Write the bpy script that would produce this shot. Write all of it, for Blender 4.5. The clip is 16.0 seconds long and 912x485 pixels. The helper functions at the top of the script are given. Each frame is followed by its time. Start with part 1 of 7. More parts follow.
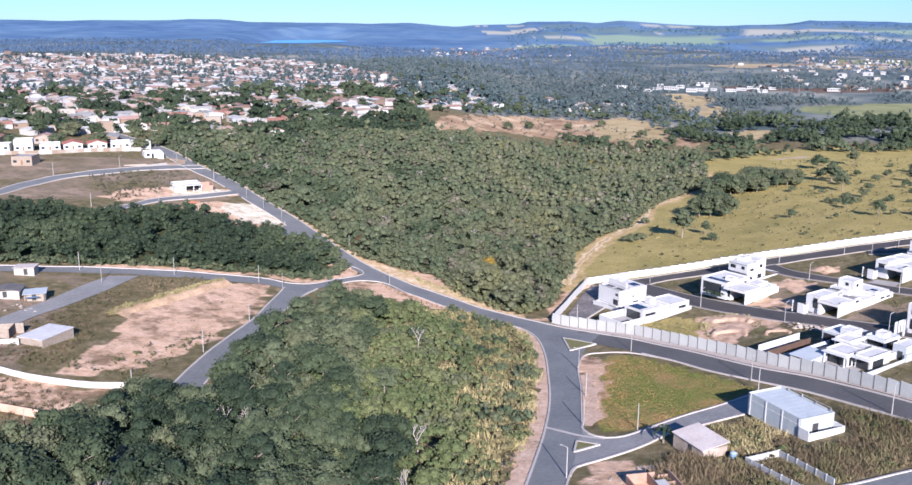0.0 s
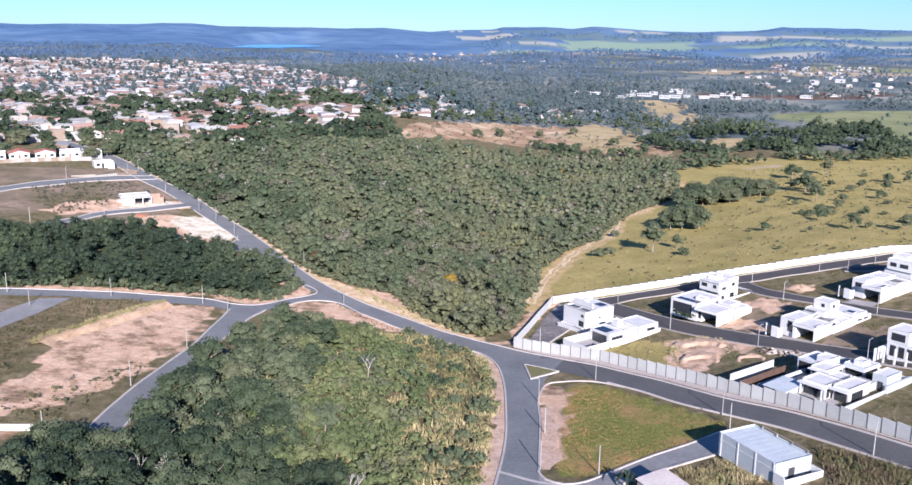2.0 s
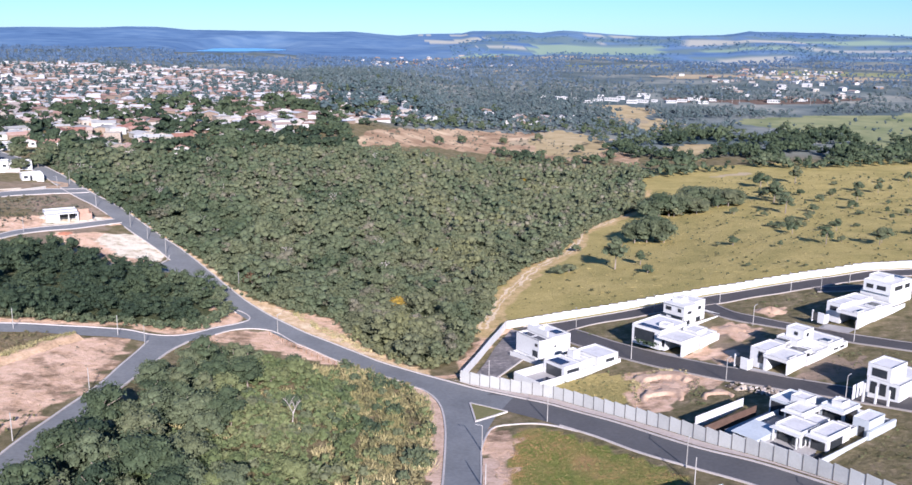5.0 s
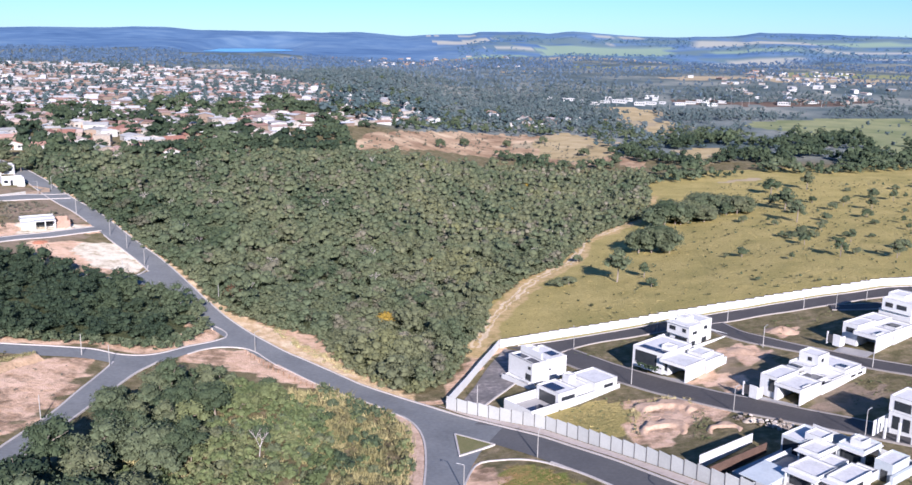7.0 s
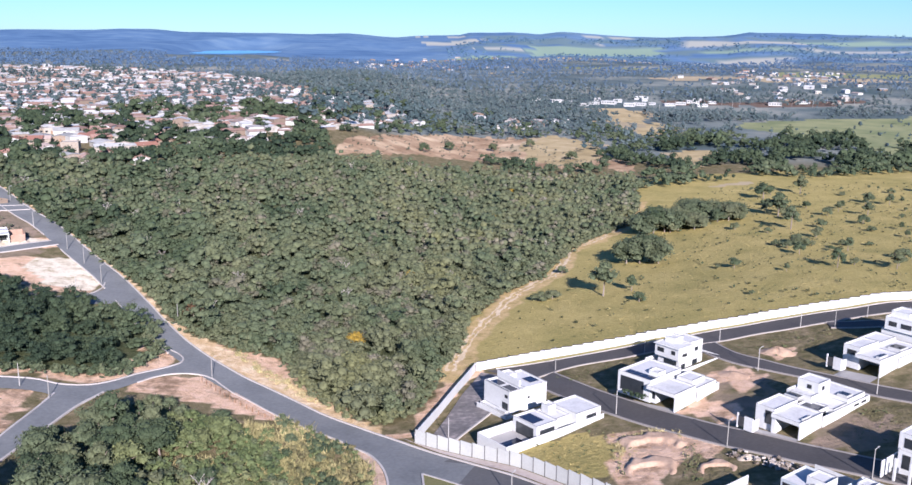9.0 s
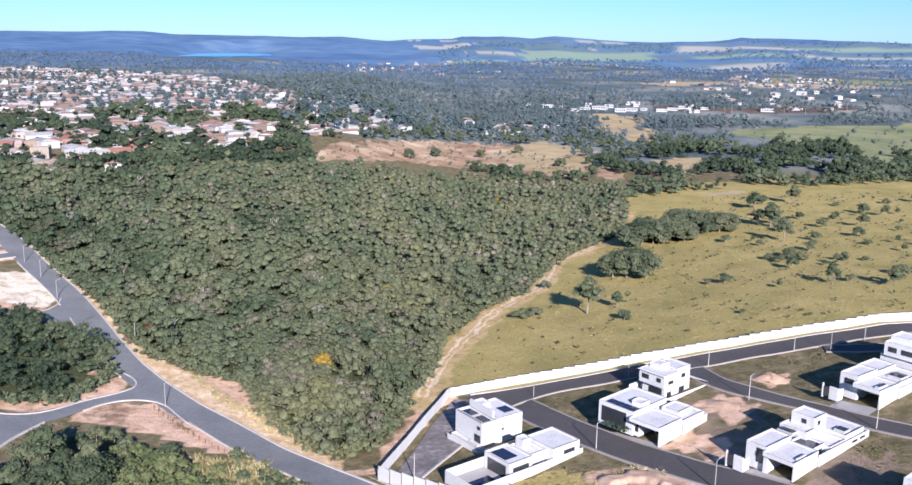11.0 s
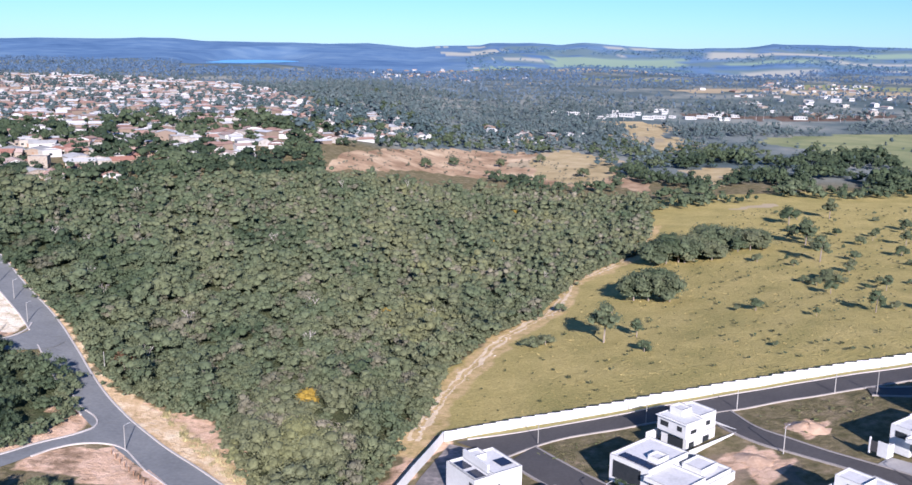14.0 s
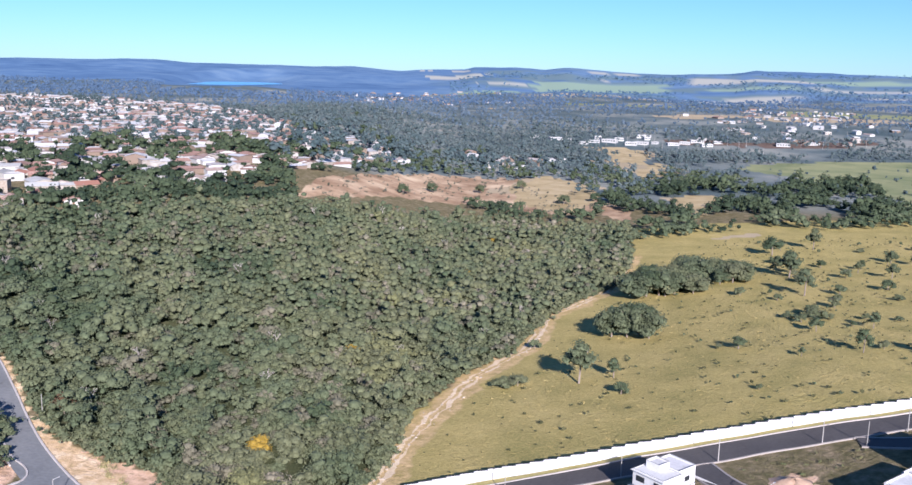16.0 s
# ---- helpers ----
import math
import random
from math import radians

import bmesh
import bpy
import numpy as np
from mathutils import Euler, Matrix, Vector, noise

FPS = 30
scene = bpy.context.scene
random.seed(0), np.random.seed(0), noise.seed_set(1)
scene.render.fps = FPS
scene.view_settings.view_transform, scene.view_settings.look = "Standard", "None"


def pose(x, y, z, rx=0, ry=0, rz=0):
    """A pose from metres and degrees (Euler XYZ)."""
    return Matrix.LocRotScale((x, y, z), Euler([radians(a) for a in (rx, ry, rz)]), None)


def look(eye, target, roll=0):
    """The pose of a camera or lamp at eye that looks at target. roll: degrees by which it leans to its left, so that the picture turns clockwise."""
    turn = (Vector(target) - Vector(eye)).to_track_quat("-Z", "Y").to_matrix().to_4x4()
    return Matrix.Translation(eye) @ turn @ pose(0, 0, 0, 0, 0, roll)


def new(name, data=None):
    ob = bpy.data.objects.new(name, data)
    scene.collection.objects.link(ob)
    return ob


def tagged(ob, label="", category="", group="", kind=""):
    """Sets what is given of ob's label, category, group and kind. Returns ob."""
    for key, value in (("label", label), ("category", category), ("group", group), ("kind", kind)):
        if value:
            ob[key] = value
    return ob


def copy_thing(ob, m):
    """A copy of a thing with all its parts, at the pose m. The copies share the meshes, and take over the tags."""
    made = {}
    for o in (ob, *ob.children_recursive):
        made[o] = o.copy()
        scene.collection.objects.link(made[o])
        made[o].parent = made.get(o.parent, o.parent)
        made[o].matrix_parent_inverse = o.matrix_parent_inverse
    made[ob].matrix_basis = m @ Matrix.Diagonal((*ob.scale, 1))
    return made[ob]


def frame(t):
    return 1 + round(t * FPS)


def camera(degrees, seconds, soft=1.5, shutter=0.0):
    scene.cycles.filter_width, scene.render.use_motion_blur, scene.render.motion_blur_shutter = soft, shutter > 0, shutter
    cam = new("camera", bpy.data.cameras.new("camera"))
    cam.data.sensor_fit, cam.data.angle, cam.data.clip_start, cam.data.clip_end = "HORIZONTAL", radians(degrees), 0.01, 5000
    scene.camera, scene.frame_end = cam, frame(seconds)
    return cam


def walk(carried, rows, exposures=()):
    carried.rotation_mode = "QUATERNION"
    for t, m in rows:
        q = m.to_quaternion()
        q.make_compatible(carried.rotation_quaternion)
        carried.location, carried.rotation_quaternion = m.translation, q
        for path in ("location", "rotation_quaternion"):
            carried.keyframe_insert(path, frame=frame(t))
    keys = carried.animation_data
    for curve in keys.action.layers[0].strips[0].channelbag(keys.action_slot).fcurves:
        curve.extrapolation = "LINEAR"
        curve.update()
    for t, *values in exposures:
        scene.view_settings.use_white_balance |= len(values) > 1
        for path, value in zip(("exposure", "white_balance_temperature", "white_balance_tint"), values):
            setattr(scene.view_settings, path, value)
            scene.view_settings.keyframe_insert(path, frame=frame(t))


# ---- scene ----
cam = camera(53.0, 16.0)
PATH = [
    (0, 0.00, 0.00, 74.25, 0.00, -13.37, 0.38), (0.5, 1.39, 4.13, 74.35, -0.10, -13.33, 0.35),
    (1, 2.87, 8.24, 74.32, -0.54, -13.21, 0.45), (1.5, 4.31, 12.28, 74.42, -1.01, -13.12, 0.56),
    (2, 5.68, 16.02, 74.55, -1.52, -13.05, 0.64), (2.5, 7.05, 19.57, 74.65, -1.97, -13.01, 0.66),
    (3, 8.26, 23.12, 74.66, -2.34, -12.97, 0.66), (3.5, 9.73, 26.79, 74.71, -2.54, -12.95, 0.64),
    (4, 11.23, 30.96, 74.75, -2.71, -12.91, 0.59), (4.5, 12.76, 35.12, 74.53, -3.01, -12.84, 0.61),
    (5, 14.19, 39.21, 74.48, -3.34, -12.80, 0.70), (7.5, 21.59, 60.09, 74.32, -2.74, -12.76, 0.83),
    (8, 22.93, 64.43, 74.43, -2.84, -12.76, 0.73), (8.5, 24.47, 68.90, 74.42, -3.07, -12.74, 0.61),
    (9, 26.04, 73.26, 74.45, -3.32, -12.70, 0.58), (9.5, 27.62, 77.21, 74.56, -3.59, -12.59, 0.69),
    (10, 29.18, 80.79, 74.79, -3.86, -12.49, 0.83), (12.5, 36.05, 99.73, 74.19, -3.20, -12.45, 1.00),
    (13, 37.65, 103.81, 74.00, -2.74, -12.41, 0.88), (13.5, 38.99, 107.60, 73.81, -2.32, -12.29, 0.85),
    (14, 40.40, 112.02, 73.80, -1.96, -12.09, 0.85), (14.5, 41.82, 116.44, 73.88, -1.95, -11.70, 0.88),
    (15, 42.92, 120.30, 74.06, -2.23, -11.26, 1.01), (15.5, 44.20, 123.25, 74.26, -2.55, -10.89, 1.17),
    (16, 45.45, 125.70, 74.25, -2.91, -10.64, 1.36),
]
walk(cam, [(t, pose(x, y, z, 90 + pitch, 0, yaw) @ pose(0, 0, 0, 0, 0, roll)) for t, x, y, z, yaw, pitch, roll in PATH], ((0, 1.04, 5640, 24), (16, 1.0, 5640, 24)))

# ---- light ----
SUN_ELEV, SUN_AZ = 24.0, 171.5
sky_world = bpy.data.worlds.new("world")
scene.world = sky_world
sky_world.use_nodes = True
wn = sky_world.node_tree.nodes
sky = wn.new("ShaderNodeTexSky")
sky.sky_type, sky.sun_disc = "NISHITA", False
sky.sun_elevation, sky.sun_rotation = radians(SUN_ELEV), radians(SUN_AZ)
sky.altitude, sky.air_density, sky.dust_density, sky.ozone_density = 800, 1.0, 0.12, 4.0
clear = wn.new("ShaderNodeMix")
clear.data_type, clear.blend_type = "RGBA", "MULTIPLY"
clear.inputs[0].default_value, clear.inputs[7].default_value = 1.0, (0.63, 0.92, 1.12, 1)
sky_world.node_tree.links.new(sky.outputs[0], clear.inputs[6])
sky_world.node_tree.links.new(clear.outputs[2], wn["Background"].inputs[0])
wn["Background"].inputs[1].default_value = 0.056
sun = new("sun", bpy.data.lights.new("sun", "SUN"))
sun.data.energy, sun.data.angle, sun.data.color = 5.0, radians(0.5), (1.0, 0.9, 0.75)
ce, se, az = math.cos(radians(SUN_ELEV)), math.sin(radians(SUN_ELEV)), radians(SUN_AZ)
sun.matrix_world = look((300 * ce * math.sin(az), 300 * ce * math.cos(az), 300 * se), (0, 0, 0))


# ---- materials ----
def material(name, colours, scale=0.3, fine=4.0, rough=0.85, bump=0.0, spec=0.2, metal=0.0, per_object=0.0, per_island=0.0):
    """Two noises, broad and fine, between two or three colours."""
    m = bpy.data.materials.new(name)
    m.use_nodes = True
    n, l = m.node_tree.nodes, m.node_tree.links
    b = n["Principled BSDF"]
    b.inputs["Roughness"].default_value, b.inputs["Metallic"].default_value = rough, metal
    b.inputs["Specular IOR Level"].default_value = spec
    geo = n.new("ShaderNodeNewGeometry")
    big, small = n.new("ShaderNodeTexNoise"), n.new("ShaderNodeTexNoise")
    for node, s, d in ((big, scale, 4.0), (small, fine, 5.0)):
        l.new(geo.outputs["Position"], node.inputs["Vector"])
        node.inputs["Scale"].default_value, node.inputs["Detail"].default_value = s, d
    mixer = n.new("ShaderNodeMath")
    mixer.operation = "MULTIPLY_ADD"
    mixer.inputs[1].default_value, mixer.inputs[2].default_value = 0.5, 0.0
    l.new(small.outputs[0], mixer.inputs[0])
    add = n.new("ShaderNodeMath")
    add.operation = "MULTIPLY_ADD"
    add.inputs[1].default_value = 0.5
    l.new(big.outputs[0], add.inputs[0])
    l.new(mixer.outputs[0], add.inputs[2])
    value = add.outputs[0]
    for amount, source in ((per_object, "object"), (per_island, "island")):
        if amount:
            src = n.new("ShaderNodeObjectInfo").outputs["Random"] if source == "object" else geo.outputs["Random Per Island"]
            a = n.new("ShaderNodeMath")
            a.operation = "MULTIPLY_ADD"
            a.inputs[1].default_value = amount
            l.new(src, a.inputs[0])
            off = n.new("ShaderNodeMath")
            off.operation, off.inputs[1].default_value = "ADD", -amount / 2
            l.new(value, off.inputs[0])
            l.new(off.outputs[0], a.inputs[2])
            value = a.outputs[0]
    ramp = n.new("ShaderNodeValToRGB")
    l.new(value, ramp.inputs[0])
    el = ramp.color_ramp.elements
    stops = [0.3, 0.7] if len(colours) == 2 else [0.28, 0.5, 0.72]
    while len(el) < len(colours):
        el.new(0.5)
    for e, p, c in zip(el, stops, colours):
        e.position, e.color = p, (*c, 1)
    l.new(ramp.outputs[0], b.inputs["Base Color"])
    if bump:
        bn = n.new("ShaderNodeBump")
        bn.inputs["Strength"].default_value, bn.inputs["Distance"].default_value = bump, 0.3
        l.new(small.outputs[0], bn.inputs["Height"])
        l.new(bn.outputs[0], b.inputs["Normal"])
    return m


ASPHALT = material("asphalt", [(0.148, 0.157, 0.158), (0.195, 0.205, 0.206), (0.243, 0.253, 0.25)], 0.12, 1.2, 0.9, 0.1)
ASPHALT_WORN = material("dusty_asphalt", [(0.2, 0.2, 0.198), (0.27, 0.27, 0.265), (0.34, 0.335, 0.325)], 0.15, 1.2, 0.92, 0.1)
ASPHALT_MID = material("asphalt_mid", [(0.1, 0.1, 0.1), (0.145, 0.145, 0.143)], 0.1, 1.4, 0.88, 0.1)
ASPHALT_DARK = material("asphalt_new", [(0.072, 0.068, 0.067), (0.105, 0.1, 0.097)], 0.1, 1.5, 0.85, 0.1)
CONCRETE = material("concrete", [(0.4, 0.41, 0.395), (0.52, 0.535, 0.51)], 0.3, 3.0, 0.9, 0.05, per_object=0.3)
KERB = material("kerb_concrete", [(0.42, 0.385, 0.35), (0.58, 0.55, 0.515)], 0.4, 3.0, 0.9)
WHITE = material("white_plaster", [(0.5, 0.508, 0.5), (0.62, 0.632, 0.622)], 0.25, 2.0, 0.8)
GREY_PLASTER = material("grey_plaster", [(0.38, 0.39, 0.385), (0.48, 0.49, 0.485)], 0.25, 2.0, 0.85)
ROOF_GREY = material("roof_slab", [(0.26, 0.255, 0.245), (0.42, 0.41, 0.39), (0.56, 0.55, 0.53)], 0.4, 2.0, 0.8, per_object=0.6)
ROOF_METAL = material("roof_metal", [(0.4, 0.45, 0.48), (0.53, 0.58, 0.6)], 0.3, 2.0, 0.5)
TILE = material("clay_tile", [(0.3, 0.155, 0.115), (0.4, 0.255, 0.205), (0.46, 0.37, 0.32)], 0.3, 3.0, 0.9, per_object=0.7)
TILE_GREY = material("fibre_roof", [(0.3, 0.3, 0.285), (0.5, 0.505, 0.49)], 0.3, 3.0, 0.9, per_object=0.4)
HOUSE_WALL = material("house_paint", [(0.26, 0.2, 0.15), (0.35, 0.325, 0.28), (0.47, 0.475, 0.455)], 0.02, 2.0, 0.9, per_object=0.8)
BRICK = material("raw_brick", [(0.28, 0.18, 0.13), (0.44, 0.31, 0.24)], 0.5, 4.0, 0.9)
SOLAR = material("solar_glass", [(0.015, 0.02, 0.04), (0.025, 0.03, 0.05)], 0.5, 3.0, 0.15, spec=0.5)
GLASS = material("dark_glass", [(0.02, 0.025, 0.03), (0.04, 0.045, 0.05)], 0.5, 3.0, 0.1, spec=0.5)
DARK_METAL = material("dark_metal", [(0.04, 0.04, 0.045), (0.07, 0.07, 0.07)], 0.5, 3.0, 0.5)
BARK = material("bark", [(0.16, 0.13, 0.1), (0.3, 0.26, 0.22)], 0.8, 6.0, 0.95)
TIMBER = material("timber", [(0.18, 0.1, 0.06), (0.3, 0.19, 0.11)], 0.8, 6.0, 0.9)
SOIL = material("red_soil", [(0.4, 0.27, 0.18), (0.6, 0.44, 0.32)], 0.1, 1.5, 0.95, 0.2)
ROCK = material("pale_rock", [(0.4, 0.33, 0.25), (0.6, 0.52, 0.42)], 0.4, 3.0, 0.95, 0.2)


def leaf_material(name, *stops):
    """Foliage: a hue for each plant, mottled leaf by leaf."""
    m = bpy.data.materials.new(name)
    m.use_nodes = True
    n, l = m.node_tree.nodes, m.node_tree.links
    b = n["Principled BSDF"]
    b.inputs["Roughness"].default_value, b.inputs["Specular IOR Level"].default_value = 0.65, 0.12
    geo, obj = n.new("ShaderNodeNewGeometry"), n.new("ShaderNodeObjectInfo")
    tint, own = n.new("ShaderNodeAttribute"), n.new("ShaderNodeAttribute")
    tint.attribute_name, own.attribute_name = "tint", "own"

    def calc(operation, a, c, d=None):
        node = n.new("ShaderNodeMath")
        node.operation = operation
        for socket, value in zip(node.inputs, (a, c, d)):
            if value is not None:
                if isinstance(value, (int, float)):
                    socket.default_value = value
                else:
                    l.new(value, socket)
        return node.outputs[0]

    def clumps(scale, detail):
        t = n.new("ShaderNodeTexNoise")
        l.new(geo.outputs["Position"], t.inputs["Vector"])
        t.inputs["Scale"].default_value, t.inputs["Detail"].default_value, t.inputs["Roughness"].default_value = scale, detail, 0.65
        return t.outputs[0]

    shift = calc("MULTIPLY", calc("SUBTRACT", obj.outputs["Random"], 0.5), own.outputs["Fac"])
    hue = calc("ADD", calc("ADD", tint.outputs["Fac"], shift), calc("MULTIPLY_ADD", clumps(0.025, 2.0), 0.5, -0.25))
    ramp = n.new("ShaderNodeValToRGB")
    l.new(hue, ramp.inputs[0])
    el = ramp.color_ramp.elements
    while len(el) < len(stops):
        el.new(0.5)
    for k, (e, c) in enumerate(zip(el, stops)):
        e.position, e.color = k / (len(stops) - 1), (*c, 1)
    # leaves turn every way: soften the facing of each mass
    jitter = n.new("ShaderNodeTexNoise")
    l.new(geo.outputs["Position"], jitter.inputs["Vector"])
    jitter.inputs["Scale"].default_value, jitter.inputs["Detail"].default_value = 2.5, 2.0
    facing = []
    for operation, factor in (("SUBTRACT", (0.5, 0.5, 0.1)), ("SCALE", 2.2), ("ADD", None), ("NORMALIZE", None)):
        node = n.new("ShaderNodeVectorMath")
        node.operation = operation
        l.new(facing[-1].outputs[0] if facing else jitter.outputs["Color"], node.inputs[0])
        if operation == "SUBTRACT":
            node.inputs[1].default_value = factor
        elif operation == "SCALE":
            node.inputs["Scale"].default_value = factor
        elif operation == "ADD":
            l.new(geo.outputs["Normal"], node.inputs[1])
        facing.append(node)
    leafy = clumps(0.9, 4.0)
    grain = calc("MULTIPLY_ADD", leafy, 1.4, calc("ADD", 0.3, calc("MULTIPLY_ADD", geo.outputs["Random Per Island"], 0.26, -0.13)))
    shade = n.new("ShaderNodeMix")
    shade.data_type, shade.blend_type = "RGBA", "MULTIPLY"
    shade.inputs[0].default_value = 1.0
    grey = n.new("ShaderNodeCombineColor")
    for socket in grey.inputs[:3]:
        l.new(calc("MAXIMUM", grain, 0.35), socket)
    l.new(ramp.outputs[0], shade.inputs[6])
    l.new(grey.outputs[0], shade.inputs[7])
    l.new(shade.outputs[2], b.inputs["Base Color"])
    l.new(facing[-1].outputs[0], b.inputs["Normal"])
    return m


LEAF = leaf_material("leaves", (0.033, 0.051, 0.030), (0.061, 0.084, 0.045), (0.090, 0.113, 0.064), (0.107, 0.124, 0.067), (0.121, 0.133, 0.075), (0.143, 0.151, 0.071), (0.185, 0.180, 0.087))
LEAF_GREY = leaf_material("dry_leaves", (0.070, 0.076, 0.048), (0.125, 0.124, 0.085), (0.200, 0.186, 0.133))
LEAF_YELLOW = leaf_material("yellow_blossom", (0.24, 0.17, 0.03), (0.32, 0.22, 0.04), (0.38, 0.27, 0.07))
LEAF_BRIGHT = leaf_material("shrub_leaves", (0.070, 0.097, 0.042), (0.105, 0.133, 0.056), (0.145, 0.160, 0.074), (0.205, 0.199, 0.095))
LOT_WEEDS = leaf_material("corner_plot_weeds", (0.065, 0.105, 0.025), (0.12, 0.15, 0.042), (0.22, 0.185, 0.07), (0.31, 0.19, 0.085))
STRAW = leaf_material("tall_dry_grass", (0.17, 0.165, 0.07), (0.3, 0.27, 0.125), (0.46, 0.39, 0.21))
DRY_WEED = leaf_material("dry_weeds", (0.078, 0.082, 0.038), (0.14, 0.132, 0.064), (0.228, 0.198, 0.105))
PASTURE_GRASS = leaf_material("pasture_grass", (0.26, 0.22, 0.085), (0.37, 0.3, 0.12), (0.46, 0.37, 0.15))
BROWN_WEED = leaf_material("brown_weeds", (0.075, 0.062, 0.036), (0.125, 0.1, 0.06), (0.19, 0.15, 0.09), (0.26, 0.2, 0.12))
# distance haze is mixed into these four leaf colours, bluer farther out
LEAF_FAR_HAZE = leaf_material("hazed_woodland_leaves", (0.05, 0.08, 0.084), (0.083, 0.114, 0.116), (0.12, 0.146, 0.141))
LEAF_PLAIN_HAZE = leaf_material("plain_leaves", (0.064, 0.105, 0.145), (0.094, 0.14, 0.185), (0.135, 0.178, 0.218))
LEAF_HAZY = leaf_material("hazed_far_plain_leaves", (0.055, 0.1, 0.171), (0.08, 0.135, 0.218), (0.108, 0.166, 0.248))
LEAF_HILL_HAZE = leaf_material("hazed_hill_leaves", (0.055, 0.12, 0.19), (0.08, 0.155, 0.23), (0.12, 0.2, 0.26))

# ---- lie of the land ----
KNOT_X = np.array([-405.0, -162, -94.5, -40.5, 6.75, 47.25, 94.5, 162, 405])
KNOT_Y = np.array([54.0, 135, 195.75, 256.5, 324, 405, 513, 675, 1012.5, 1755])
RELIEF = np.array([
    [11.3, 13.5, 15.6, 17.3, 18.3, 18.2, 16.8, 13.0, 6.6, -1.6], [9.6, 9.5, 9.4, 9.1, 8.8, 9.6, 12.1, 14.3, 13.1, 9.5],
    [8.0, 5.6, 3.4, 1.1, -0.4, 1.4, 7.6, 15.3, 18.4, 18.5], [7.1, 2.1, -2.3, -7.0, -9.4, -5.9, 2.7, 13.5, 19.1, 21.6],
    [7.2, 0.1, -6.6, -11.8, -14.3, -12.7, -6.1, 4.5, 12.0, 17.3], [8.2, 1.6, -5.0, -10.3, -12.9, -16.4, -16.8, -10.2, -1.2, 7.6],
    [10.0, 5.2, 0.3, -4.6, -6.9, -13.9, -19.3, -17.8, -12.0, -3.6], [12.1, 9.4, 6.6, 4.3, 2.8, -4.2, -11.2, -13.9, -14.6, -12.1],
    [14.3, 14.0, 13.8, 13.4, 11.3, 6.3, -0.4, -6.7, -12.5, -17.0]])


def spline(u, n):
    i = np.clip(np.floor(u).astype(int), 0, n - 2)
    f = u - i
    w = ((1 - f) ** 3 / 6, (3 * f**3 - 6 * f**2 + 4) / 6, (-3 * f**3 + 3 * f**2 + 3 * f + 1) / 6, f**3 / 6)
    return [(np.clip(i - 1 + k, 0, n - 1), w[k]) for k in range(4)]


def smooth(a, b, v):
    f = np.clip((v - a) / (b - a), 0, 1)
    return f * f * (3 - 2 * f)


def waves(x, y, size, seed):
    """Cheap smooth noise, about -1 to 1."""
    r = np.random.RandomState(seed)
    out = 0 * x
    for k in range(7):
        a, s, p = r.uniform(0, 6.283), size * r.uniform(0.6, 1.6), r.uniform(0, 6.283)
        out = out + np.sin((x * math.cos(a) + y * math.sin(a)) * 6.283 / s + p)
    return out / 3.5


CREST = np.array([[-22.0, -21.0, -19.2, -17.1, -16.0, -14.6, -12.9, -11.8, -9.0, -6.8, -6.4, -5.0, -2.9, -0.2, 2.3, 3.7, 4.3, 6.8, 8.4, 9.8, 10.8, 12.4, 13.8, 16.0, 17.1, 19.5, 20.4, 22.3, 24.5, 26.5, 28.7], [0.13, 0.18, 0.1, 0.11, 0.21, 0.27, 0.15, 0.14, 0.1, 0.08, 0.08, 0.02, 0.11, -0.03, 0.07, 0.07, 0.23, 0.3, 0.18, 0.32, 0.26, 0.13, 0.06, 0.1, 0.22, 0.22, 0.38, 0.35, 0.3, 0.23, 0.2]])  # bearing and height of the skyline, degrees


def land(x, y):
    """The height of the ground at x, y."""
    x, y = np.broadcast_arrays(np.asarray(x, float), np.asarray(y, float))
    near = 0 * x
    su = spline(np.interp(x, KNOT_X, np.arange(9)), 9)
    sv = spline(np.interp(y, KNOT_Y, np.arange(10)), 10)
    for i, a in su:
        for j, b in sv:
            near = near + a * b * RELIEF[i, j]
    d, bearing = np.hypot(x, y), np.degrees(np.arctan2(x, np.maximum(y, 1)))
    start = -1.95 - 0.5 * smooth(-12, 2, bearing)
    crest = np.interp(bearing, CREST[0], CREST[1]) + 0.015 * waves(bearing, 0 * bearing, 1.7, 5)
    angle = start + (crest - start) * smooth(1200, 4500, d) ** 0.85
    far = 74 + d * np.tan(np.radians(angle)) - 260 * smooth(4450, 4900, d) + smooth(1800, 2600, d) * 5 * waves(x, y, 700, 9)
    f = smooth(1150, 1850, d)
    far = far + 11 * np.exp(-(((d - 3650 - 150 * waves(x, y, 900, 12)) / 240) ** 2)) * smooth(-1, -6, bearing)
    basin = 1 - smooth(0.9, 1.5, np.hypot((x + 475) / 130, (y - 2900) / 420))
    far = far * (1 - basin) + 22 * basin
    return near * (1 - f) + far * f + 0.12 * waves(x, y, 23, 3)


def high(x, y):
    return float(land(x, y))


def inside(poly, x, y):
    """Which of the points x, y lie in the polygon."""
    hit, p = np.zeros(np.shape(x), bool), list(poly)
    for (ax, ay), (bx, by) in zip(p, p[1:] + p[:1]):
        if ay != by:
            hit ^= ((ay > y) != (by > y)) & (x < (bx - ax) * (y - ay) / (by - ay) + ax)
    return hit


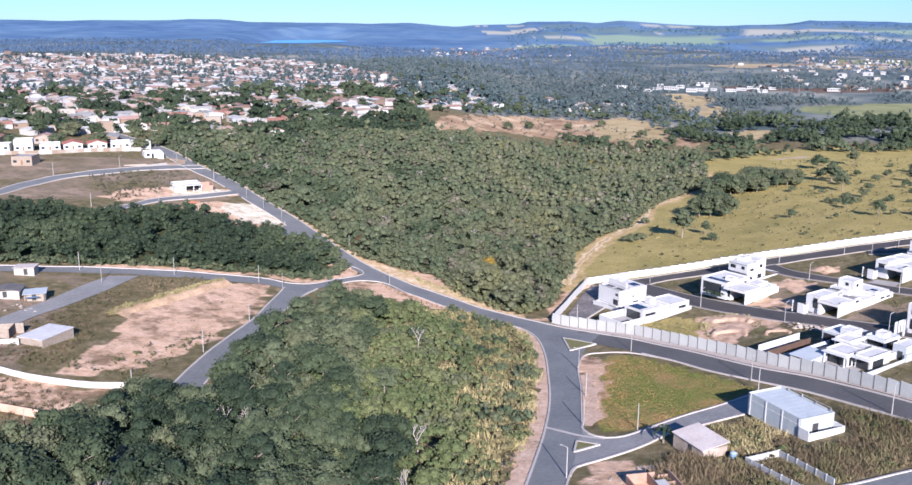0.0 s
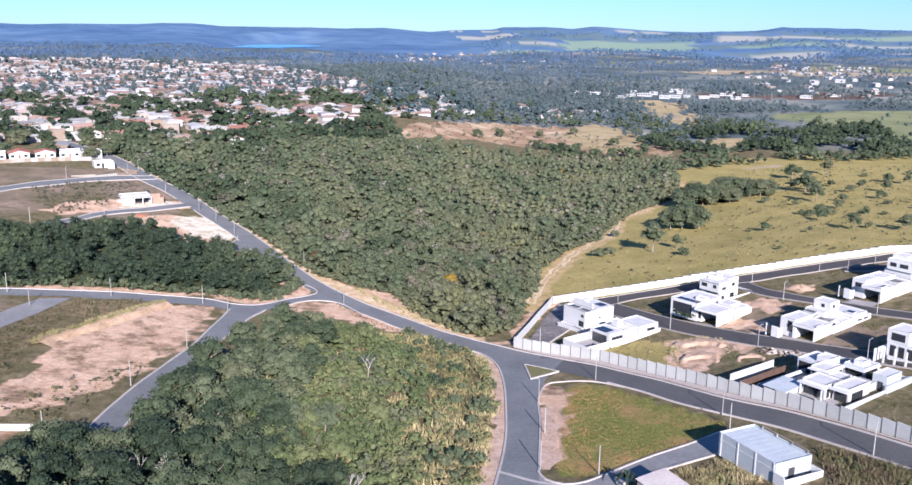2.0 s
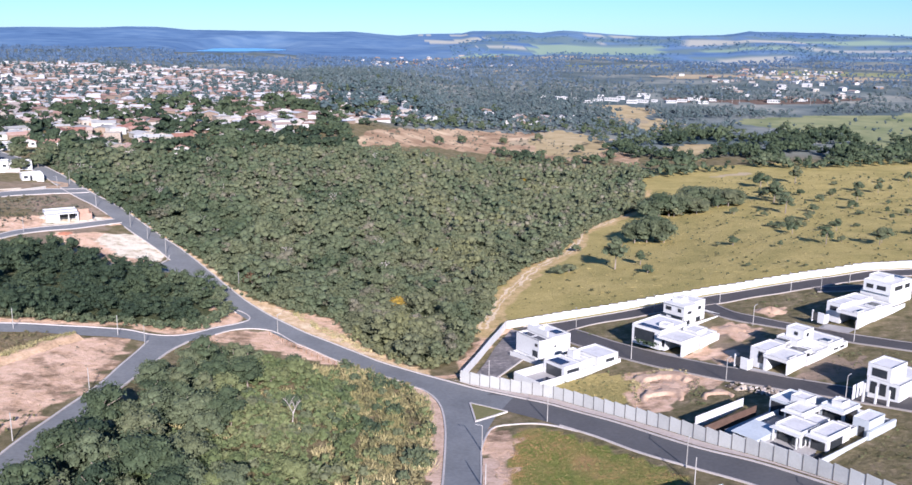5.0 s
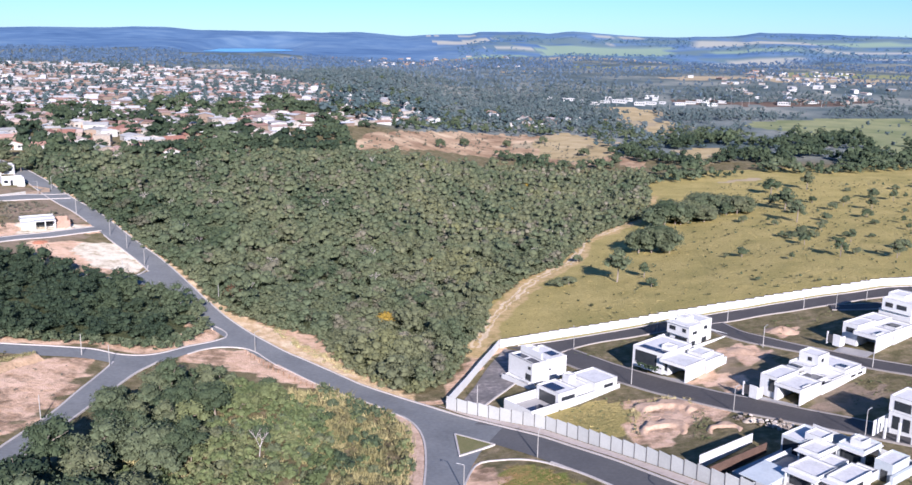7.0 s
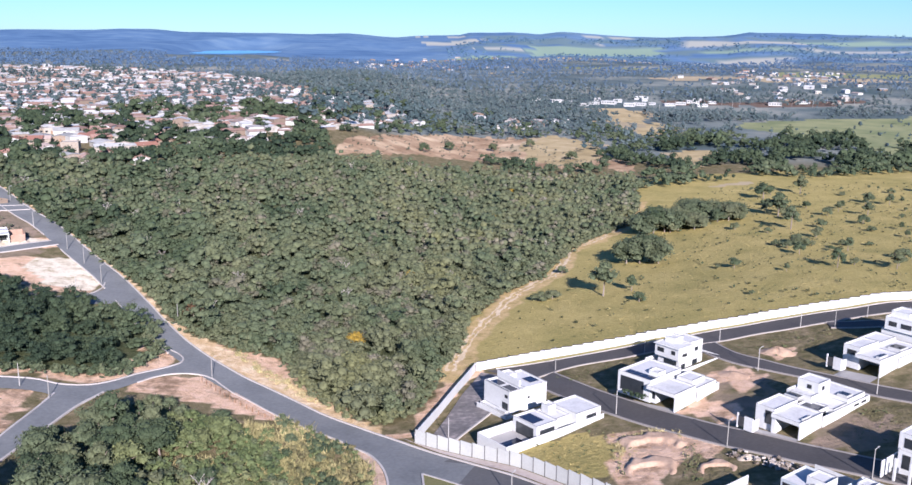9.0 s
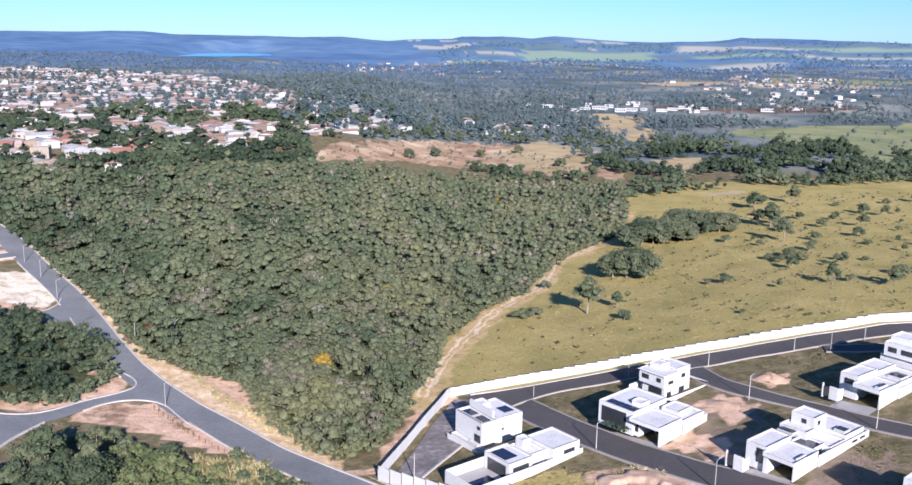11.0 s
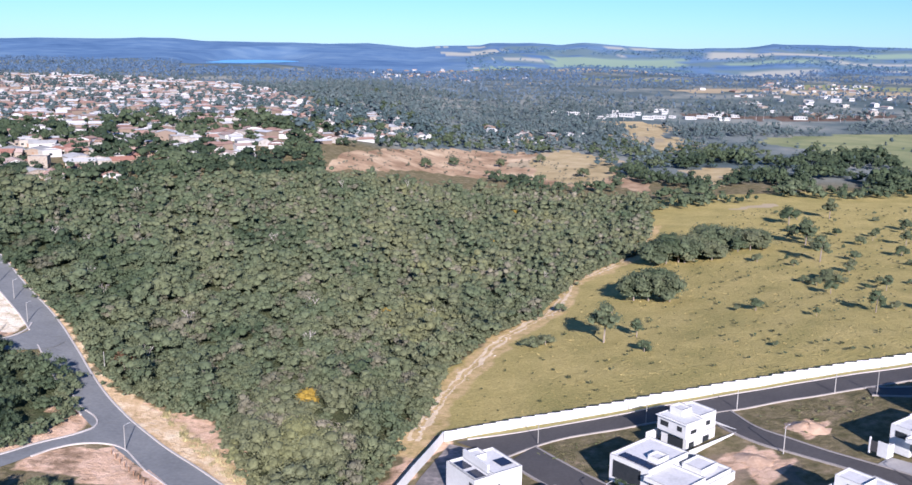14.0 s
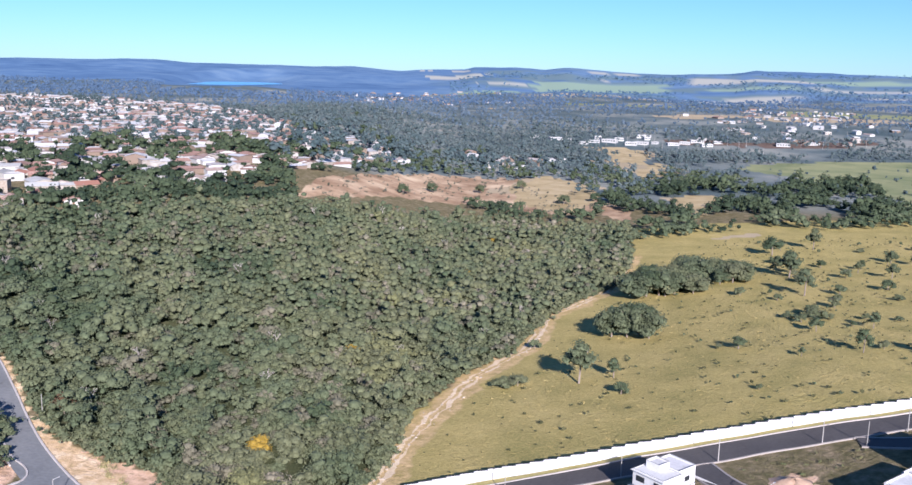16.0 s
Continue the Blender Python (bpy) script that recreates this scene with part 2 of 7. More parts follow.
# ---- helpers for meshes ----
def mesh_of(name, verts, faces, mats, tint=None, smooth_faces=False):
    me = bpy.data.meshes.new(name)
    me.from_pydata([tuple(v) for v in verts] if not isinstance(verts, np.ndarray) else verts.tolist(), [], faces if isinstance(faces, list) else faces.tolist())
    for m in mats:
        me.materials.append(m)
    if tint is not None:
        me.attributes.new("tint", "FLOAT", "POINT").data.foreach_set("value", np.asarray(tint, np.float32))
    if smooth_faces:
        me.polygons.foreach_set("use_smooth", np.ones(len(me.polygons), bool))
    return me


def thing(name, label, category, at=(0, 0, 0), yaw=0.0, group="", kind="", data=None):
    ob = new(name, data)
    ob.matrix_world = pose(*at, 0, 0, yaw)
    return tagged(ob, label, category, group, kind)


def part(name, data, parent, label=""):
    """A mesh, or a bmesh's mesh, as one object under a thing or part."""
    ob = new(name, data)
    ob.parent = parent
    return tagged(ob, label)


def box(x0, y0, z0, x1, y1, z1, bevel=0.0):
    bm = bmesh.new()
    m = Matrix.LocRotScale(((x0 + x1) / 2, (y0 + y1) / 2, (z0 + z1) / 2), None, (x1 - x0, y1 - y0, z1 - z0))
    bmesh.ops.create_cube(bm, size=1, matrix=m)
    if bevel:
        bmesh.ops.bevel(bm, geom=bm.edges[:], offset=bevel, segments=1, affect="EDGES")
    return bm


def done(bm, name, m):
    me = bpy.data.meshes.new(name)
    bm.to_mesh(me)
    bm.free()
    me.materials.append(m)
    return me


def block(name, dims, m, parent, label="", bevel=0.03):
    return part(name, done(box(*dims, bevel=bevel), name, m), parent, label)


def resample(pts, n):
    """n points evenly along a smooth curve through pts."""
    p = np.array(pts, float)
    q = np.vstack([2 * p[0] - p[1], p, 2 * p[-1] - p[-2]])
    dense = []
    for i in range(len(p) - 1):
        a, b, c, d = q[i : i + 4]
        t = np.linspace(0, 1, 24, endpoint=False)[:, None]
        dense.append(0.5 * (2 * b + (c - a) * t + (2 * a - 5 * b + 4 * c - d) * t**2 + (3 * b - a - 3 * c + d) * t**3))
    dense = np.vstack([*dense, p[-1:]])
    s = np.r_[0, np.cumsum(np.hypot(*np.diff(dense, axis=0).T))]
    at = np.linspace(0, s[-1], n)
    return np.stack([np.interp(at, s, dense[:, 0]), np.interp(at, s, dense[:, 1])], 1)


def length(pts):
    return float(np.hypot(*np.diff(np.array(pts, float), axis=0).T).sum())


def offset(line, d):
    """The line moved d to the left of its run."""
    t = np.gradient(line, axis=0)
    t /= np.hypot(*t.T)[:, None]
    return line + d * np.stack([-t[:, 1], t[:, 0]], 1)


def strip(name, left, right, m, lift, across=4, thick=0.0):
    """A sheet between two lines, laid on the land."""
    rows = []
    for k in range(across + 1):
        xy = left + (right - left) * k / across
        rows.append(np.column_stack([xy, land(xy[:, 0], xy[:, 1]) + lift]))
    v = np.stack(rows, 1)
    n, a = v.shape[:2]
    verts = v.reshape(-1, 3)
    faces = [(i * a + k, i * a + k + 1, (i + 1) * a + k + 1, (i + 1) * a + k) for i in range(n - 1) for k in range(a - 1)]
    return mesh_of(name, verts, faces, [m], smooth_faces=True)


def bar(name, line, width, lift, tall, m):
    """A kerb or coping: a long box on the land along a line."""
    l, r = offset(line, width / 2), offset(line, -width / 2)
    zl, zr = land(l[:, 0], l[:, 1]), land(r[:, 0], r[:, 1])
    v = np.stack([np.column_stack([l, zl + lift - 0.3]), np.column_stack([l, zl + lift + tall]), np.column_stack([r, zr + lift + tall]), np.column_stack([r, zr + lift - 0.3])], 1)
    n = len(line)
    faces = [(i * 4 + k, i * 4 + k + 1, i * 4 + k + 5, i * 4 + k + 4) for i in range(n - 1) for k in range(3)]
    faces += [(0, 1, 2, 3), tuple((n - 1) * 4 + k for k in (3, 2, 1, 0))]
    return mesh_of(name, v.reshape(-1, 3), faces, [m])


# ---- the ground ----
FOREST = [(23, 268), (15.5, 272.5), (11, 278), (4.5, 289), (-0.5, 300), (-5.5, 312), (-13, 315), (-27, 323), (-33, 326), (-41, 337), (-52, 355), (-67, 373), (-88, 400), (-110, 428), (-150, 478), (-172, 505), (-150, 520), (-106, 520), (-90, 545), (-44, 570), (-15, 600), (38, 650), (100, 672), (140, 640), (170, 640), (160, 585), (146, 535), (135, 500), (112, 476), (94, 448), (75, 405), (58, 380), (45, 352), (41, 326), (32.5, 301), (28.5, 283)]
THICKET = [(-50, 182), (-46, 211), (-42, 240), (-38, 262), (-33, 273), (-26, 274), (-12, 265), (-3, 254), (2, 240), (6, 215), (6, 190), (4, 165), (1, 145), (-1, 122), (-30, 118), (-76, 118), (-78, 138), (-71, 150), (-62, 162), (-55, 170)]
SCRUB = [(-2, 268), (8, 258.5), (15, 250), (19.5, 240), (20, 226), (19, 201), (16, 180), (13.5, 160), (9, 140), (4, 118), (-4, 118), (1, 145), (4, 165), (6, 190), (6, 215), (4, 240)]
LEFTWOOD = [(-170, 252), (-133, 262), (-111, 270), (-88, 279), (-62, 286), (-46, 288), (-41, 306), (-47, 325), (-66, 337), (-86, 342), (-107, 350), (-124, 338), (-141, 330), (-160, 322), (-200, 310), (-220, 270)]
PASTURE = [(40, 302), (58, 304), (95, 310), (131, 315), (190, 318), (420, 322), (700, 380), (640, 700), (420, 690), (300, 662), (220, 652), (172, 632), (150, 545), (128, 492), (110, 470), (96, 448), (86, 416), (74, 396), (60, 376), (46, 350), (42, 325)]
DIRT_LOT = [(-85, 224), (-82, 237), (-78, 249), (-74, 260), (-68, 270), (-57, 273), (-55, 246), (-59, 217), (-63, 199), (-71, 184), (-84, 179), (-81, 202)]
SAND = [(-18, 622), (-12, 690), (14, 750), (55, 850), (100, 885), (136, 885), (150, 780), (172, 722), (150, 692), (115, 712), (98, 740), (38, 705), (12, 655)]
BARE_PLOTS = [
    [(-112, 366), (-98, 379), (-72, 362), (-68.5, 352), (-74, 345), (-86, 343), (-100, 352)],
    [(-142, 363), (-139, 378), (-122, 392), (-112, 396), (-100, 402), (-92, 392), (-112, 380), (-135, 357)],
    [(-112, 371), (-106, 375), (-104, 367), (-110, 364)],
    [(64, 230), (70, 249), (79, 248), (81, 238), (75, 224), (67, 222)],
    [(96, 275), (106, 281), (112, 272), (102, 262)],
    [(84, 257), (93, 263), (99, 256), (94, 249)],
]
BARE_BANKS = [
    [(80, 250), (84, 244), (90, 236), (84, 232), (78, 236)],
    [(115, 286), (122, 293), (124, 284), (119, 280)],
    [(-42, 316), (-32, 304), (-34, 297), (-43, 285), (-50, 281), (-62, 281), (-110, 265), (-112, 269), (-62, 287), (-48, 290), (-43, 304)],
    [(-37, 286), (-31, 292), (-24, 293), (-14, 283), (0, 268), (-8, 268), (-24, 278), (-34, 279), (-40, 278)],
]
BARE_VERGES = [
    [(20, 262), (30, 257), (35, 249), (26, 256), (8, 274), (-2, 285), (-12, 297), (-22, 311), (-27, 320), (-13, 313), (-6, 310), (-1, 299), (4, 287), (11, 276), (16, 270)],
    [(28, 222), (34, 222), (37, 212), (34, 195), (31, 178), (28, 166), (26, 172), (29, 192), (30, 206)],
    [(20, 250), (22.5, 222), (21.5, 200), (17.5, 166), (11.5, 138), (5, 112), (1, 113), (8, 138), (14, 166), (18, 201), (19, 225)],
    [(26, 147), (36, 146), (40, 136), (34, 128), (20, 128), (21, 140)],
]
BARE_EDGES = [
    [(47, 300), (41, 304), (33, 286), (28, 262), (31, 262), (36, 280)],
    [(-125, 150), (-75, 160), (-72, 172), (-96, 176), (-125, 185)],
]
BARE = [DIRT_LOT, *BARE_PLOTS, *BARE_BANKS, *BARE_VERGES, *BARE_EDGES]
PALE = [[(-98, 374), (-85, 382), (-69, 360), (-72, 351), (-85, 351), (-95, 364)], [(-118, 376), (-100, 392), (-96, 398), (-108, 400), (-122, 388)]]
TRACK = [(37.5, 298), (42, 318), (48, 337), (56, 358), (64, 378), (74.5, 396), (86, 415), (97, 450), (111, 468), (127, 490), (150, 545), (160, 572), (182, 612)]
LOT = [(38, 219), (45, 217.5), (56.5, 200), (65, 185.5), (57, 177.2), (37, 165), (32, 162.6), (27.5, 167), (32, 187), (35.5, 205)]


MAIN = [(128, 88), (108, 135), (90.3, 168.6), (81, 185.2), (69, 201.2), (59.3, 216.6), (47.4, 232.3), (33.5, 246.4), (20.2, 259.9), (6.7, 272.5), (-4.4, 284.8), (-16.4, 297), (-28.6, 311.1), (-39, 325.5), (-51.8, 346.3), (-65.5, 367.4), (-85.2, 393), (-104.4, 418.6), (-122.4, 438.9), (-145.2, 468.6), (-168.9, 495.3), (-205, 535)]


def axis(fine0, fine1, step, low, highest, grow):
    a = list(np.arange(fine0, fine1 + 0.01, step))
    for end, sign in ((low, -1), (highest, 1)):
        s, v, more = step, a[0] if sign < 0 else a[-1], []
        while (v > end) if sign < 0 else (v < end):
            s *= grow
            v += sign * s
            more.append(v)
        a = more[::-1] + a if sign < 0 else a + more
    return np.array(a)


def far_field(b0, b1, d0, d1):
    """A plot far away, by bearing in degrees and distance."""
    b = np.radians([b0, b1, b1, b0])
    d = np.array([d0, d0 * 1.03, d1, d1 * 0.97])
    return list(zip((d * np.sin(b)).tolist(), (d * np.cos(b)).tolist()))


FAR_GREEN = [far_field(8, 15.5, 2750, 3350), far_field(10, 18, 2100, 2260), [(364, 1013), (480, 1060), (610, 1118), (720, 1010), (560, 800), (371, 683), (395, 760), (390, 850)], far_field(22, 30, 1900, 2200), far_field(18, 23, 3000, 3150), far_field(3, 7.5, 2520, 2680), far_field(24, 31, 3500, 3800)]
FAR_TAN = [far_field(9, 22, 2480, 2660), far_field(17, 24, 3300, 3700), far_field(1.5, 5, 3300, 3700), far_field(16, 28, 1700, 1880), [(271, 1206), (318, 1212), (292, 1060), (278, 939), (233, 939), (248, 1060)], [(222, 775), (232, 748), (264, 728), (272, 748), (246, 778)], [(120, 772), (152, 712), (162, 706), (172, 760), (176, 830), (163, 895), (140, 880)], [(190, 600), (202, 612), (225, 612), (212, 596)], far_field(19, 30, 2700, 2850), far_field(11, 21, 3950, 4100), far_field(1, 9, 4050, 4150), far_field(12, 17, 3480, 3640), far_field(24, 31, 3050, 3250), far_field(4, 8, 2950, 3080), far_field(20, 25.5, 2280, 2380), far_field(6, 10, 1820, 1900)]

STRAW_FIELDS = [[(236, 775), (260, 787), (274, 761), (256, 723), (225, 686), (219, 712)], [(126, 837), (168, 912), (183, 851), (181, 780), (157, 698), (134, 707), (117, 748)], [(256, 979), (304, 1045), (271, 918), (234, 869)], [(265, 1192), (306, 1227), (305, 1121), (282, 1013), (253, 1044)]]

gx, gy = axis(-225, 320, 2.6, -3700, 3700, 1.05), axis(100, 560, 2.6, -260, 4950, 1.04)
X, Y = np.meshgrid(gx, gy, indexing="ij")
Z = land(X, Y)
nx, ny = X.shape
ids = np.arange(nx * ny).reshape(nx, ny)
quads = np.stack([ids[:-1, :-1], ids[1:, :-1], ids[1:, 1:], ids[:-1, 1:]], -1).reshape(-1, 4)
# far faces are split off for a backdrop with haze in its colour
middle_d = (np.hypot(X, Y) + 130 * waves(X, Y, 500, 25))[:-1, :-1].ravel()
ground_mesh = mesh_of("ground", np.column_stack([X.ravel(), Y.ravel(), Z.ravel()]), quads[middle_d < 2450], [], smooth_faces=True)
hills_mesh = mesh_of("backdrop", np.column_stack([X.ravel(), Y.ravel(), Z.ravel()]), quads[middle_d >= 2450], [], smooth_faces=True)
WOBBLE = 1.6 * waves(X, Y, 9, 21), 1.6 * waves(X, Y, 9, 22)
FAR_WOBBLE = 22 * waves(X, Y, 160, 23) + 9 * waves(X, Y, 55, 27), 22 * waves(X, Y, 160, 24) + 9 * waves(X, Y, 55, 28)


def cover(name, polys, wob):
    v = np.zeros(X.shape, np.float32)
    for poly in polys:
        v[inside(poly, X + wob[0], Y + wob[1])] = 1
    for me in (ground_mesh, hills_mesh):
        me.attributes.new(name, "FLOAT", "POINT").data.foreach_set("value", v.ravel())
    return v


cover("soil", BARE, WOBBLE)
cover("sandy", [SAND, [(150, 780), (172, 722), (165, 690), (176, 660), (186, 700), (180, 760)]], WOBBLE)
cover("pale", PALE, WOBBLE)
cover("pasture", [PASTURE, [(50, 244), (60, 252), (69, 250), (66, 236), (64, 226), (57, 231)]], WOBBLE)
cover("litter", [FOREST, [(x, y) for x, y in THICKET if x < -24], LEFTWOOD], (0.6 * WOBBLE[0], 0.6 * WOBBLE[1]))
cover("dry", [[(94, 277), (107, 279), (113, 270), (103, 253), (95, 243), (87, 256), (97, 266)], [(104, 228), (104, 234), (116, 243), (126, 237), (114, 226)], [(-260, 330), (-190, 330), (-140, 345), (-112, 352), (-96, 372), (-100, 398), (-122, 432), (-140, 446), (-200, 436), (-260, 430)], [(-130, 178), (-92, 176), (-98, 205), (-104, 240), (-106, 256), (-130, 250), (-160, 240)]], WOBBLE)
cover("lawn", [LOT], (0 * X, 0 * X))
cover("field_green", FAR_GREEN, FAR_WOBBLE)
cover("field_tan", FAR_TAN, FAR_WOBBLE)
cover("straw", STRAW_FIELDS, (0.25 * FAR_WOBBLE[0], 0.25 * FAR_WOBBLE[1]))
cover("ploughed", [[(340, 1315), (460, 1268), (640, 1285), (640, 1240), (457, 1220), (335, 1262)], far_field(13, 15.5, 1195, 1225)], FAR_WOBBLE)
road_edge = resample(MAIN, 120)
road_edge = road_edge[(road_edge[:, 1] > 256) & (road_edge[:, 1] < 470)]
wide = 1.8 + 6.5 * smooth(332, 304, road_edge[:, 1]) * smooth(258, 275, road_edge[:, 1])
out = road_edge.copy()
for k in range(len(out)):
    out[k] = offset(road_edge, -wide[k])[k]
cover("verge", [[*map(tuple, offset(road_edge, 2.0)), *map(tuple, out[::-1])]], (0.5 * WOBBLE[0], 0.5 * WOBBLE[1]))
bearings = np.degrees(np.arctan2(X, np.maximum(Y, 1)))
patchy = smooth(-0.25, 0.35, waves(X, Y, 380, 29) + 0.6 * waves(X, Y, 130, 30))
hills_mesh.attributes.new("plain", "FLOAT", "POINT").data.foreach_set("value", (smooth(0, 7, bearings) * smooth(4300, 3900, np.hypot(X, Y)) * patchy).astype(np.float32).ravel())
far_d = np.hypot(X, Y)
# mask by distance: the ground turns to its haze-tinted tones
ground_mesh.attributes.new("hazed_wild", "FLOAT", "POINT").data.foreach_set("value", smooth(620, 900, far_d).astype(np.float32).ravel())
trk = resample(TRACK, 160)
near_track = np.full(X.shape, 9.0)
for px, py in trk[:130]:
    near_track = np.minimum(near_track, np.hypot(X - px, Y - py))
ground_mesh.attributes.new("track", "FLOAT", "POINT").data.foreach_set("value", (1 - smooth(2.0, 7.0, near_track + 1.4 * waves(X, Y, 11, 77))).astype(np.float32).ravel())


def ground_material():
    m = bpy.data.materials.new("ground_cover")
    m.use_nodes = True
    n, l = m.node_tree.nodes, m.node_tree.links
    b = n["Principled BSDF"]
    b.inputs["Roughness"].default_value, b.inputs["Specular IOR Level"].default_value = 0.95, 0.05
    pos = n.new("ShaderNodeNewGeometry").outputs["Position"]

    def noise_of(scale, detail=5.0, rough=0.6):
        t = n.new("ShaderNodeTexNoise")
        t.inputs["Scale"].default_value, t.inputs["Detail"].default_value, t.inputs["Roughness"].default_value = scale, detail, rough
        l.new(pos, t.inputs["Vector"])
        return t.outputs[0]

    def ramp_of(value, stops):
        r = n.new("ShaderNodeValToRGB")
        l.new(value, r.inputs[0])
        while len(r.color_ramp.elements) < len(stops):
            r.color_ramp.elements.new(0.5)
        for e, (p, c) in zip(r.color_ramp.elements, stops):
            e.position, e.color = p, (*c, 1)
        return r.outputs[0]

    def mask(name, rough_edge=0.5):
        a = n.new("ShaderNodeAttribute")
        a.attribute_name = name
        s = n.new("ShaderNodeMath")
        s.operation = "MULTIPLY_ADD"
        s.inputs[1].default_value = rough_edge
        l.new(noise_of(0.35, 6.0, 0.7), s.inputs[0])
        shift = n.new("ShaderNodeMath")
        shift.operation, shift.inputs[1].default_value = "SUBTRACT", rough_edge / 2
        l.new(a.outputs["Fac"], shift.inputs[0])
        l.new(shift.outputs[0], s.inputs[2])
        r = n.new("ShaderNodeMapRange")
        r.inputs[1].default_value, r.inputs[2].default_value = 0.35, 0.65
        l.new(s.outputs[0], r.inputs[0])
        return r.outputs[0]

    def mix(base, top, fac):
        x = n.new("ShaderNodeMix")
        x.data_type = "RGBA"
        l.new(fac, x.inputs[0])
        l.new(base, x.inputs[6])
        l.new(top, x.inputs[7])
        return x.outputs[2]

    coarse, middle, fine = noise_of(0.06), noise_of(0.3, 6.0, 0.7), noise_of(1.6, 4.0, 0.7)
    weeds = ramp_of(middle, [(0.3, (0.092, 0.086, 0.042)), (0.45, (0.155, 0.136, 0.07)), (0.58, (0.225, 0.186, 0.108)), (0.72, (0.36, 0.28, 0.185))])
    soil = ramp_of(middle, [(0.25, (0.32, 0.22, 0.12)), (0.38, (0.58, 0.385, 0.245)), (0.5, (0.7, 0.485, 0.33)), (0.7, (0.85, 0.62, 0.45))])
    worn = ramp_of(noise_of(0.11, 6.0, 0.7), [(0.5, (0, 0, 0)), (0.62, (1, 1, 1))])
    brown = ramp_of(middle, [(0.3, (0.2, 0.14, 0.08)), (0.7, (0.44, 0.3, 0.2))])
    soil = mix(soil, brown, worn)
    pale = ramp_of(middle, [(0.3, (0.3, 0.26, 0.14)), (0.4, (0.58, 0.49, 0.34)), (0.55, (0.8, 0.73, 0.58))])
    ruts = ramp_of(middle, [(0.3, (0.36, 0.28, 0.13)), (0.42, (0.6, 0.43, 0.24)), (0.52, (0.72, 0.54, 0.33)), (0.66, (0.86, 0.72, 0.5))])
    plough = ramp_of(middle, [(0.3, (0.12, 0.085, 0.065)), (0.7, (0.2, 0.15, 0.12))])
    grass = mix(ramp_of(coarse, [(0.3, (0.25, 0.24, 0.085)), (0.48, (0.42, 0.355, 0.135)), (0.7, (0.57, 0.46, 0.19))]), ramp_of(fine, [(0.35, (0.2, 0.18, 0.06)), (0.7, (0.56, 0.44, 0.17))]), noise_of(0.5))
    lawn = mix(ramp_of(noise_of(0.14, 6.0, 0.65), [(0.36, (0.16, 0.205, 0.055)), (0.5, (0.3, 0.25, 0.09)), (0.62, (0.46, 0.28, 0.13))]), ramp_of(fine, [(0.4, (0.13, 0.18, 0.035)), (0.7, (0.28, 0.28, 0.08))]), ramp_of(noise_of(0.055, 4.0), [(0.4, (0.1, 0.1, 0.1)), (0.58, (0.9, 0.9, 0.9))]))
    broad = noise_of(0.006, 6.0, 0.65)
    # far ground ramp, with blue-grey haze mixed into each colour
    hazed_wild = ramp_of(broad, [(0.33, (0.07, 0.105, 0.11)), (0.46, (0.12, 0.155, 0.155)), (0.55, (0.2, 0.228, 0.212)), (0.68, (0.35, 0.345, 0.29))])
    green = ramp_of(noise_of(0.02, 5.0), [(0.35, (0.2, 0.235, 0.115)), (0.6, (0.31, 0.32, 0.165))])
    tan = ramp_of(broad, [(0.3, (0.36, 0.3, 0.19)), (0.7, (0.52, 0.42, 0.28))])
    c = mix(weeds, hazed_wild, mask("hazed_wild", 0.2))
    c = mix(c, grass, mask("pasture"))
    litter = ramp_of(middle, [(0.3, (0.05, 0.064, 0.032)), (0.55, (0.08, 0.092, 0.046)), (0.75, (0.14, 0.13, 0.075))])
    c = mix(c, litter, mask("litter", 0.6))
    arid = mix(ramp_of(noise_of(0.12, 6.0, 0.7), [(0.3, (0.16, 0.14, 0.085)), (0.48, (0.25, 0.2, 0.14)), (0.6, (0.36, 0.27, 0.2)), (0.72, (0.55, 0.42, 0.31))]), weeds, ramp_of(coarse, [(0.5, (0, 0, 0)), (0.62, (1, 1, 1))]))
    c = mix(c, arid, mask("dry", 0.8))
    c = mix(c, lawn, mask("lawn", 0.3))
    c = mix(c, soil, mask("soil", 0.9))
    sandy = ramp_of(noise_of(0.035, 6.0, 0.65), [(0.3, (0.2, 0.125, 0.075)), (0.45, (0.36, 0.245, 0.15)), (0.55, (0.5, 0.36, 0.23)), (0.68, (0.66, 0.52, 0.34))])
    c = mix(c, sandy, mask("sandy", 0.9))
    c = mix(c, pale, mask("pale", 0.6))
    margin = ramp_of(middle, [(0.3, (0.34, 0.28, 0.1)), (0.5, (0.54, 0.4, 0.19)), (0.7, (0.68, 0.5, 0.29))])
    c = mix(c, margin, mask("track", 0.9))
    c = mix(c, ruts, mask("verge", 0.9))
    c = mix(c, green, mask("field_green", 0.8))
    c = mix(c, tan, mask("field_tan", 0.8))
    straw = ramp_of(noise_of(0.05, 5.0, 0.6), [(0.3, (0.33, 0.26, 0.13)), (0.5, (0.46, 0.365, 0.2)), (0.7, (0.56, 0.46, 0.28))])
    c = mix(c, straw, mask("straw", 0.7))
    c = mix(c, plough, mask("ploughed", 0.5))
    l.new(c, b.inputs["Base Color"])
    bn = n.new("ShaderNodeBump")
    bn.inputs["Strength"].default_value, bn.inputs["Distance"].default_value = 0.6, 0.8
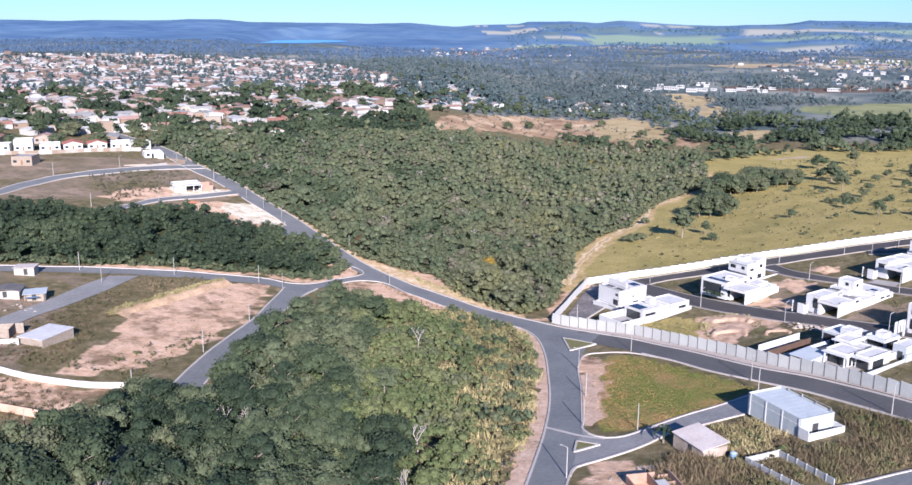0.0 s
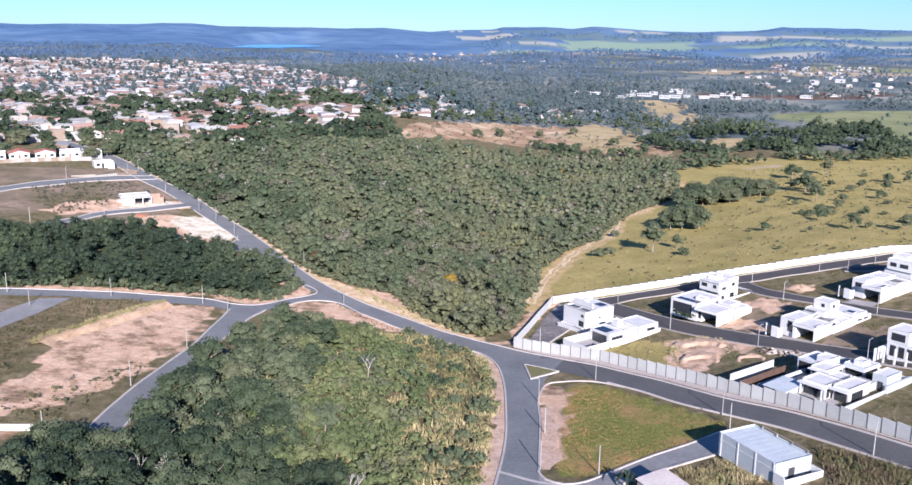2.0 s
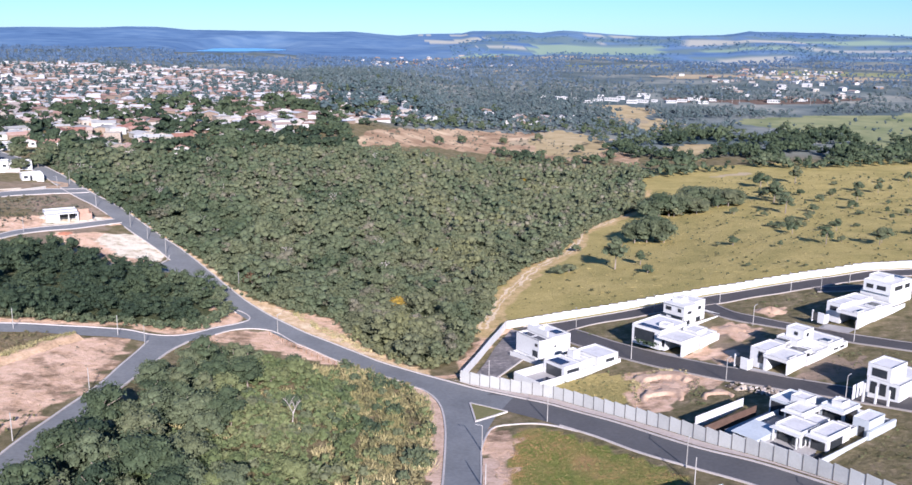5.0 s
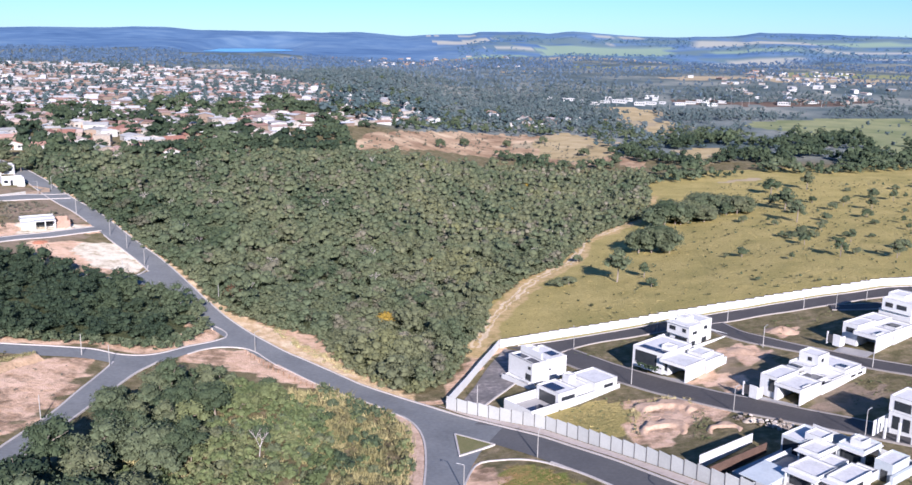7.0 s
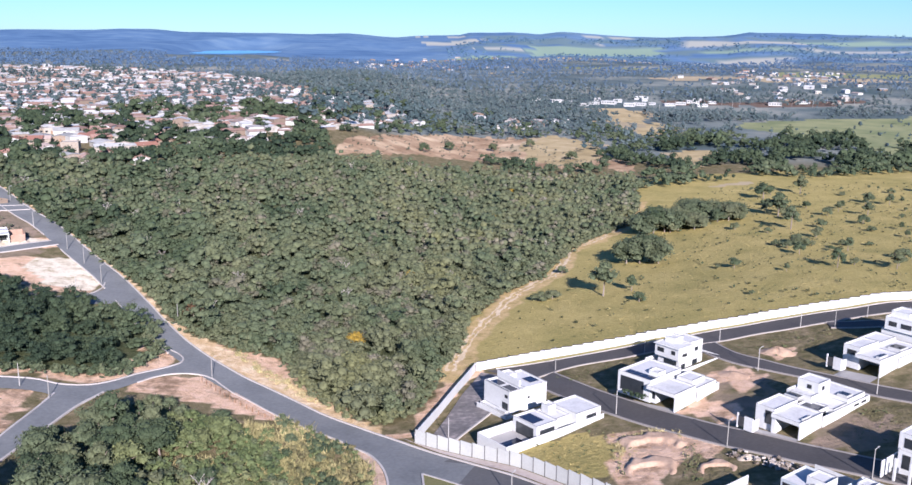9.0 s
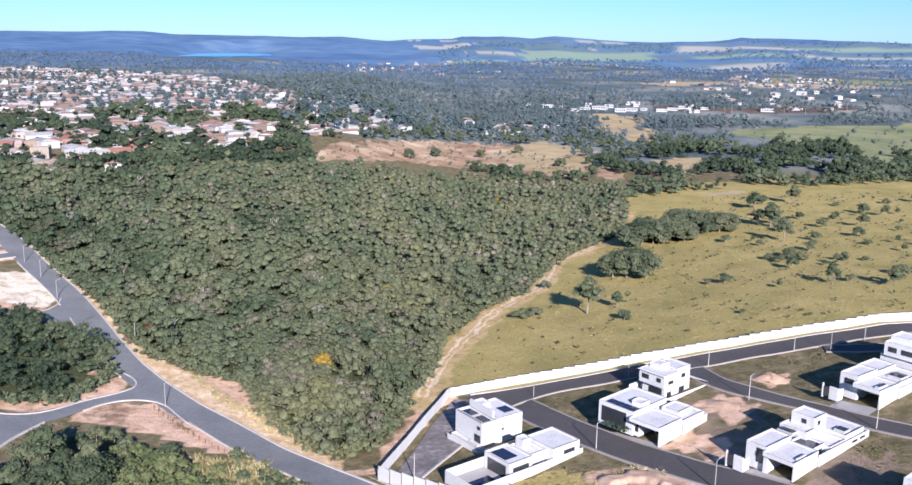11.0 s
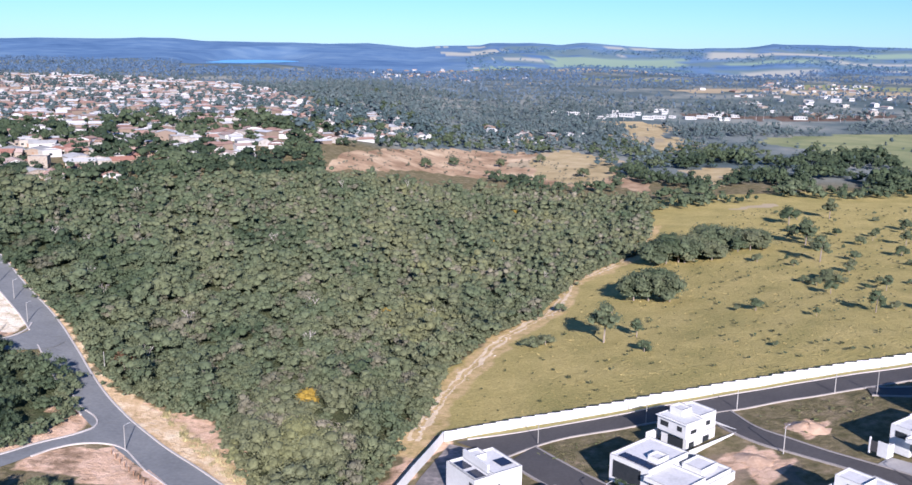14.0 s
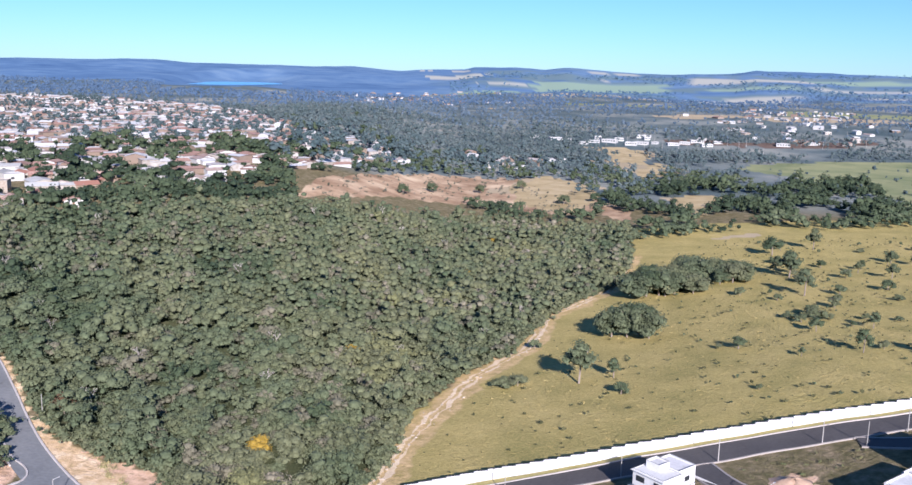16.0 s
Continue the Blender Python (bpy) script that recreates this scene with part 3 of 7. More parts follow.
    l.new(noise_of(0.8, 6.0, 0.7), bn.inputs["Height"])
    l.new(bn.outputs[0], b.inputs["Normal"])
    return m


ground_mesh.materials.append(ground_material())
# hill, plain and field tones carry the blue distance haze in their colour
HILLS = material("hazed_hills", [(0.065, 0.13, 0.25), (0.115, 0.205, 0.34), (0.19, 0.29, 0.4)], 0.003, 0.014, 0.95, spec=0.0)
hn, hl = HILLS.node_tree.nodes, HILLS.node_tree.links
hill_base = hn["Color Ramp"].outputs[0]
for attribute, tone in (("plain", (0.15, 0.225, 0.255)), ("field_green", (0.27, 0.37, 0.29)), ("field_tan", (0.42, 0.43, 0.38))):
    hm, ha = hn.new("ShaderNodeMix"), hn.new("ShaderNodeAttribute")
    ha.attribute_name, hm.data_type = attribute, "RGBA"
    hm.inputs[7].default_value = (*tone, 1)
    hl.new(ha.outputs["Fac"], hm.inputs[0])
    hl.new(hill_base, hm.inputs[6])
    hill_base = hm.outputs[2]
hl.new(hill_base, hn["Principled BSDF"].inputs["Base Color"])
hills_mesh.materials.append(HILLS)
tagged(new("backdrop", hills_mesh), "distant hills and pale fields on the horizon, coloured with blue haze", "hills", kind="structure")
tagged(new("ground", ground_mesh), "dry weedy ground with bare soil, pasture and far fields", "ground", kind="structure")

# the lake, far off
WATER = material("lake_water", [(0.14, 0.42, 0.72), (0.18, 0.48, 0.78)], 0.002, 0.01, 0.3, spec=0.5)
lake_v = [(-475 + 112 * math.cos(a) * (1 + 0.2 * math.sin(3 * a + 1)), 2860 + 300 * math.sin(a) * (1 + 0.1 * math.cos(2 * a)), 23.0) for a in np.linspace(0, 6.283, 40, endpoint=False)]
tagged(new("water", mesh_of("water", lake_v, [tuple(range(40))], [WATER])), "distant blue lake below wooded hills", "lake", kind="structure")

PAVING_WORN = material("worn_paving", [(0.11, 0.105, 0.1), (0.2, 0.185, 0.175), (0.46, 0.4, 0.37)], 0.16, 0.8, 0.9)

# ---- roads ----
ROAD_COUNT = [0]


EDGING = material("street_edging", [(0.26, 0.24, 0.22), (0.38, 0.35, 0.32)], 0.4, 3.0, 0.9)


def road(name, left, right, label, m=ASPHALT, kerb_left=True, kerb_right=True, step=2.2):
    n = max(8, int(max(length(left), length(right)) / step))
    a, b = resample(left, n), resample(right, n)
    ROAD_COUNT[0] += 1
    ob = tagged(new(name, strip(name, a, b, m, 0.07 + 0.012 * ROAD_COUNT[0])), label, "road", kind="structure")
    for on, line in ((kerb_left, a), (kerb_right, b)):
        if on:
            tagged(new("kerb", bar("kerb", line, 0.42, 0.06, 0.26, EDGING if m == ASPHALT_DARK else KERB)), "grey concrete edging of the estate street" if m == ASPHALT_DARK else "pale concrete kerb along the asphalt", "kerb", kind="structure")
    return ob


main_up = resample(MAIN, 240)
main_low = offset(main_up, 8.8)
near_part = int(np.argmax(main_up[:, 1] > 243))
road("road_main", main_up[: near_part + 1], main_low[: near_part + 1], "dark grey asphalt main road beside the long wall", ASPHALT_MID, kerb_right=False)
road("road_main", main_up[near_part:], main_low[near_part:], "grey asphalt main road with pale kerbs", kerb_right=False)
for a, b in ((0, 84), (88, 106), (118, 138), (142, 161), (168, 240)):
    keep = main_low[a:b]
    if a == 0:
        keep = keep[keep[:, 1] < 219]
    tagged(new("kerb", bar("kerb", keep, 0.34, 0.06, 0.26, KERB)), "pale concrete kerb along the asphalt", "kerb", kind="structure")
SIDE_L = [(13.5, 253), (19, 247.5), (22.4, 237), (23, 221.7), (21.9, 201.2), (20.4, 183.6), (17.9, 166.6), (14.5, 149.5), (11.9, 137.8), (6, 112), (0, 85)]
SIDE_R = [(40, 240), (34, 226), (30.5, 213), (29.2, 203), (28.2, 191.6), (25.9, 173.5), (24.8, 160), (20.5, 144), (18.6, 137.8), (13, 112), (7, 85)]
road("road_side", SIDE_L, SIDE_R, "grey asphalt side road with pale kerbs", kerb_right=False)
for line in ([(50.2, 214), (46, 218.6), (42, 221), (37.5, 221.6), (33, 220), (30, 210), (29.2, 203), (28.2, 191.6), (25.9, 173.5), (25, 166)], [(20.5, 144), (18.6, 137.8), (13, 112), (7, 85)]):
    tagged(new("kerb", bar("kerb", resample(line, 40), 0.35, 0.06, 0.2, KERB)), "pale concrete kerb along the asphalt", "kerb", kind="structure")
road("road_lane", [(24.8, 166), (25.6, 162.5), (28.4, 160), (31.8, 160.2), (35.5, 162.5), (42.4, 168), (50.7, 173.4), (57.2, 177.5), (62.5, 180.9)], [(19.5, 141), (20.6, 144.6), (23.3, 147), (29.1, 150.9), (35.2, 155.5), (41.9, 161.3), (50.8, 165.8), (58.6, 170), (65.5, 174)], "short dusty asphalt lane beside the green plot", ASPHALT_WORN)
road("road_corner", [(56, 131.5), (62, 133.2), (67.6, 134.9), (75.3, 137.4), (84, 141), (96, 147)], [(58, 124), (64, 126), (70, 127.9), (78, 130.5), (87, 134), (99, 140)], "asphalt street past the weedy plots", kerb_right=False)
road("road_west", [(-200, 236), (-160, 246), (-131.9, 255.9), (-111.9, 264.1), (-94.8, 269.8), (-78.7, 275.5), (-61.6, 279), (-54.1, 277.8), (-48, 279.6), (-43.3, 284), (-39.1, 290.7), (-34.2, 296.4), (-31.9, 300.3)], [(-198, 229), (-158, 240), (-130, 250), (-110, 258), (-92, 264), (-76, 269), (-60, 272), (-51, 271), (-46, 273.5), (-41.5, 278), (-38, 284.2), (-35.5, 288.9), (-31.6, 292.6), (-26.2, 294)], "asphalt street along the wood's edge", kerb_right=False)
road("road_south", [(-53, 272), (-53.8, 250.6), (-54.7, 232.3), (-56.5, 217.4), (-58.4, 195.4), (-58.8, 180), (-58, 150), (-56, 110)], [(-43.4, 276), (-46.2, 264.8), (-48.2, 246.9), (-49.7, 232), (-51, 215), (-52.6, 195), (-52.8, 180), (-52, 150), (-50, 110)], "asphalt street down to the thicket")
road("road_yard", [(-94, 262), (-98, 238), (-100.8, 225.2), (-103.6, 215), (-106, 200), (-110, 170)], [(-101.5, 258), (-104, 247), (-106.5, 230.6), (-109, 218.6), (-112, 205), (-117, 175)], "worn asphalt street between yards", ASPHALT_WORN, kerb_left=False, kerb_right=False)
road("road_curve", [(-185, 330), (-181, 352), (-177.5, 374), (-172, 389), (-162.5, 404), (-151, 421), (-138, 434), (-124, 443)], [(-178, 330), (-174, 352), (-170.5, 371), (-165.5, 385), (-156.5, 399), (-146, 414.5), (-134, 427), (-121, 436)], "curved asphalt street with pale kerb")
road("road_plot", [(-134, 342), (-128, 355), (-123, 368), (-112.5, 380.6), (-99, 397)], [(-130, 340), (-124.5, 353), (-119, 365), (-108.5, 377), (-95, 393)], "narrow asphalt street past a building plot")
road("road_estate", [(47.5, 299), (64, 301.6), (78.2, 304), (107.7, 308.4), (130.5, 311.5), (163.5, 313.3), (230, 315), (320, 318)], [(57, 288), (66.4, 294), (76.8, 296.6), (85.1, 297.3), (106.2, 299.6), (132.6, 303), (163.5, 305), (230, 307), (320, 310)], "dark asphalt estate road along a white wall", ASPHALT_DARK, kerb_left=False)
road("road_estate", [(64, 293), (69, 282), (79.2, 263.5), (86.5, 252.5), (96, 239.8), (113.5, 219.5), (129, 202), (150, 176)], [(58, 286), (61.5, 278), (71.8, 259.5), (79.5, 248), (89, 235), (107, 214.5), (122.5, 197), (143, 171)], "dark asphalt estate street between plots", ASPHALT_DARK)
road("road_estate", [(108, 300), (110, 289), (114, 281.4), (120.3, 271.2), (126.5, 262), (133, 253), (145, 238), (165, 214)], [(102, 298), (103.5, 290), (107.5, 281), (111.9, 275), (117.5, 267.5), (122.5, 259), (128.2, 249.5), (140, 234.5), (160, 210)], "dark asphalt estate street between plots", ASPHALT_DARK)
road("road_estate", [(46, 298), (40, 282), (35, 266), (31, 254.5)], [(57, 290), (50.5, 277), (43, 264), (35.5, 251.5)], "worn pinkish-grey paving inside the wall", PAVING_WORN, kerb_left=False)
road("road_estate", [(140, 304), (150, 300), (166, 296), (200, 292)], [(139, 299), (149, 294.5), (165, 290), (200, 286)], "dark asphalt estate street between plots", ASPHALT_DARK)


apex = [(-43.3, 284), (-39.1, 290.7), (-34.2, 296.4), (-31.9, 300.3), (-31.8, 303.8), (-33.7, 307.2), (-37.5, 310.8), (-41, 315.5), (-44, 320)]
foot = [(-38, 284.2), (-35.5, 288.9), (-31.6, 292.6), (-26.2, 294), (-22.1, 292.2), (-18.6, 287.8), (-15.3, 283.4)]
mouth = [(-31.9, 300.3), (-30, 306), (-24, 306), (-17, 297), (-10, 290), (-14.6, 284.8), (-17.8, 289.1), (-22.1, 292.4), (-26.2, 294), (-31.6, 292.6), (-34.2, 296.4)]
mv = [(x, y, high(x, y) + 0.085) for x, y in mouth]
tagged(new("road_mouth", mesh_of("road_mouth", mv, [tuple(range(len(mv)))[::-1]], [ASPHALT])), "asphalt mouth where the streets meet", "road", kind="structure")
for line in (apex, foot, [(-83.9, 341.4), (-80.6, 340.7), (-76.9, 341.3), (-72.6, 344.3), (-69.6, 349.1), (-68.3, 355.1), (-69, 360)]):
    tagged(new("kerb", bar("kerb", resample(line, 26), 0.34, 0.08, 0.2, KERB)), "pale concrete kerb along the asphalt", "kerb", kind="structure")
road("road_plot", [(-83.9, 341), (-80.6, 340.3), (-76.9, 341), (-72.6, 344), (-69, 349), (-67, 355)], [(-82, 336), (-78, 335), (-73, 336), (-66, 339), (-58, 344), (-56, 350)], "narrow asphalt street past a building plot", kerb_left=False, kerb_right=False)
RUT = material("pale_rut", [(0.5, 0.38, 0.23), (0.7, 0.56, 0.37), (0.84, 0.73, 0.54)], 0.3, 2.5, 0.95, 0.3)
rut_r = np.random.RandomState(36)
for side in (-1.0, 1.0):
    path = offset(resample(TRACK, 420), side)[4:330]
    n = len(path)
    sway = 0.5 * waves(path[:, 0], path[:, 1], 9, 37 + int(side)) + rut_r.normal(0, 0.16, n)
    wide = np.clip(0.42 + 0.35 * waves(path[:, 0], path[:, 1], 13, 39 + int(side)) + rut_r.normal(0, 0.12, n), 0.06, 1.2)
    edge_l, edge_r = path.copy(), path.copy()
    normal = offset(path, 1.0) - path
    edge_l, edge_r = path + normal * (sway + wide)[:, None], path + normal * (sway - wide)[:, None]
    tagged(new("dirt_track", strip("dirt_track", edge_l, edge_r, RUT, 0.07, 2)), "pale eroded rut of the dirt track", "track", kind="structure")


PINK_SOIL = material("pinkish_soil", [(0.34, 0.23, 0.15), (0.6, 0.43, 0.31), (0.78, 0.6, 0.46)], 0.35, 1.6, 0.95, 0.4)


def verge_strip(line, near, far, label, seed):
    """Rough bare soil beside a kerb, ragged on its far side."""
    path = resample(line, max(20, int(length(line) / 1.2)))
    normal = offset(path, 1.0) - path
    rag = far + 0.9 * waves(path[:, 0], path[:, 1], 7, seed) + np.random.RandomState(seed).normal(0, 0.35, len(path))
    side = 1 if far > near else -1
    rag = near + side * np.maximum(0.4, side * (rag - near))
    tagged(new("verge", strip("verge", path + normal * near, path + normal * rag[:, None], PINK_SOIL, 0.12, 3)), label, "verge", kind="structure")


verge_strip([(10, 256.5), (13.5, 253), (19, 247.5), (22.4, 237), (23, 221.7), (21.9, 201.2), (20.4, 183.6), (17.9, 166.6), (14.5, 149.5), (11.9, 137.8), (6, 112)], -0.3, -3.0, "rough pinkish soil verge along the side road", 61)
verge_strip([(-14.6, 284.2), (-6, 274.5), (2, 265.5), (9, 258)], -0.3, -2.2, "rough pinkish soil verge beside the main road", 62)
verge_strip([(29.2, 203), (28.2, 191.6), (25.9, 173.5), (25.3, 167)], 0.3, 3.2, "bare stony verge at the corner plot's edge", 63)


gutter = resample([(17.6, 166.8), (21, 164), (24, 161.8), (28.6, 159.9)], 14)
tagged(new("gutter", strip("gutter", gutter, offset(gutter, -0.9), KERB, 0.16, 1)), "pale concrete gutter across the side road", "gutter", kind="structure")


def island(corners, label):
    c = np.array(corners + corners[:1], float)
    line = np.vstack([np.linspace(c[i], c[i + 1], 12, endpoint=False) for i in range(3)] + [c[:1]])
    top = mesh_of("bed", np.column_stack([line[:-1], land(line[:-1, 0], line[:-1, 1]) + 0.3]), [tuple(range(len(line) - 1))], [SOIL_GRASS])
    ob = thing("traffic_island", label, "traffic island")
    part("bed", top, ob, "weedy soil bed")
    part("kerb", bar("kerb", line, 0.4, 0.15, 0.25, KERB), ob, "pale concrete edging")


SOIL_GRASS = material("weedy_soil", [(0.13, 0.15, 0.05), (0.24, 0.21, 0.1)], 0.3, 2.0, 0.95, 0.2)
island([(29.4, 236.9), (37.2, 229.7), (29.8, 224.6)], "triangular weedy traffic island with a pale kerb")
island([(22.9, 158.2), (26.8, 156.2), (21.7, 152.8)], "small triangular traffic island with a pale kerb")

GRASS_STRIP = material("grass_strip", [(0.22, 0.2, 0.07), (0.34, 0.3, 0.12), (0.42, 0.36, 0.17)], 0.25, 2.0, 0.95, 0.2)
# pale pavement outside the long wall, and white edging of the streets
front = resample([(24.5, 258.5), (33.5, 247.6), (47.6, 233.4), (60, 217.2), (69.8, 201.6), (81.9, 185.8), (91.2, 169), (109, 135.5)], 90)
wall_foot = resample([(27.2, 254.9), (37.6, 245.6), (48.4, 236.2), (61.2, 219), (71.9, 202.6), (82.8, 185.6), (91.9, 169), (109.6, 135.8)], 90)
PAVING_PINK = material("earthy_paving", [(0.4, 0.32, 0.265), (0.5, 0.43, 0.38), (0.58, 0.53, 0.49)], 0.12, 1.2, 0.9)
tagged(new("pavement", strip("pavement", front, wall_foot, PAVING_PINK, 0.16, 2)), "pale earthy pavement along the boundary wall", "pavement", kind="structure")
for line, label in (([(50, 300.4), (64, 302.2), (78.2, 304.7), (107.7, 309.1), (130.5, 312.2), (163.5, 314.2), (230, 316), (320, 319)], "strip of short dry grass below the white wall"),):
    inner_edge = resample(line, 90)
    tagged(new("verge", strip("verge", offset(inner_edge, 2.0), inner_edge, GRASS_STRIP, 0.1, 2)), label, "verge", kind="structure")
    tagged(new("kerb", bar("kerb", offset(inner_edge, -0.3), 0.35, 0.06, 0.22, KERB)), "pale concrete kerb along the estate road", "kerb", kind="structure")

# ---- the estate's walls ----
PANEL = done(box(-1.5, -0.06, -0.6, 1.5, 0.06, 3.0, 0.02), "panel", CONCRETE)
STAINED = material("stained_concrete", [(0.1, 0.1, 0.1), (0.2, 0.2, 0.195)], 0.4, 3.0, 0.9)
POST = done(box(-0.11, -0.12, -0.6, 0.11, 0.12, 3.1, 0.03), "post", STAINED)
WPANEL = done(box(-1.5, -0.1, -0.8, 1.5, 0.1, 2.35, 0.02), "panel", WHITE)
# dark top strip stands in for the wall's shadow on the pasture behind
WSHADE = done(box(-1.5, -0.16, 2.35, 1.5, 0.16, 2.5, 0.02), "coping", DARK_METAL)
WPOST = done(box(-0.14, -0.16, -0.8, 0.14, 0.16, 2.42, 0.02), "post", WHITE)


def boundary(name, pts, label, panel, post, cap=None, span=3.0):
    wall = thing(name, label, "wall", kind="structure")
    n = int(length(pts) / span) + 1
    line = resample(pts, n)
    for i in range(n):
        x, y = line[i]
        if i < n - 1:
            mid = (line[i] + line[i + 1]) / 2
            dx, dy = line[i + 1] - line[i]
            turn = math.degrees(math.atan2(dy, dx))
            z0, z1 = high(*line[i]), high(*line[i + 1])
            for name_of, data in (("panel", panel), ("coping", cap)):
                if data:
                    ob = part(name_of, data, wall)
                    ob.matrix_world = pose(mid[0], mid[1], (z0 + z1) / 2, 0, 0, turn) @ Matrix.Diagonal((math.hypot(dx, dy) / 3.0, 1, 1, 1))
        ob = part("post", post, wall)
        ob.matrix_world = pose(x, y, high(x, y), 0, 0, turn)
    return wall


boundary("wall_street", [(28.3, 254.5), (38, 246), (48.8, 236.6), (61.6, 219.4), (72.3, 203), (83.2, 186), (92.3, 169.4), (110, 136)], "grey precast concrete panel wall with posts along the road", PANEL, POST)
SLAB_POST = done(box(-0.12, -0.105, -0.8, 0.12, 0.105, 2.36, 0.02), "post", WHITE)
boundary("wall_gate", [(28.3, 254.5), (36.2, 276.6), (44.6, 299.9)], "white plastered boundary wall rising from the road", WPANEL, SLAB_POST)
boundary("wall_valley", [(45, 300), (57.2, 303.6), (71.5, 306), (95, 309.4), (131, 314.4), (165, 316.6), (230, 318.5), (330, 322)], "white plastered boundary wall along the pasture", WPANEL, WPOST, WSHADE)
# ---- trees ----
def crown_arrays(seed, leaves, radius, tall, leaf, lobes=15, low=0.28):
    """Leaf clumps on the skin of several lobes: three corners each."""
    r = np.random.RandomState(seed)
    ang, rad = r.uniform(0, 6.283, lobes), radius * 0.62 * np.sqrt(r.uniform(0, 1, lobes))
    up = tall * (low + (0.86 - low) * r.uniform(0.1, 1, lobes) * (1 - 0.35 * rad / radius))
    centres = np.column_stack([rad * np.cos(ang), rad * np.sin(ang), up])
    size = radius * r.uniform(0.26, 0.48, lobes)
    which = r.randint(0, lobes, leaves)
    way = r.normal(size=(leaves, 3))
    way[:, 2] = np.abs(way[:, 2]) * 0.9 - 0.25
    way /= np.linalg.norm(way, axis=1)[:, None]
    at = centres[which] + way * (size[which] * r.uniform(0.75, 1.1, leaves))[:, None] * (1, 1, 0.8)
    at[:, 2] = np.minimum(at[:, 2], tall * 1.02)
    normal = way + 0.4 * r.normal(size=(leaves, 3))
    normal /= np.linalg.norm(normal, axis=1)[:, None]
    u = np.cross(normal, r.normal(size=(leaves, 3)))
    u /= np.linalg.norm(u, axis=1)[:, None]
    w = np.cross(normal, u)
    s = leaf * r.uniform(0.6, 1.35, (leaves, 1))
    q = np.stack([at - u * s * 0.6 - w * s * 0.3, at + u * s * 0.6 - w * s * 0.3 * r.uniform(0.4, 1.6, (leaves, 1)), at + w * s * 0.65 + normal * s * 0.12], 1)
    return q.reshape(-1, 3)


def trunk_bmesh(seed, tall, radius):
    r = random.Random(seed)
    bm = bmesh.new()

    def limb(a, b, ra, rb):
        a, b = Vector(a), Vector(b)
        m = Matrix.Translation((a + b) / 2) @ (b - a).to_track_quat("Z", "Y").to_matrix().to_4x4()
        bmesh.ops.create_cone(bm, cap_ends=True, segments=6, radius1=ra, radius2=rb, depth=(b - a).length, matrix=m)

    top = (r.uniform(-0.3, 0.3), r.uniform(-0.3, 0.3), tall * 0.5)
    limb((0, 0, -0.5), top, 0.17, 0.11)
    for k in range(4):
        a = k * 1.57 + r.uniform(-0.5, 0.5)
        limb(top, (math.cos(a) * radius * 0.55, math.sin(a) * radius * 0.55, tall * r.uniform(0.62, 0.8)), 0.09, 0.03)
    return bm


def ball(level):
    bm = bmesh.new()
    bmesh.ops.create_icosphere(bm, subdivisions=level, radius=1.0)
    v = np.array([p.co[:] for p in bm.verts])
    f = np.array([[p.index for p in q.verts] for q in bm.faces])
    bm.free()
    return v, f


BALLS = [ball(1), ball(2)]


def crown_parts(seed, leaves, radius, tall, leaf, lobes, low=0.28, level=0, full=0.76):
    """A crown: uneven leafy masses with loose leaves breaking their outline."""
    r = np.random.RandomState(seed)
    ang, rad = r.uniform(0, 6.283, lobes), radius * 0.78 * np.sqrt(r.uniform(0.0, 1, lobes))
    up = tall * (low + (0.86 - low) * (1 - 0.6 * (rad / radius) ** 1.5) * r.uniform(0.35, 1.05, lobes))
    centres = np.column_stack([rad * np.cos(ang), rad * np.sin(ang), up])
    size = radius * r.uniform(0.26, 0.5, lobes)
    squash = np.array((1, 1, 0.78))
    bv, bf = BALLS[level]
    vs, fs, count = [], [], 0
    for c, q in zip(centres, size):
        v = c + bv * r.uniform(0.78, 1.2, (len(bv), 1)) * q * full * squash
        vs.append(v)
        fs.append(bf[(v[bf].mean(1)[:, 2] > c[2] - 0.55 * q)] + count)
        count += len(v)
    which = r.randint(0, lobes, leaves)
    way = r.normal(size=(leaves, 3))
    way[:, 2] = np.abs(way[:, 2]) * 0.9 - 0.25
    way /= np.linalg.norm(way, axis=1)[:, None]
    at = centres[which] + way * (size[which] * r.uniform(0.72, 1.25, leaves))[:, None] * squash
    normal = way + (0, 0, 0.1) + 0.45 * r.normal(size=(leaves, 3))
    normal /= np.linalg.norm(normal, axis=1)[:, None]
    u = np.cross(normal, r.normal(size=(leaves, 3)))
    u /= np.linalg.norm(u, axis=1)[:, None]
    w = np.cross(normal, u)
    s = leaf * r.uniform(0.6, 1.35, (leaves, 1))
    q = np.stack([at - u * s * 0.6 - w * s * 0.3, at + u * s * 0.6 - w * s * 0.3 * r.uniform(0.4, 1.6, (leaves, 1)), at + w * s * 0.65 + normal * s * 0.12], 1)
    vs.append(q.reshape(-1, 3))
    fs.append(np.arange(3 * leaves).reshape(-1, 3) + count)
    return np.vstack(vs), np.vstack(fs)


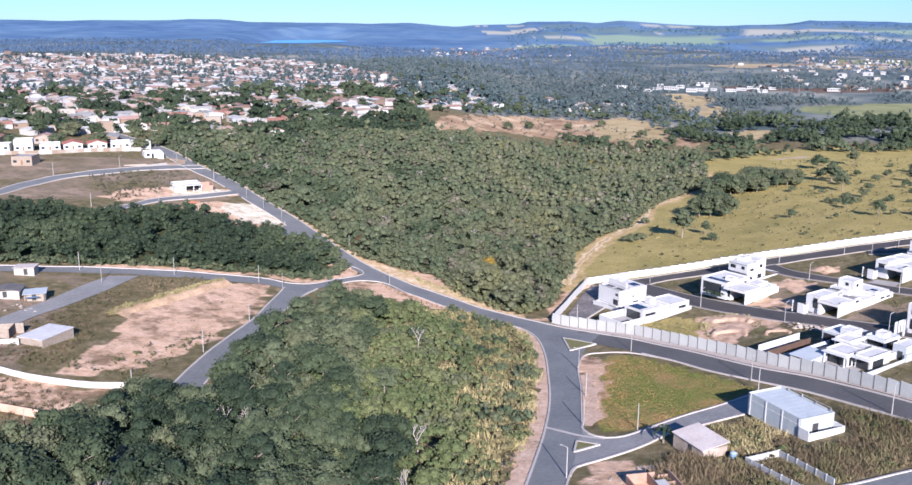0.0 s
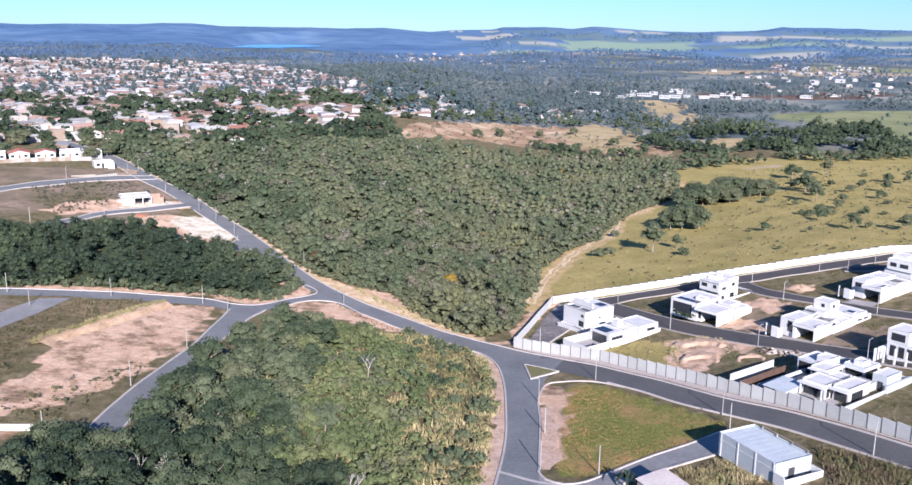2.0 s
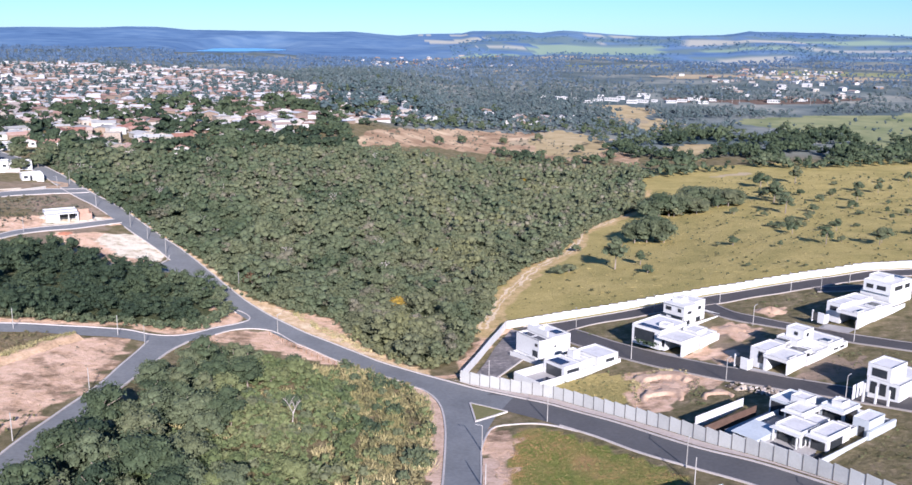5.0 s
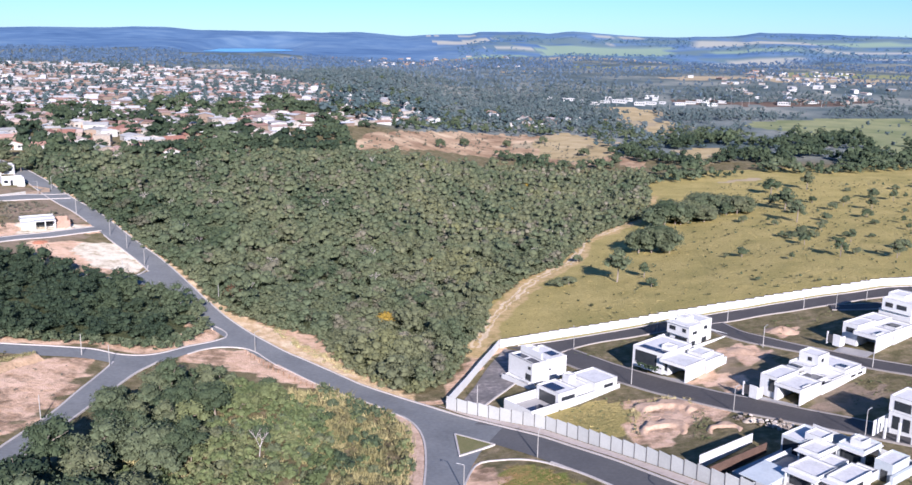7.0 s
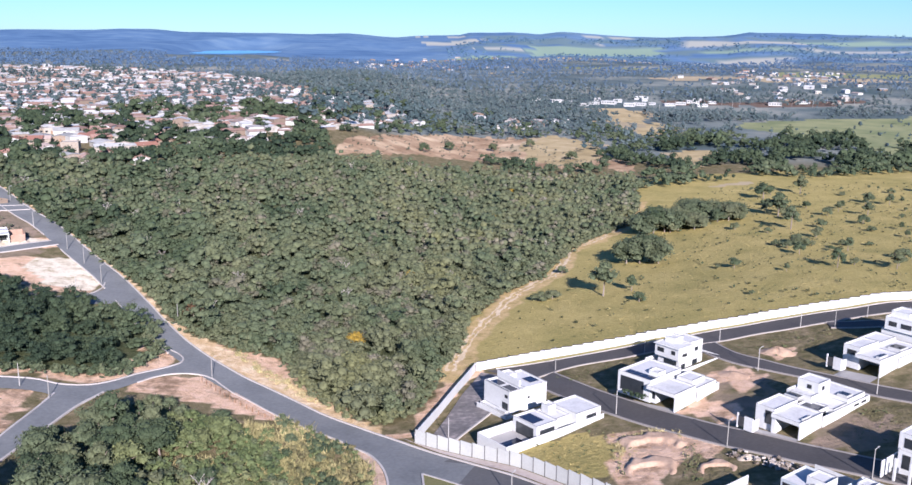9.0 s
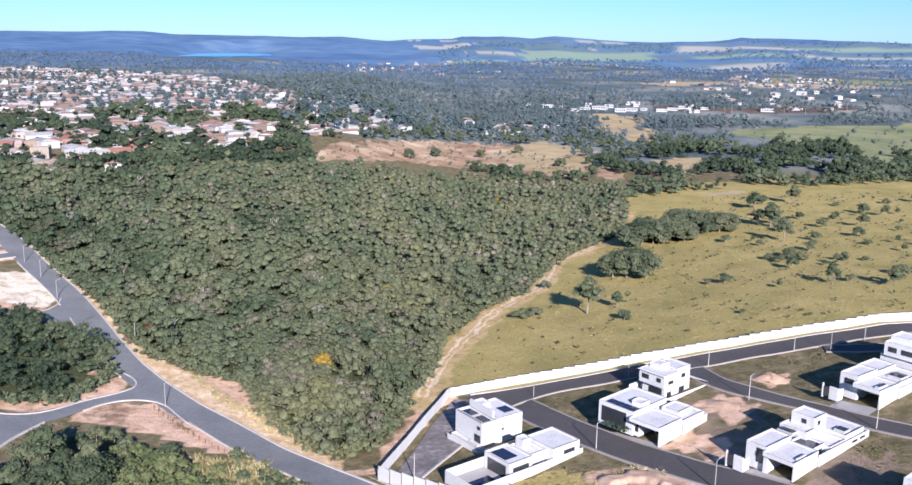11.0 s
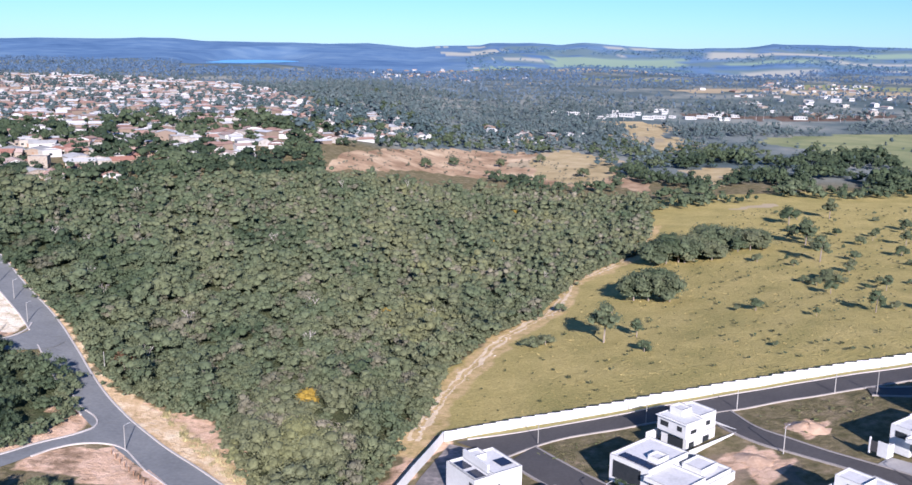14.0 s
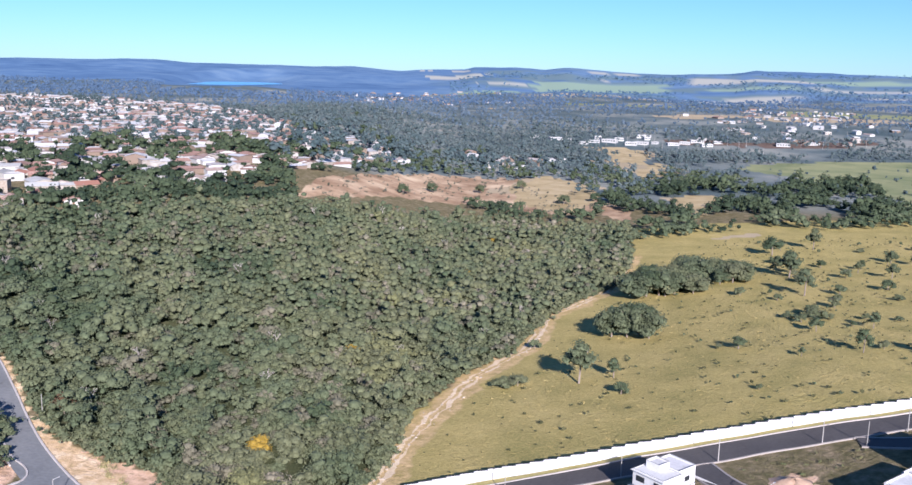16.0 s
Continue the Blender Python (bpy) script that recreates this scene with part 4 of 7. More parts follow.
KINDS = []
SHAPES = [(3.1, 6.6, 0.28), (2.6, 5.6, 0.25), (3.5, 7.4, 0.3), (2.3, 6.4, 0.3), (3.0, 5.0, 0.2), (2.2, 4.2, 0.15), (4.2, 6.0, 0.05), (3.4, 4.6, 0.02)]
for k, (radius, tall, low) in enumerate(SHAPES):
    q, f = crown_parts(40 + k, int(120 * radius * radius), radius, tall, 0.33, 16, low * 0.7)
    crown = mesh_of("crown", q, f, [LEAF], np.full(len(q), 0.18 + 0.05 * k), True)
    crown.attributes.new("own", "FLOAT", "POINT").data.foreach_set("value", np.full(len(q), 0.42, np.float32))
    light = [crown_parts(40 + k, n, radius * wide, tall, leaf, lobes, 0.1, 0, full) for n, wide, leaf, lobes, full in ((430, 1.14, 0.32, 12, 0.62), (210, 1.24, 0.42, 9, 0.68), (70, 1.34, 0.52, 6, 0.76))]
    KINDS.append((crown, done(trunk_bmesh(k, tall, radius), "trunk", BARK), light, radius, tall))


def with_leaf(k, m):
    me = KINDS[k][0].copy()
    me.materials[0] = m
    return me


GREY_CROWN, YELLOW_CROWN, BRIGHT_CROWN = with_leaf(1, LEAF_GREY), with_leaf(0, LEAF_YELLOW), with_leaf(4, LEAF_BRIGHT)


def tree(x, y, k, size, label, crown=None, name="tree", group="", category="tree"):
    ob = thing(name, label, category, (x, y, high(x, y)), random.uniform(0, 360), group)
    for nm, data in (("trunk", KINDS[k][1]), ("crown", crown or KINDS[k][0])):
        p = part(nm, data, ob)
        p.scale = (size * random.uniform(0.9, 1.15), size * random.uniform(0.9, 1.15), size)
    return ob


def scatter(poly, gap, seed, wobble=0.45):
    r = np.random.RandomState(seed)
    p = np.array(poly)
    xs, ys = np.arange(p[:, 0].min(), p[:, 0].max(), gap), np.arange(p[:, 1].min(), p[:, 1].max(), gap * 0.87)
    X, Y = np.meshgrid(xs, ys)
    X = X + (np.arange(len(ys)) % 2)[:, None] * gap / 2
    X, Y = X + r.uniform(-wobble, wobble, X.shape) * gap, Y + r.uniform(-wobble, wobble, X.shape) * gap
    keep = inside(poly, X, Y)
    return np.column_stack([X[keep], Y[keep]])


def planted(name, spots, m, label, size=(0.75, 1.2), seed=1, protos=None, category="trees", sink=0.0, tints=(0, 1)):
    """Many trees as one stand."""
    if len(spots) == 0:
        return None
    r = np.random.RandomState(seed)
    z = land(spots[:, 0], spots[:, 1])
    patches = np.clip(0.5 + 0.3 * waves(spots[:, 0], spots[:, 1], 95, 51) + 0.3 * waves(spots[:, 0], spots[:, 1], 30, 52), 0, 1.2)
    patches = patches + np.where(spots[:, 1] < 660, 0.5 * smooth(-100, 50, spots[:, 0]) - 0.28, 0)
    vs, fs, ts, count = [], [], [], 0
    for (x, y), h0, patch in zip(spots, z, patches):
        if protos:
            q, f = protos[r.randint(len(protos))]
        else:
            q, f = KINDS[r.randint(6)][2][int(y > 338) + int(y > 430)]
        a, s = r.uniform(0, 6.283), (size[0] + (size[1] - size[0]) * r.uniform() ** 1.4) * (0.92 + 0.16 * patch)
        c, d, wide = math.cos(a) * s, math.sin(a) * s, r.uniform(0.7, 1.45)
        vs.append(np.column_stack([q[:, 0] * wide * c - q[:, 1] * d + x, q[:, 0] * wide * d + q[:, 1] * c + y, q[:, 2] * s * r.uniform(0.78, 1.22) + h0 - sink]))
        fs.append(f + count)
        count += len(q)
        ts.append(np.full(len(q), tints[0] + (tints[1] - tints[0]) * min(1, max(0, 0.6 * patch + 0.4 * r.uniform()))))
    v, f = np.vstack(vs).astype(np.float32), np.vstack(fs).astype(np.int32)
    me = bpy.data.meshes.new(name)
    me.vertices.add(count)
    me.vertices.foreach_set("co", v.ravel())
    me.loops.add(f.size)
    me.loops.foreach_set("vertex_index", f.ravel())
    me.polygons.add(len(f))
    me.polygons.foreach_set("loop_start", np.arange(0, f.size, 3, dtype=np.int32))
    me.polygons.foreach_set("use_smooth", np.ones(len(f), bool))
    me.update(calc_edges=True)
    me.materials.append(m)
    me.attributes.new("tint", "FLOAT", "POINT").data.foreach_set("value", np.concatenate(ts).astype(np.float32))
    return tagged(new(name, me), label, category, kind="stuff")


def coarse(seed, leaves, radius, tall, leaf, lobes=3):
    return crown_parts(seed, leaves, radius, tall, leaf * 0.7, lobes, 0.1, 0)


forest_spots = scatter(FOREST, 4.5, 5)
edge = forest_spots[:, 1] + 0.35 * np.abs(forest_spots[:, 0] - 20) < 270
for (x, y) in forest_spots[edge]:
    k = random.randrange(6)
    tree(x, y, k, random.uniform(0.8, 1.2), "broad green savanna tree at the forest's edge", group="trees at the forest edge")
inner = forest_spots[~edge]
r0 = np.random.RandomState(8)
dry = r0.uniform(0, 1, len(inner)) < 0.14 + 0.1 * waves(inner[:, 0], inner[:, 1], 90, 4)
planted("forest", inner[~dry], LEAF, "dense dark green savanna forest", seed=2, size=(0.58, 1.42), tints=(0.06, 0.78))
planted("forest", inner[dry], LEAF_GREY, "dry greyish trees among the green forest", seed=3, size=(0.7, 1.05))

rim = [(-172, 505), (-150, 522), (-106, 522), (-90, 548), (-44, 572), (-15, 602), (-20, 590), (-50, 552), (-95, 526), (-110, 500), (-152, 484)]
planted("forest", scatter(rim, 8.5, 9), LEAF, "taller dark trees where the forest meets the town", seed=10, size=(0.8, 1.3), tints=(0.05, 0.5))

CLEARING = [(-9, 265), (-4, 263), (2, 250), (6, 236), (4, 215), (-2, 222), (-6, 240), (-9, 254)]
thicket_spots = scatter(THICKET, 6.0, 6)
thicket_spots = thicket_spots[~inside(CLEARING, thicket_spots[:, 0], thicket_spots[:, 1])]
DARK_CROWNS = []
for k in (2, 3, 6):
    me = KINDS[k][0].copy()
    me.attributes["tint"].data.foreach_set("value", np.full(len(me.vertices), 0.1, np.float32))
    me.attributes["own"].data.foreach_set("value", np.full(len(me.vertices), 0.45, np.float32))
    DARK_CROWNS.append((k, me))
for (x, y) in thicket_spots:
    open_side = x > np.interp(y, [120, 165, 200, 232, 254], [-12, -9, -18, -22, -9])
    if open_side and random.random() < 0.85:
        continue
    if x < -10 and random.random() < np.interp(y + 0.4 * x, [130, 185], [0.72, 0.05]):
        k, crown = random.choice(DARK_CROWNS)
        tree(x, y, k, random.uniform(0.8, 1.45), "dark shady tree in the roadside thicket", crown, group="thicket trees")
        continue
    bright = inside([(-28, 178), (-22, 205), (-24, 225), (-20, 250), (-14, 240), (-10, 255), (2, 250), (-4, 215), (4, 190), (-6, 170), (-20, 172)], np.array(x), np.array(y))
    k = random.randrange(6)
    if bright and random.random() < 0.6:
        tree(x, y, random.choice((4, 5, 1)), random.uniform(0.4, 0.85), "low bright green shrub in the thicket", random.choice((BRIGHT_CROWN, BRIGHT_CROWN, None)), "shrub", "thicket shrubs", "shrub")
    else:
        crown = BRIGHT_CROWN if x > -26 and random.random() < 0.65 else None
        if crown:
            k = 4
        tree(x, y, k, random.uniform(0.5, 0.8) if y > 254 else random.uniform(0.9, 1.6) if x < -22 else random.uniform(0.8, 1.2), "bushy green tree in the roadside thicket" if not crown else "light green bushy tree in the roadside thicket", crown, group="thicket trees")
planted("wood", scatter(LEFTWOOD, 4.9, 7), LEAF, "belt of dark green trees above the street", seed=4, tints=(-0.08, 0.3))

# ---- street lamps ----
POLE_GREY = material("pole_concrete", [(0.27, 0.265, 0.25), (0.4, 0.39, 0.37)], 0.3, 3.0, 0.9, per_object=0.5)


def lamp_meshes(tall):
    bm = bmesh.new()
    bmesh.ops.create_cone(bm, cap_ends=True, segments=8, radius1=0.12, radius2=0.08, depth=tall + 0.6, matrix=Matrix.Translation((0, 0, tall / 2 - 0.3)))
    pole = done(bm, "pole", POLE_GREY)
    bm = bmesh.new()
    bmesh.ops.create_cone(bm, cap_ends=True, segments=6, radius1=0.05, radius2=0.04, depth=1.1, matrix=Matrix.Translation((0, 0.5, tall + 0.05)) @ Euler((radians(-80), 0, 0)).to_matrix().to_4x4())
    arm = done(bm, "arm", GREY_PLASTER)
    head = done(box(-0.1, 0.95, tall + 0.1, 0.1, 1.4, tall + 0.2, 0.03), "lamp_head", GREY_PLASTER)
    return pole, arm, head


LAMP, POLE = lamp_meshes(5.7), lamp_meshes(5.6)


def street_lamp(x, y, yaw, lit=True):
    ob = thing("street_lamp" if lit else "utility_pole", "pale concrete street lamp with a short arm" if lit else "bare pale concrete pole beside the street", "street lamp" if lit else "pole", (x, y, high(x, y)), yaw, "lamps along the streets" if lit else "poles along the streets")
    meshes = LAMP if lit else POLE
    for nm, data in zip(("pole", "arm", "lamp_head"), meshes if lit else meshes[:1]):
        part(nm, data, ob)


for x, y, yaw in [(-173, 388.5, -60), (-154.3, 415.6, -50), (-134.2, 436, 130), (-133.4, 448.3, -40), (-110.5, 412, -40), (-90.6, 389.2, -40), (-80.8, 376.5, -40), (-70.1, 360, -40), (-22, 292, -45), (45, 221.5, -35), (65.6, 190.3, -35), (84, 163.6, -35), (104, 122, -35), (64.9, 294.5, 0), (88.9, 298, 0), (109.5, 300, 0), (132.5, 303, 0), (151, 303.6, 0), (110.3, 275.3, -55), (127.3, 252.4, -55), (88.7, 235.1, -55), (106.7, 214.3, -55), (72.6, 259.5, -55), (18.8, 140.3, 60), (29.6, 206.5, 80)]:
    street_lamp(x, y, yaw)
for x, y in [(-111.1, 260.8), (-101, 251.1), (-85.8, 268.9), (-61.2, 273.8), (-52.9, 268.8), (-54.9, 232.3), (-58.9, 202.1), (-64.5, 171), (-74.5, 146.7), (25.4, 167.3), (28.5, 186.2), (35.3, 163.6), (64.5, 182.1), (140, 299), (35.3, 253.3), (-72.9, 345.5), (-138.4, 340.5), (-120.9, 365.5), (-40, 333)]:
    street_lamp(x, y, 0, False)
# ---- dry scrub, tufts and pasture trees ----
def tuft(seed, blades, spread, tall):
    r = np.random.RandomState(seed)
    a = r.uniform(0, 6.283, blades)
    base = np.column_stack([spread * r.normal(0, 0.6, blades), spread * r.normal(0, 0.6, blades), np.full(blades, -0.1)])
    side = np.column_stack([np.cos(a), np.sin(a), 0 * a]) * r.uniform(0.06, 0.16, (blades, 1))
    lean = np.column_stack([r.normal(0, 0.4, blades), r.normal(0, 0.4, blades), r.uniform(0.4, 1.1, blades)]) * tall
    return np.stack([base - side, base + side, base + lean], 1).reshape(-1, 3), np.arange(3 * blades).reshape(-1, 3)


TUFTS = [tuft(60 + k, 26, 0.7, 0.9 + 0.15 * k) for k in range(4)]
SMALL = [tuft(70 + k, 12, 0.5, 0.4 + 0.1 * k) for k in range(3)]
SHRUBS = [coarse(80 + k, 34, 1.0, 1.3, 0.4, 2) for k in range(4)]
SPRIGS = [coarse(180 + k, 18, 1.0, 1.2, 0.5, 1) for k in range(4)]
scrub_spots = scatter(SCRUB, 1.3, 11)
clump = waves(scrub_spots[:, 0], scrub_spots[:, 1], 13, 31) + 0.8 * waves(scrub_spots[:, 0], scrub_spots[:, 1], 5.5, 33)
planted("scrub", scrub_spots[clump > -0.35], STRAW, "tall straw-coloured grass beside the road", (0.8, 1.7), 12, TUFTS, "grass")
planted("scrub", scrub_spots[(clump > 0.25)][::2], LEAF_BRIGHT, "green shrubs among tall dry grass", (0.7, 1.7), 10, SHRUBS, "shrubs")
dark_clump = waves(scrub_spots[:, 0], scrub_spots[:, 1], 19, 35) + 0.6 * waves(scrub_spots[:, 0], scrub_spots[:, 1], 7, 37)
planted("scrub", scrub_spots[dark_clump > 0.75], LEAF, "dark rounded bushes among tall dry grass", (0.9, 2.2), 38, SHRUBS, "shrubs", tints=(0, 0.4))
planted("scrub", scrub_spots[(clump < 0.0)][::2], DRY_WEED, "low olive shrubs among dry grass", (0.7, 1.6), 13, SHRUBS, "shrubs")
for x, y in [(8, 232), (13, 216), (11, 205), (14, 192), (9, 244), (2, 254), (12, 182), (8, 168), (6, 222)]:
    tree(x, y, 5, random.uniform(0.55, 0.8), "stunted olive tree in the dry scrub", name="tree", group="thicket trees")
bright_zone = [(-38, 150), (-34, 200), (-36, 225), (-28, 262), (-16, 264), (-8, 258), (3, 238), (5, 215), (6, 190), (4, 165), (1, 145), (-1, 122), (-24, 122)]
zone_spots = scatter(bright_zone, 1.9, 14)
zone_mix = waves(zone_spots[:, 0], zone_spots[:, 1], 22, 15) + 0.5 * waves(zone_spots[:, 0], zone_spots[:, 1], 9, 16)
planted("scrub", zone_spots[zone_mix < np.where(zone_spots[:, 0] > -2, -0.1, -0.8)], STRAW, "pale dry grass in the thicket's clearings", (0.8, 1.5), 17, TUFTS, "grass")
planted("scrub", zone_spots[zone_mix > 0.35], LEAF, "dark low bushes in the thicket", (1.1, 2.6), 18, SHRUBS, "shrubs")
planted("scrub", zone_spots[(zone_mix > -0.5) & (zone_mix < 0.8)], LEAF_BRIGHT, "bright green low thicket of shrubs", (1.1, 2.5), 15, SHRUBS, "shrubs", tints=(-0.2, 0.9))
clear_spots = scatter(CLEARING, 1.3, 97)
clear_mix = waves(clear_spots[:, 0], clear_spots[:, 1], 14, 98)
planted("scrub", clear_spots[clear_mix < 0.25], STRAW, "tall straw-coloured grass in the thicket's clearing", (0.8, 1.6), 98, TUFTS, "grass")
planted("scrub", clear_spots[clear_mix > 0.0][::2], LEAF_BRIGHT, "light green shrubs in the thicket's clearing", (0.8, 1.8), 99, SHRUBS, "shrubs")
yard = [
    [(44, 160), (58, 166), (63, 153), (60, 150), (50, 146), (46, 150)], [(61.5, 135), (58, 149), (72, 152), (76, 168), (84, 160), (96, 146), (75, 139)],
    [(40, 128), (38, 150), (49.5, 145), (54, 133)], [(51, 143.5), (56, 145.8), (59.6, 136), (55, 134)],
]
for k, poly in enumerate(yard):
    spots = scatter(poly, 1.0, 16 + k)
    drift = waves(spots[:, 0], spots[:, 1], 12, 50 + k)
    planted("scrub", spots[drift > -0.3], STRAW if k == 0 else DRY_WEED, "knee-high dry weeds on a vacant plot" if k == 0 else "knee-high olive weeds on a vacant plot", (0.45, 1.2), 20 + k, TUFTS, "weeds")
    planted("scrub", spots[drift < 0.35], BROWN_WEED, "withered brown weeds on a vacant plot", (0.4, 1.1), 230 + k, TUFTS, "weeds", tints=(-0.2, 0.9))
    planted("scrub", spots[(drift > 0.1)][::5], DRY_WEED, "tall leafy weeds on a vacant plot", (0.4, 1.0), 30 + k, SPRIGS, "weeds", tints=(-0.2, 0.8))
    planted("scrub", spots[(drift > 0.3)][::6], LEAF_BRIGHT, "green leafy weeds on a vacant plot", (0.4, 1.0), 240 + k, SHRUBS, "weeds", tints=(-0.2, 0.6))
planted("scrub", scatter([(34, 142), (41, 150), (45, 147), (44, 138), (37, 132), (31, 139)], 0.9, 126, 0.9), BROWN_WEED, "tall dry brown stalks beside the shed", (0.7, 1.5), 127, TUFTS, "grass", tints=(0.2, 0.8))
planted("scrub", scatter(LOT, 0.95, 26), LOT_WEEDS, "green and rusty weeds covering the corner plot", (0.4, 0.85), 27, SMALL, "weeds", tints=(-0.1, 1.1))
lot_spots = scatter(LOT, 1.3, 28)
planted("scrub", lot_spots[waves(lot_spots[:, 0], lot_spots[:, 1], 30, 6) > -0.2], LOT_WEEDS, "rusty dry weeds on the corner plot", (0.3, 0.65), 29, SMALL, "weeds", tints=(0.5, 1.2))
left_yard = [(-120, 185), (-84, 182), (-87, 222), (-86, 229), (-82, 238), (-78, 249), (-75, 259), (-71, 268), (-80, 269), (-92, 262), (-97, 240), (-100, 222), (-104, 200)]
planted("scrub", scatter(left_yard, 1.9, 32), BROWN_WEED, "dry weeds beside the bare plot", (0.35, 0.85), 33, TUFTS, "weeds")
planted("scrub", scatter(left_yard, 3.2, 34), DRY_WEED, "olive weeds beside the bare plot", (0.3, 0.9), 35, SHRUBS, "weeds")
verge = [(-100, 186), (-66, 178), (-62, 200), (-58, 222), (-62, 222), (-70, 200), (-80, 190)]
planted("scrub", scatter(verge, 2.2, 36, 0.9), DRY_WEED, "olive weeds at the street's edge", (0.3, 1.0), 37, SHRUBS, "weeds")
south_west = [(-130, 140), (-82, 140), (-72, 168), (-98, 176), (-130, 180)]
planted("scrub", scatter(south_west, 2.0, 38), BROWN_WEED, "dry brown weeds on rough ground", (0.4, 0.9), 39, TUFTS, "weeds")
slope = [(-135, 355), (-142, 365), (-160, 390), (-150, 410), (-130, 425), (-105, 398), (-122, 390)]
planted("scrub", scatter(slope, 2.6, 40), LEAF_GREY, "brown-green weeds on the open slope", (0.5, 1.2), 41, SHRUBS, "weeds")
verge_east = [(20, 264), (-2, 286), (-22, 314), (-26, 322), (-12, 305), (4, 284), (16, 268)]
planted("scrub", scatter(verge_east, 1.7, 42, 0.9), STRAW, "straw-coloured grass on the forest verge", (0.5, 1.1), 43, TUFTS, "grass")
estate_lots = [[(50, 246), (62, 253), (76, 247), (66, 226), (58, 232)], [(110, 299), (132, 301), (140, 296), (128, 284), (116, 282)], [(60, 291), (76, 295), (90, 296), (88, 288), (74, 275), (68, 283)], [(118, 244), (126, 248), (138, 232), (128, 222), (112, 232)], [(92, 170), (94, 184), (108, 200), (118, 192), (112, 150)]]
for k, poly in enumerate(estate_lots):
    planted("scrub", scatter(poly, 1.4, 44 + k), PASTURE_GRASS if k == 0 else DRY_WEED, "short weeds on an empty estate plot", (0.25, 0.7), 50 + k, SMALL, "weeds")
    planted("scrub", scatter(poly, 3.4, 144 + k, 0.9), LEAF_BRIGHT, "low green bushes on an empty estate plot", (0.2, 0.6), 150 + k, SHRUBS, "weeds")
planted("scrub", scatter([(81, 238), (84, 239), (82, 230), (79.5, 221), (76.5, 223), (78.5, 231)], 1.1, 154), LEAF_BRIGHT, "strip of bright green bushes on the earth bank", (0.22, 0.45), 155, SHRUBS, "weeds")
planted("scrub", scatter([(66, 236), (70, 246), (76, 249), (83, 246), (82, 241), (77, 246.5), (72, 244), (68, 236)], 1.2, 156, 0.8), STRAW, "tufts of dry grass along the rim of the earth cut", (0.4, 0.9), 157, TUFTS, "grass")

past_spots = scatter([(44, 318), (60, 306), (190, 322), (420, 330), (420, 600), (210, 590), (150, 530), (90, 410)], 4.4, 60)
dark = np.random.RandomState(61).uniform(0, 1, len(past_spots))
planted("scrub", past_spots[dark < 0.34], DRY_WEED, "scattered low dark bushes in the dry pasture", (0.3, 1.1), 62, SPRIGS, "bushes", tints=(-0.3, 0.3))
tussock = scatter([(110, 330), (190, 330), (420, 340), (420, 600), (210, 590), (160, 520), (110, 410)], 7.0, 58, 0.95)
tussock = tussock[waves(tussock[:, 0], tussock[:, 1], 40, 59) + 0.6 * waves(tussock[:, 0], tussock[:, 1], 12, 60) > 0.2]
planted("scrub", tussock, LEAF, "dark bushy tussocks dotted over the pasture", (0.4, 1.1), 60, SPRIGS, "bushes", tints=(0, 0.4))
planted("scrub", past_spots[(dark > 0.4)], PASTURE_GRASS, "grass tussocks in the golden pasture", (0.5, 0.9), 63, SMALL, "grass")

PASTURE_NEAR = [(71.5, 368, 7, 0.62), (76, 369, 7, 0.66), (86, 408, 5, 0.7), (92.5, 365, 3, 1.15), (102.5, 367, 3, 0.75), (101, 351, 5, 0.75), (112.5, 415, 6, 1.0), (117, 412, 2, 1.0), (123, 408, 6, 1.05), (121, 414, 2, 1.0), (116, 417, 0, 1.1), (133, 474, 0, 1.0), (138, 470, 2, 1.0), (145, 468, 0, 1.1), (150, 474, 4, 1.2), (141, 480, 1, 1.2), (143, 382, 5, 0.9), (193, 452, 3, 1.0), (181, 421, 5, 0.7), (203, 490, 3, 1.1)]
PASTURE_FAR = [(209, 500, 1, 0.9), (244, 560, 3, 1.0), (225, 486, 5, 0.9), (243, 483, 3, 0.85), (170, 456, 5, 0.8), (218, 546, 1, 1.0), (184, 411, 5, 0.5), (195, 409, 5, 0.55), (138, 385, 5, 0.4), (134, 342, 5, 0.35), (180, 445, 5, 0.6), (228, 458, 4, 0.7), (180, 369, 5, 0.6), (173, 408, 4, 0.5), (262, 520, 1, 0.9), (275, 470, 3, 0.9), (240, 430, 5, 0.8), (215, 380, 5, 0.7), (250, 390, 3, 0.8)]
for x, y, k, s in PASTURE_NEAR + PASTURE_FAR:
    tree(x, y, k, s * (1.75 if s > 0.9 else 1.25), "lone savanna tree in the dry pasture" if s > 0.65 else "low dark bush in the dry pasture", group="pasture trees" if s > 0.65 else "pasture bushes", name="tree" if s > 0.65 else "bush", category="tree" if s > 0.65 else "bush")
rp = np.random.RandomState(86)
for x, y in scatter([(150, 350), (330, 350), (330, 590), (215, 580), (185, 500), (160, 430)], 24, 85, 0.9):
    s = rp.uniform(0.3, 1.15)
    tree(x, y, int(rp.choice((3, 5, 7, 1))), s, "scattered small tree in the dry pasture" if s > 0.65 else "low dark bush in the dry pasture", group="pasture trees" if s > 0.65 else "pasture bushes", name="tree" if s > 0.65 else "bush", category="tree" if s > 0.65 else "bush")
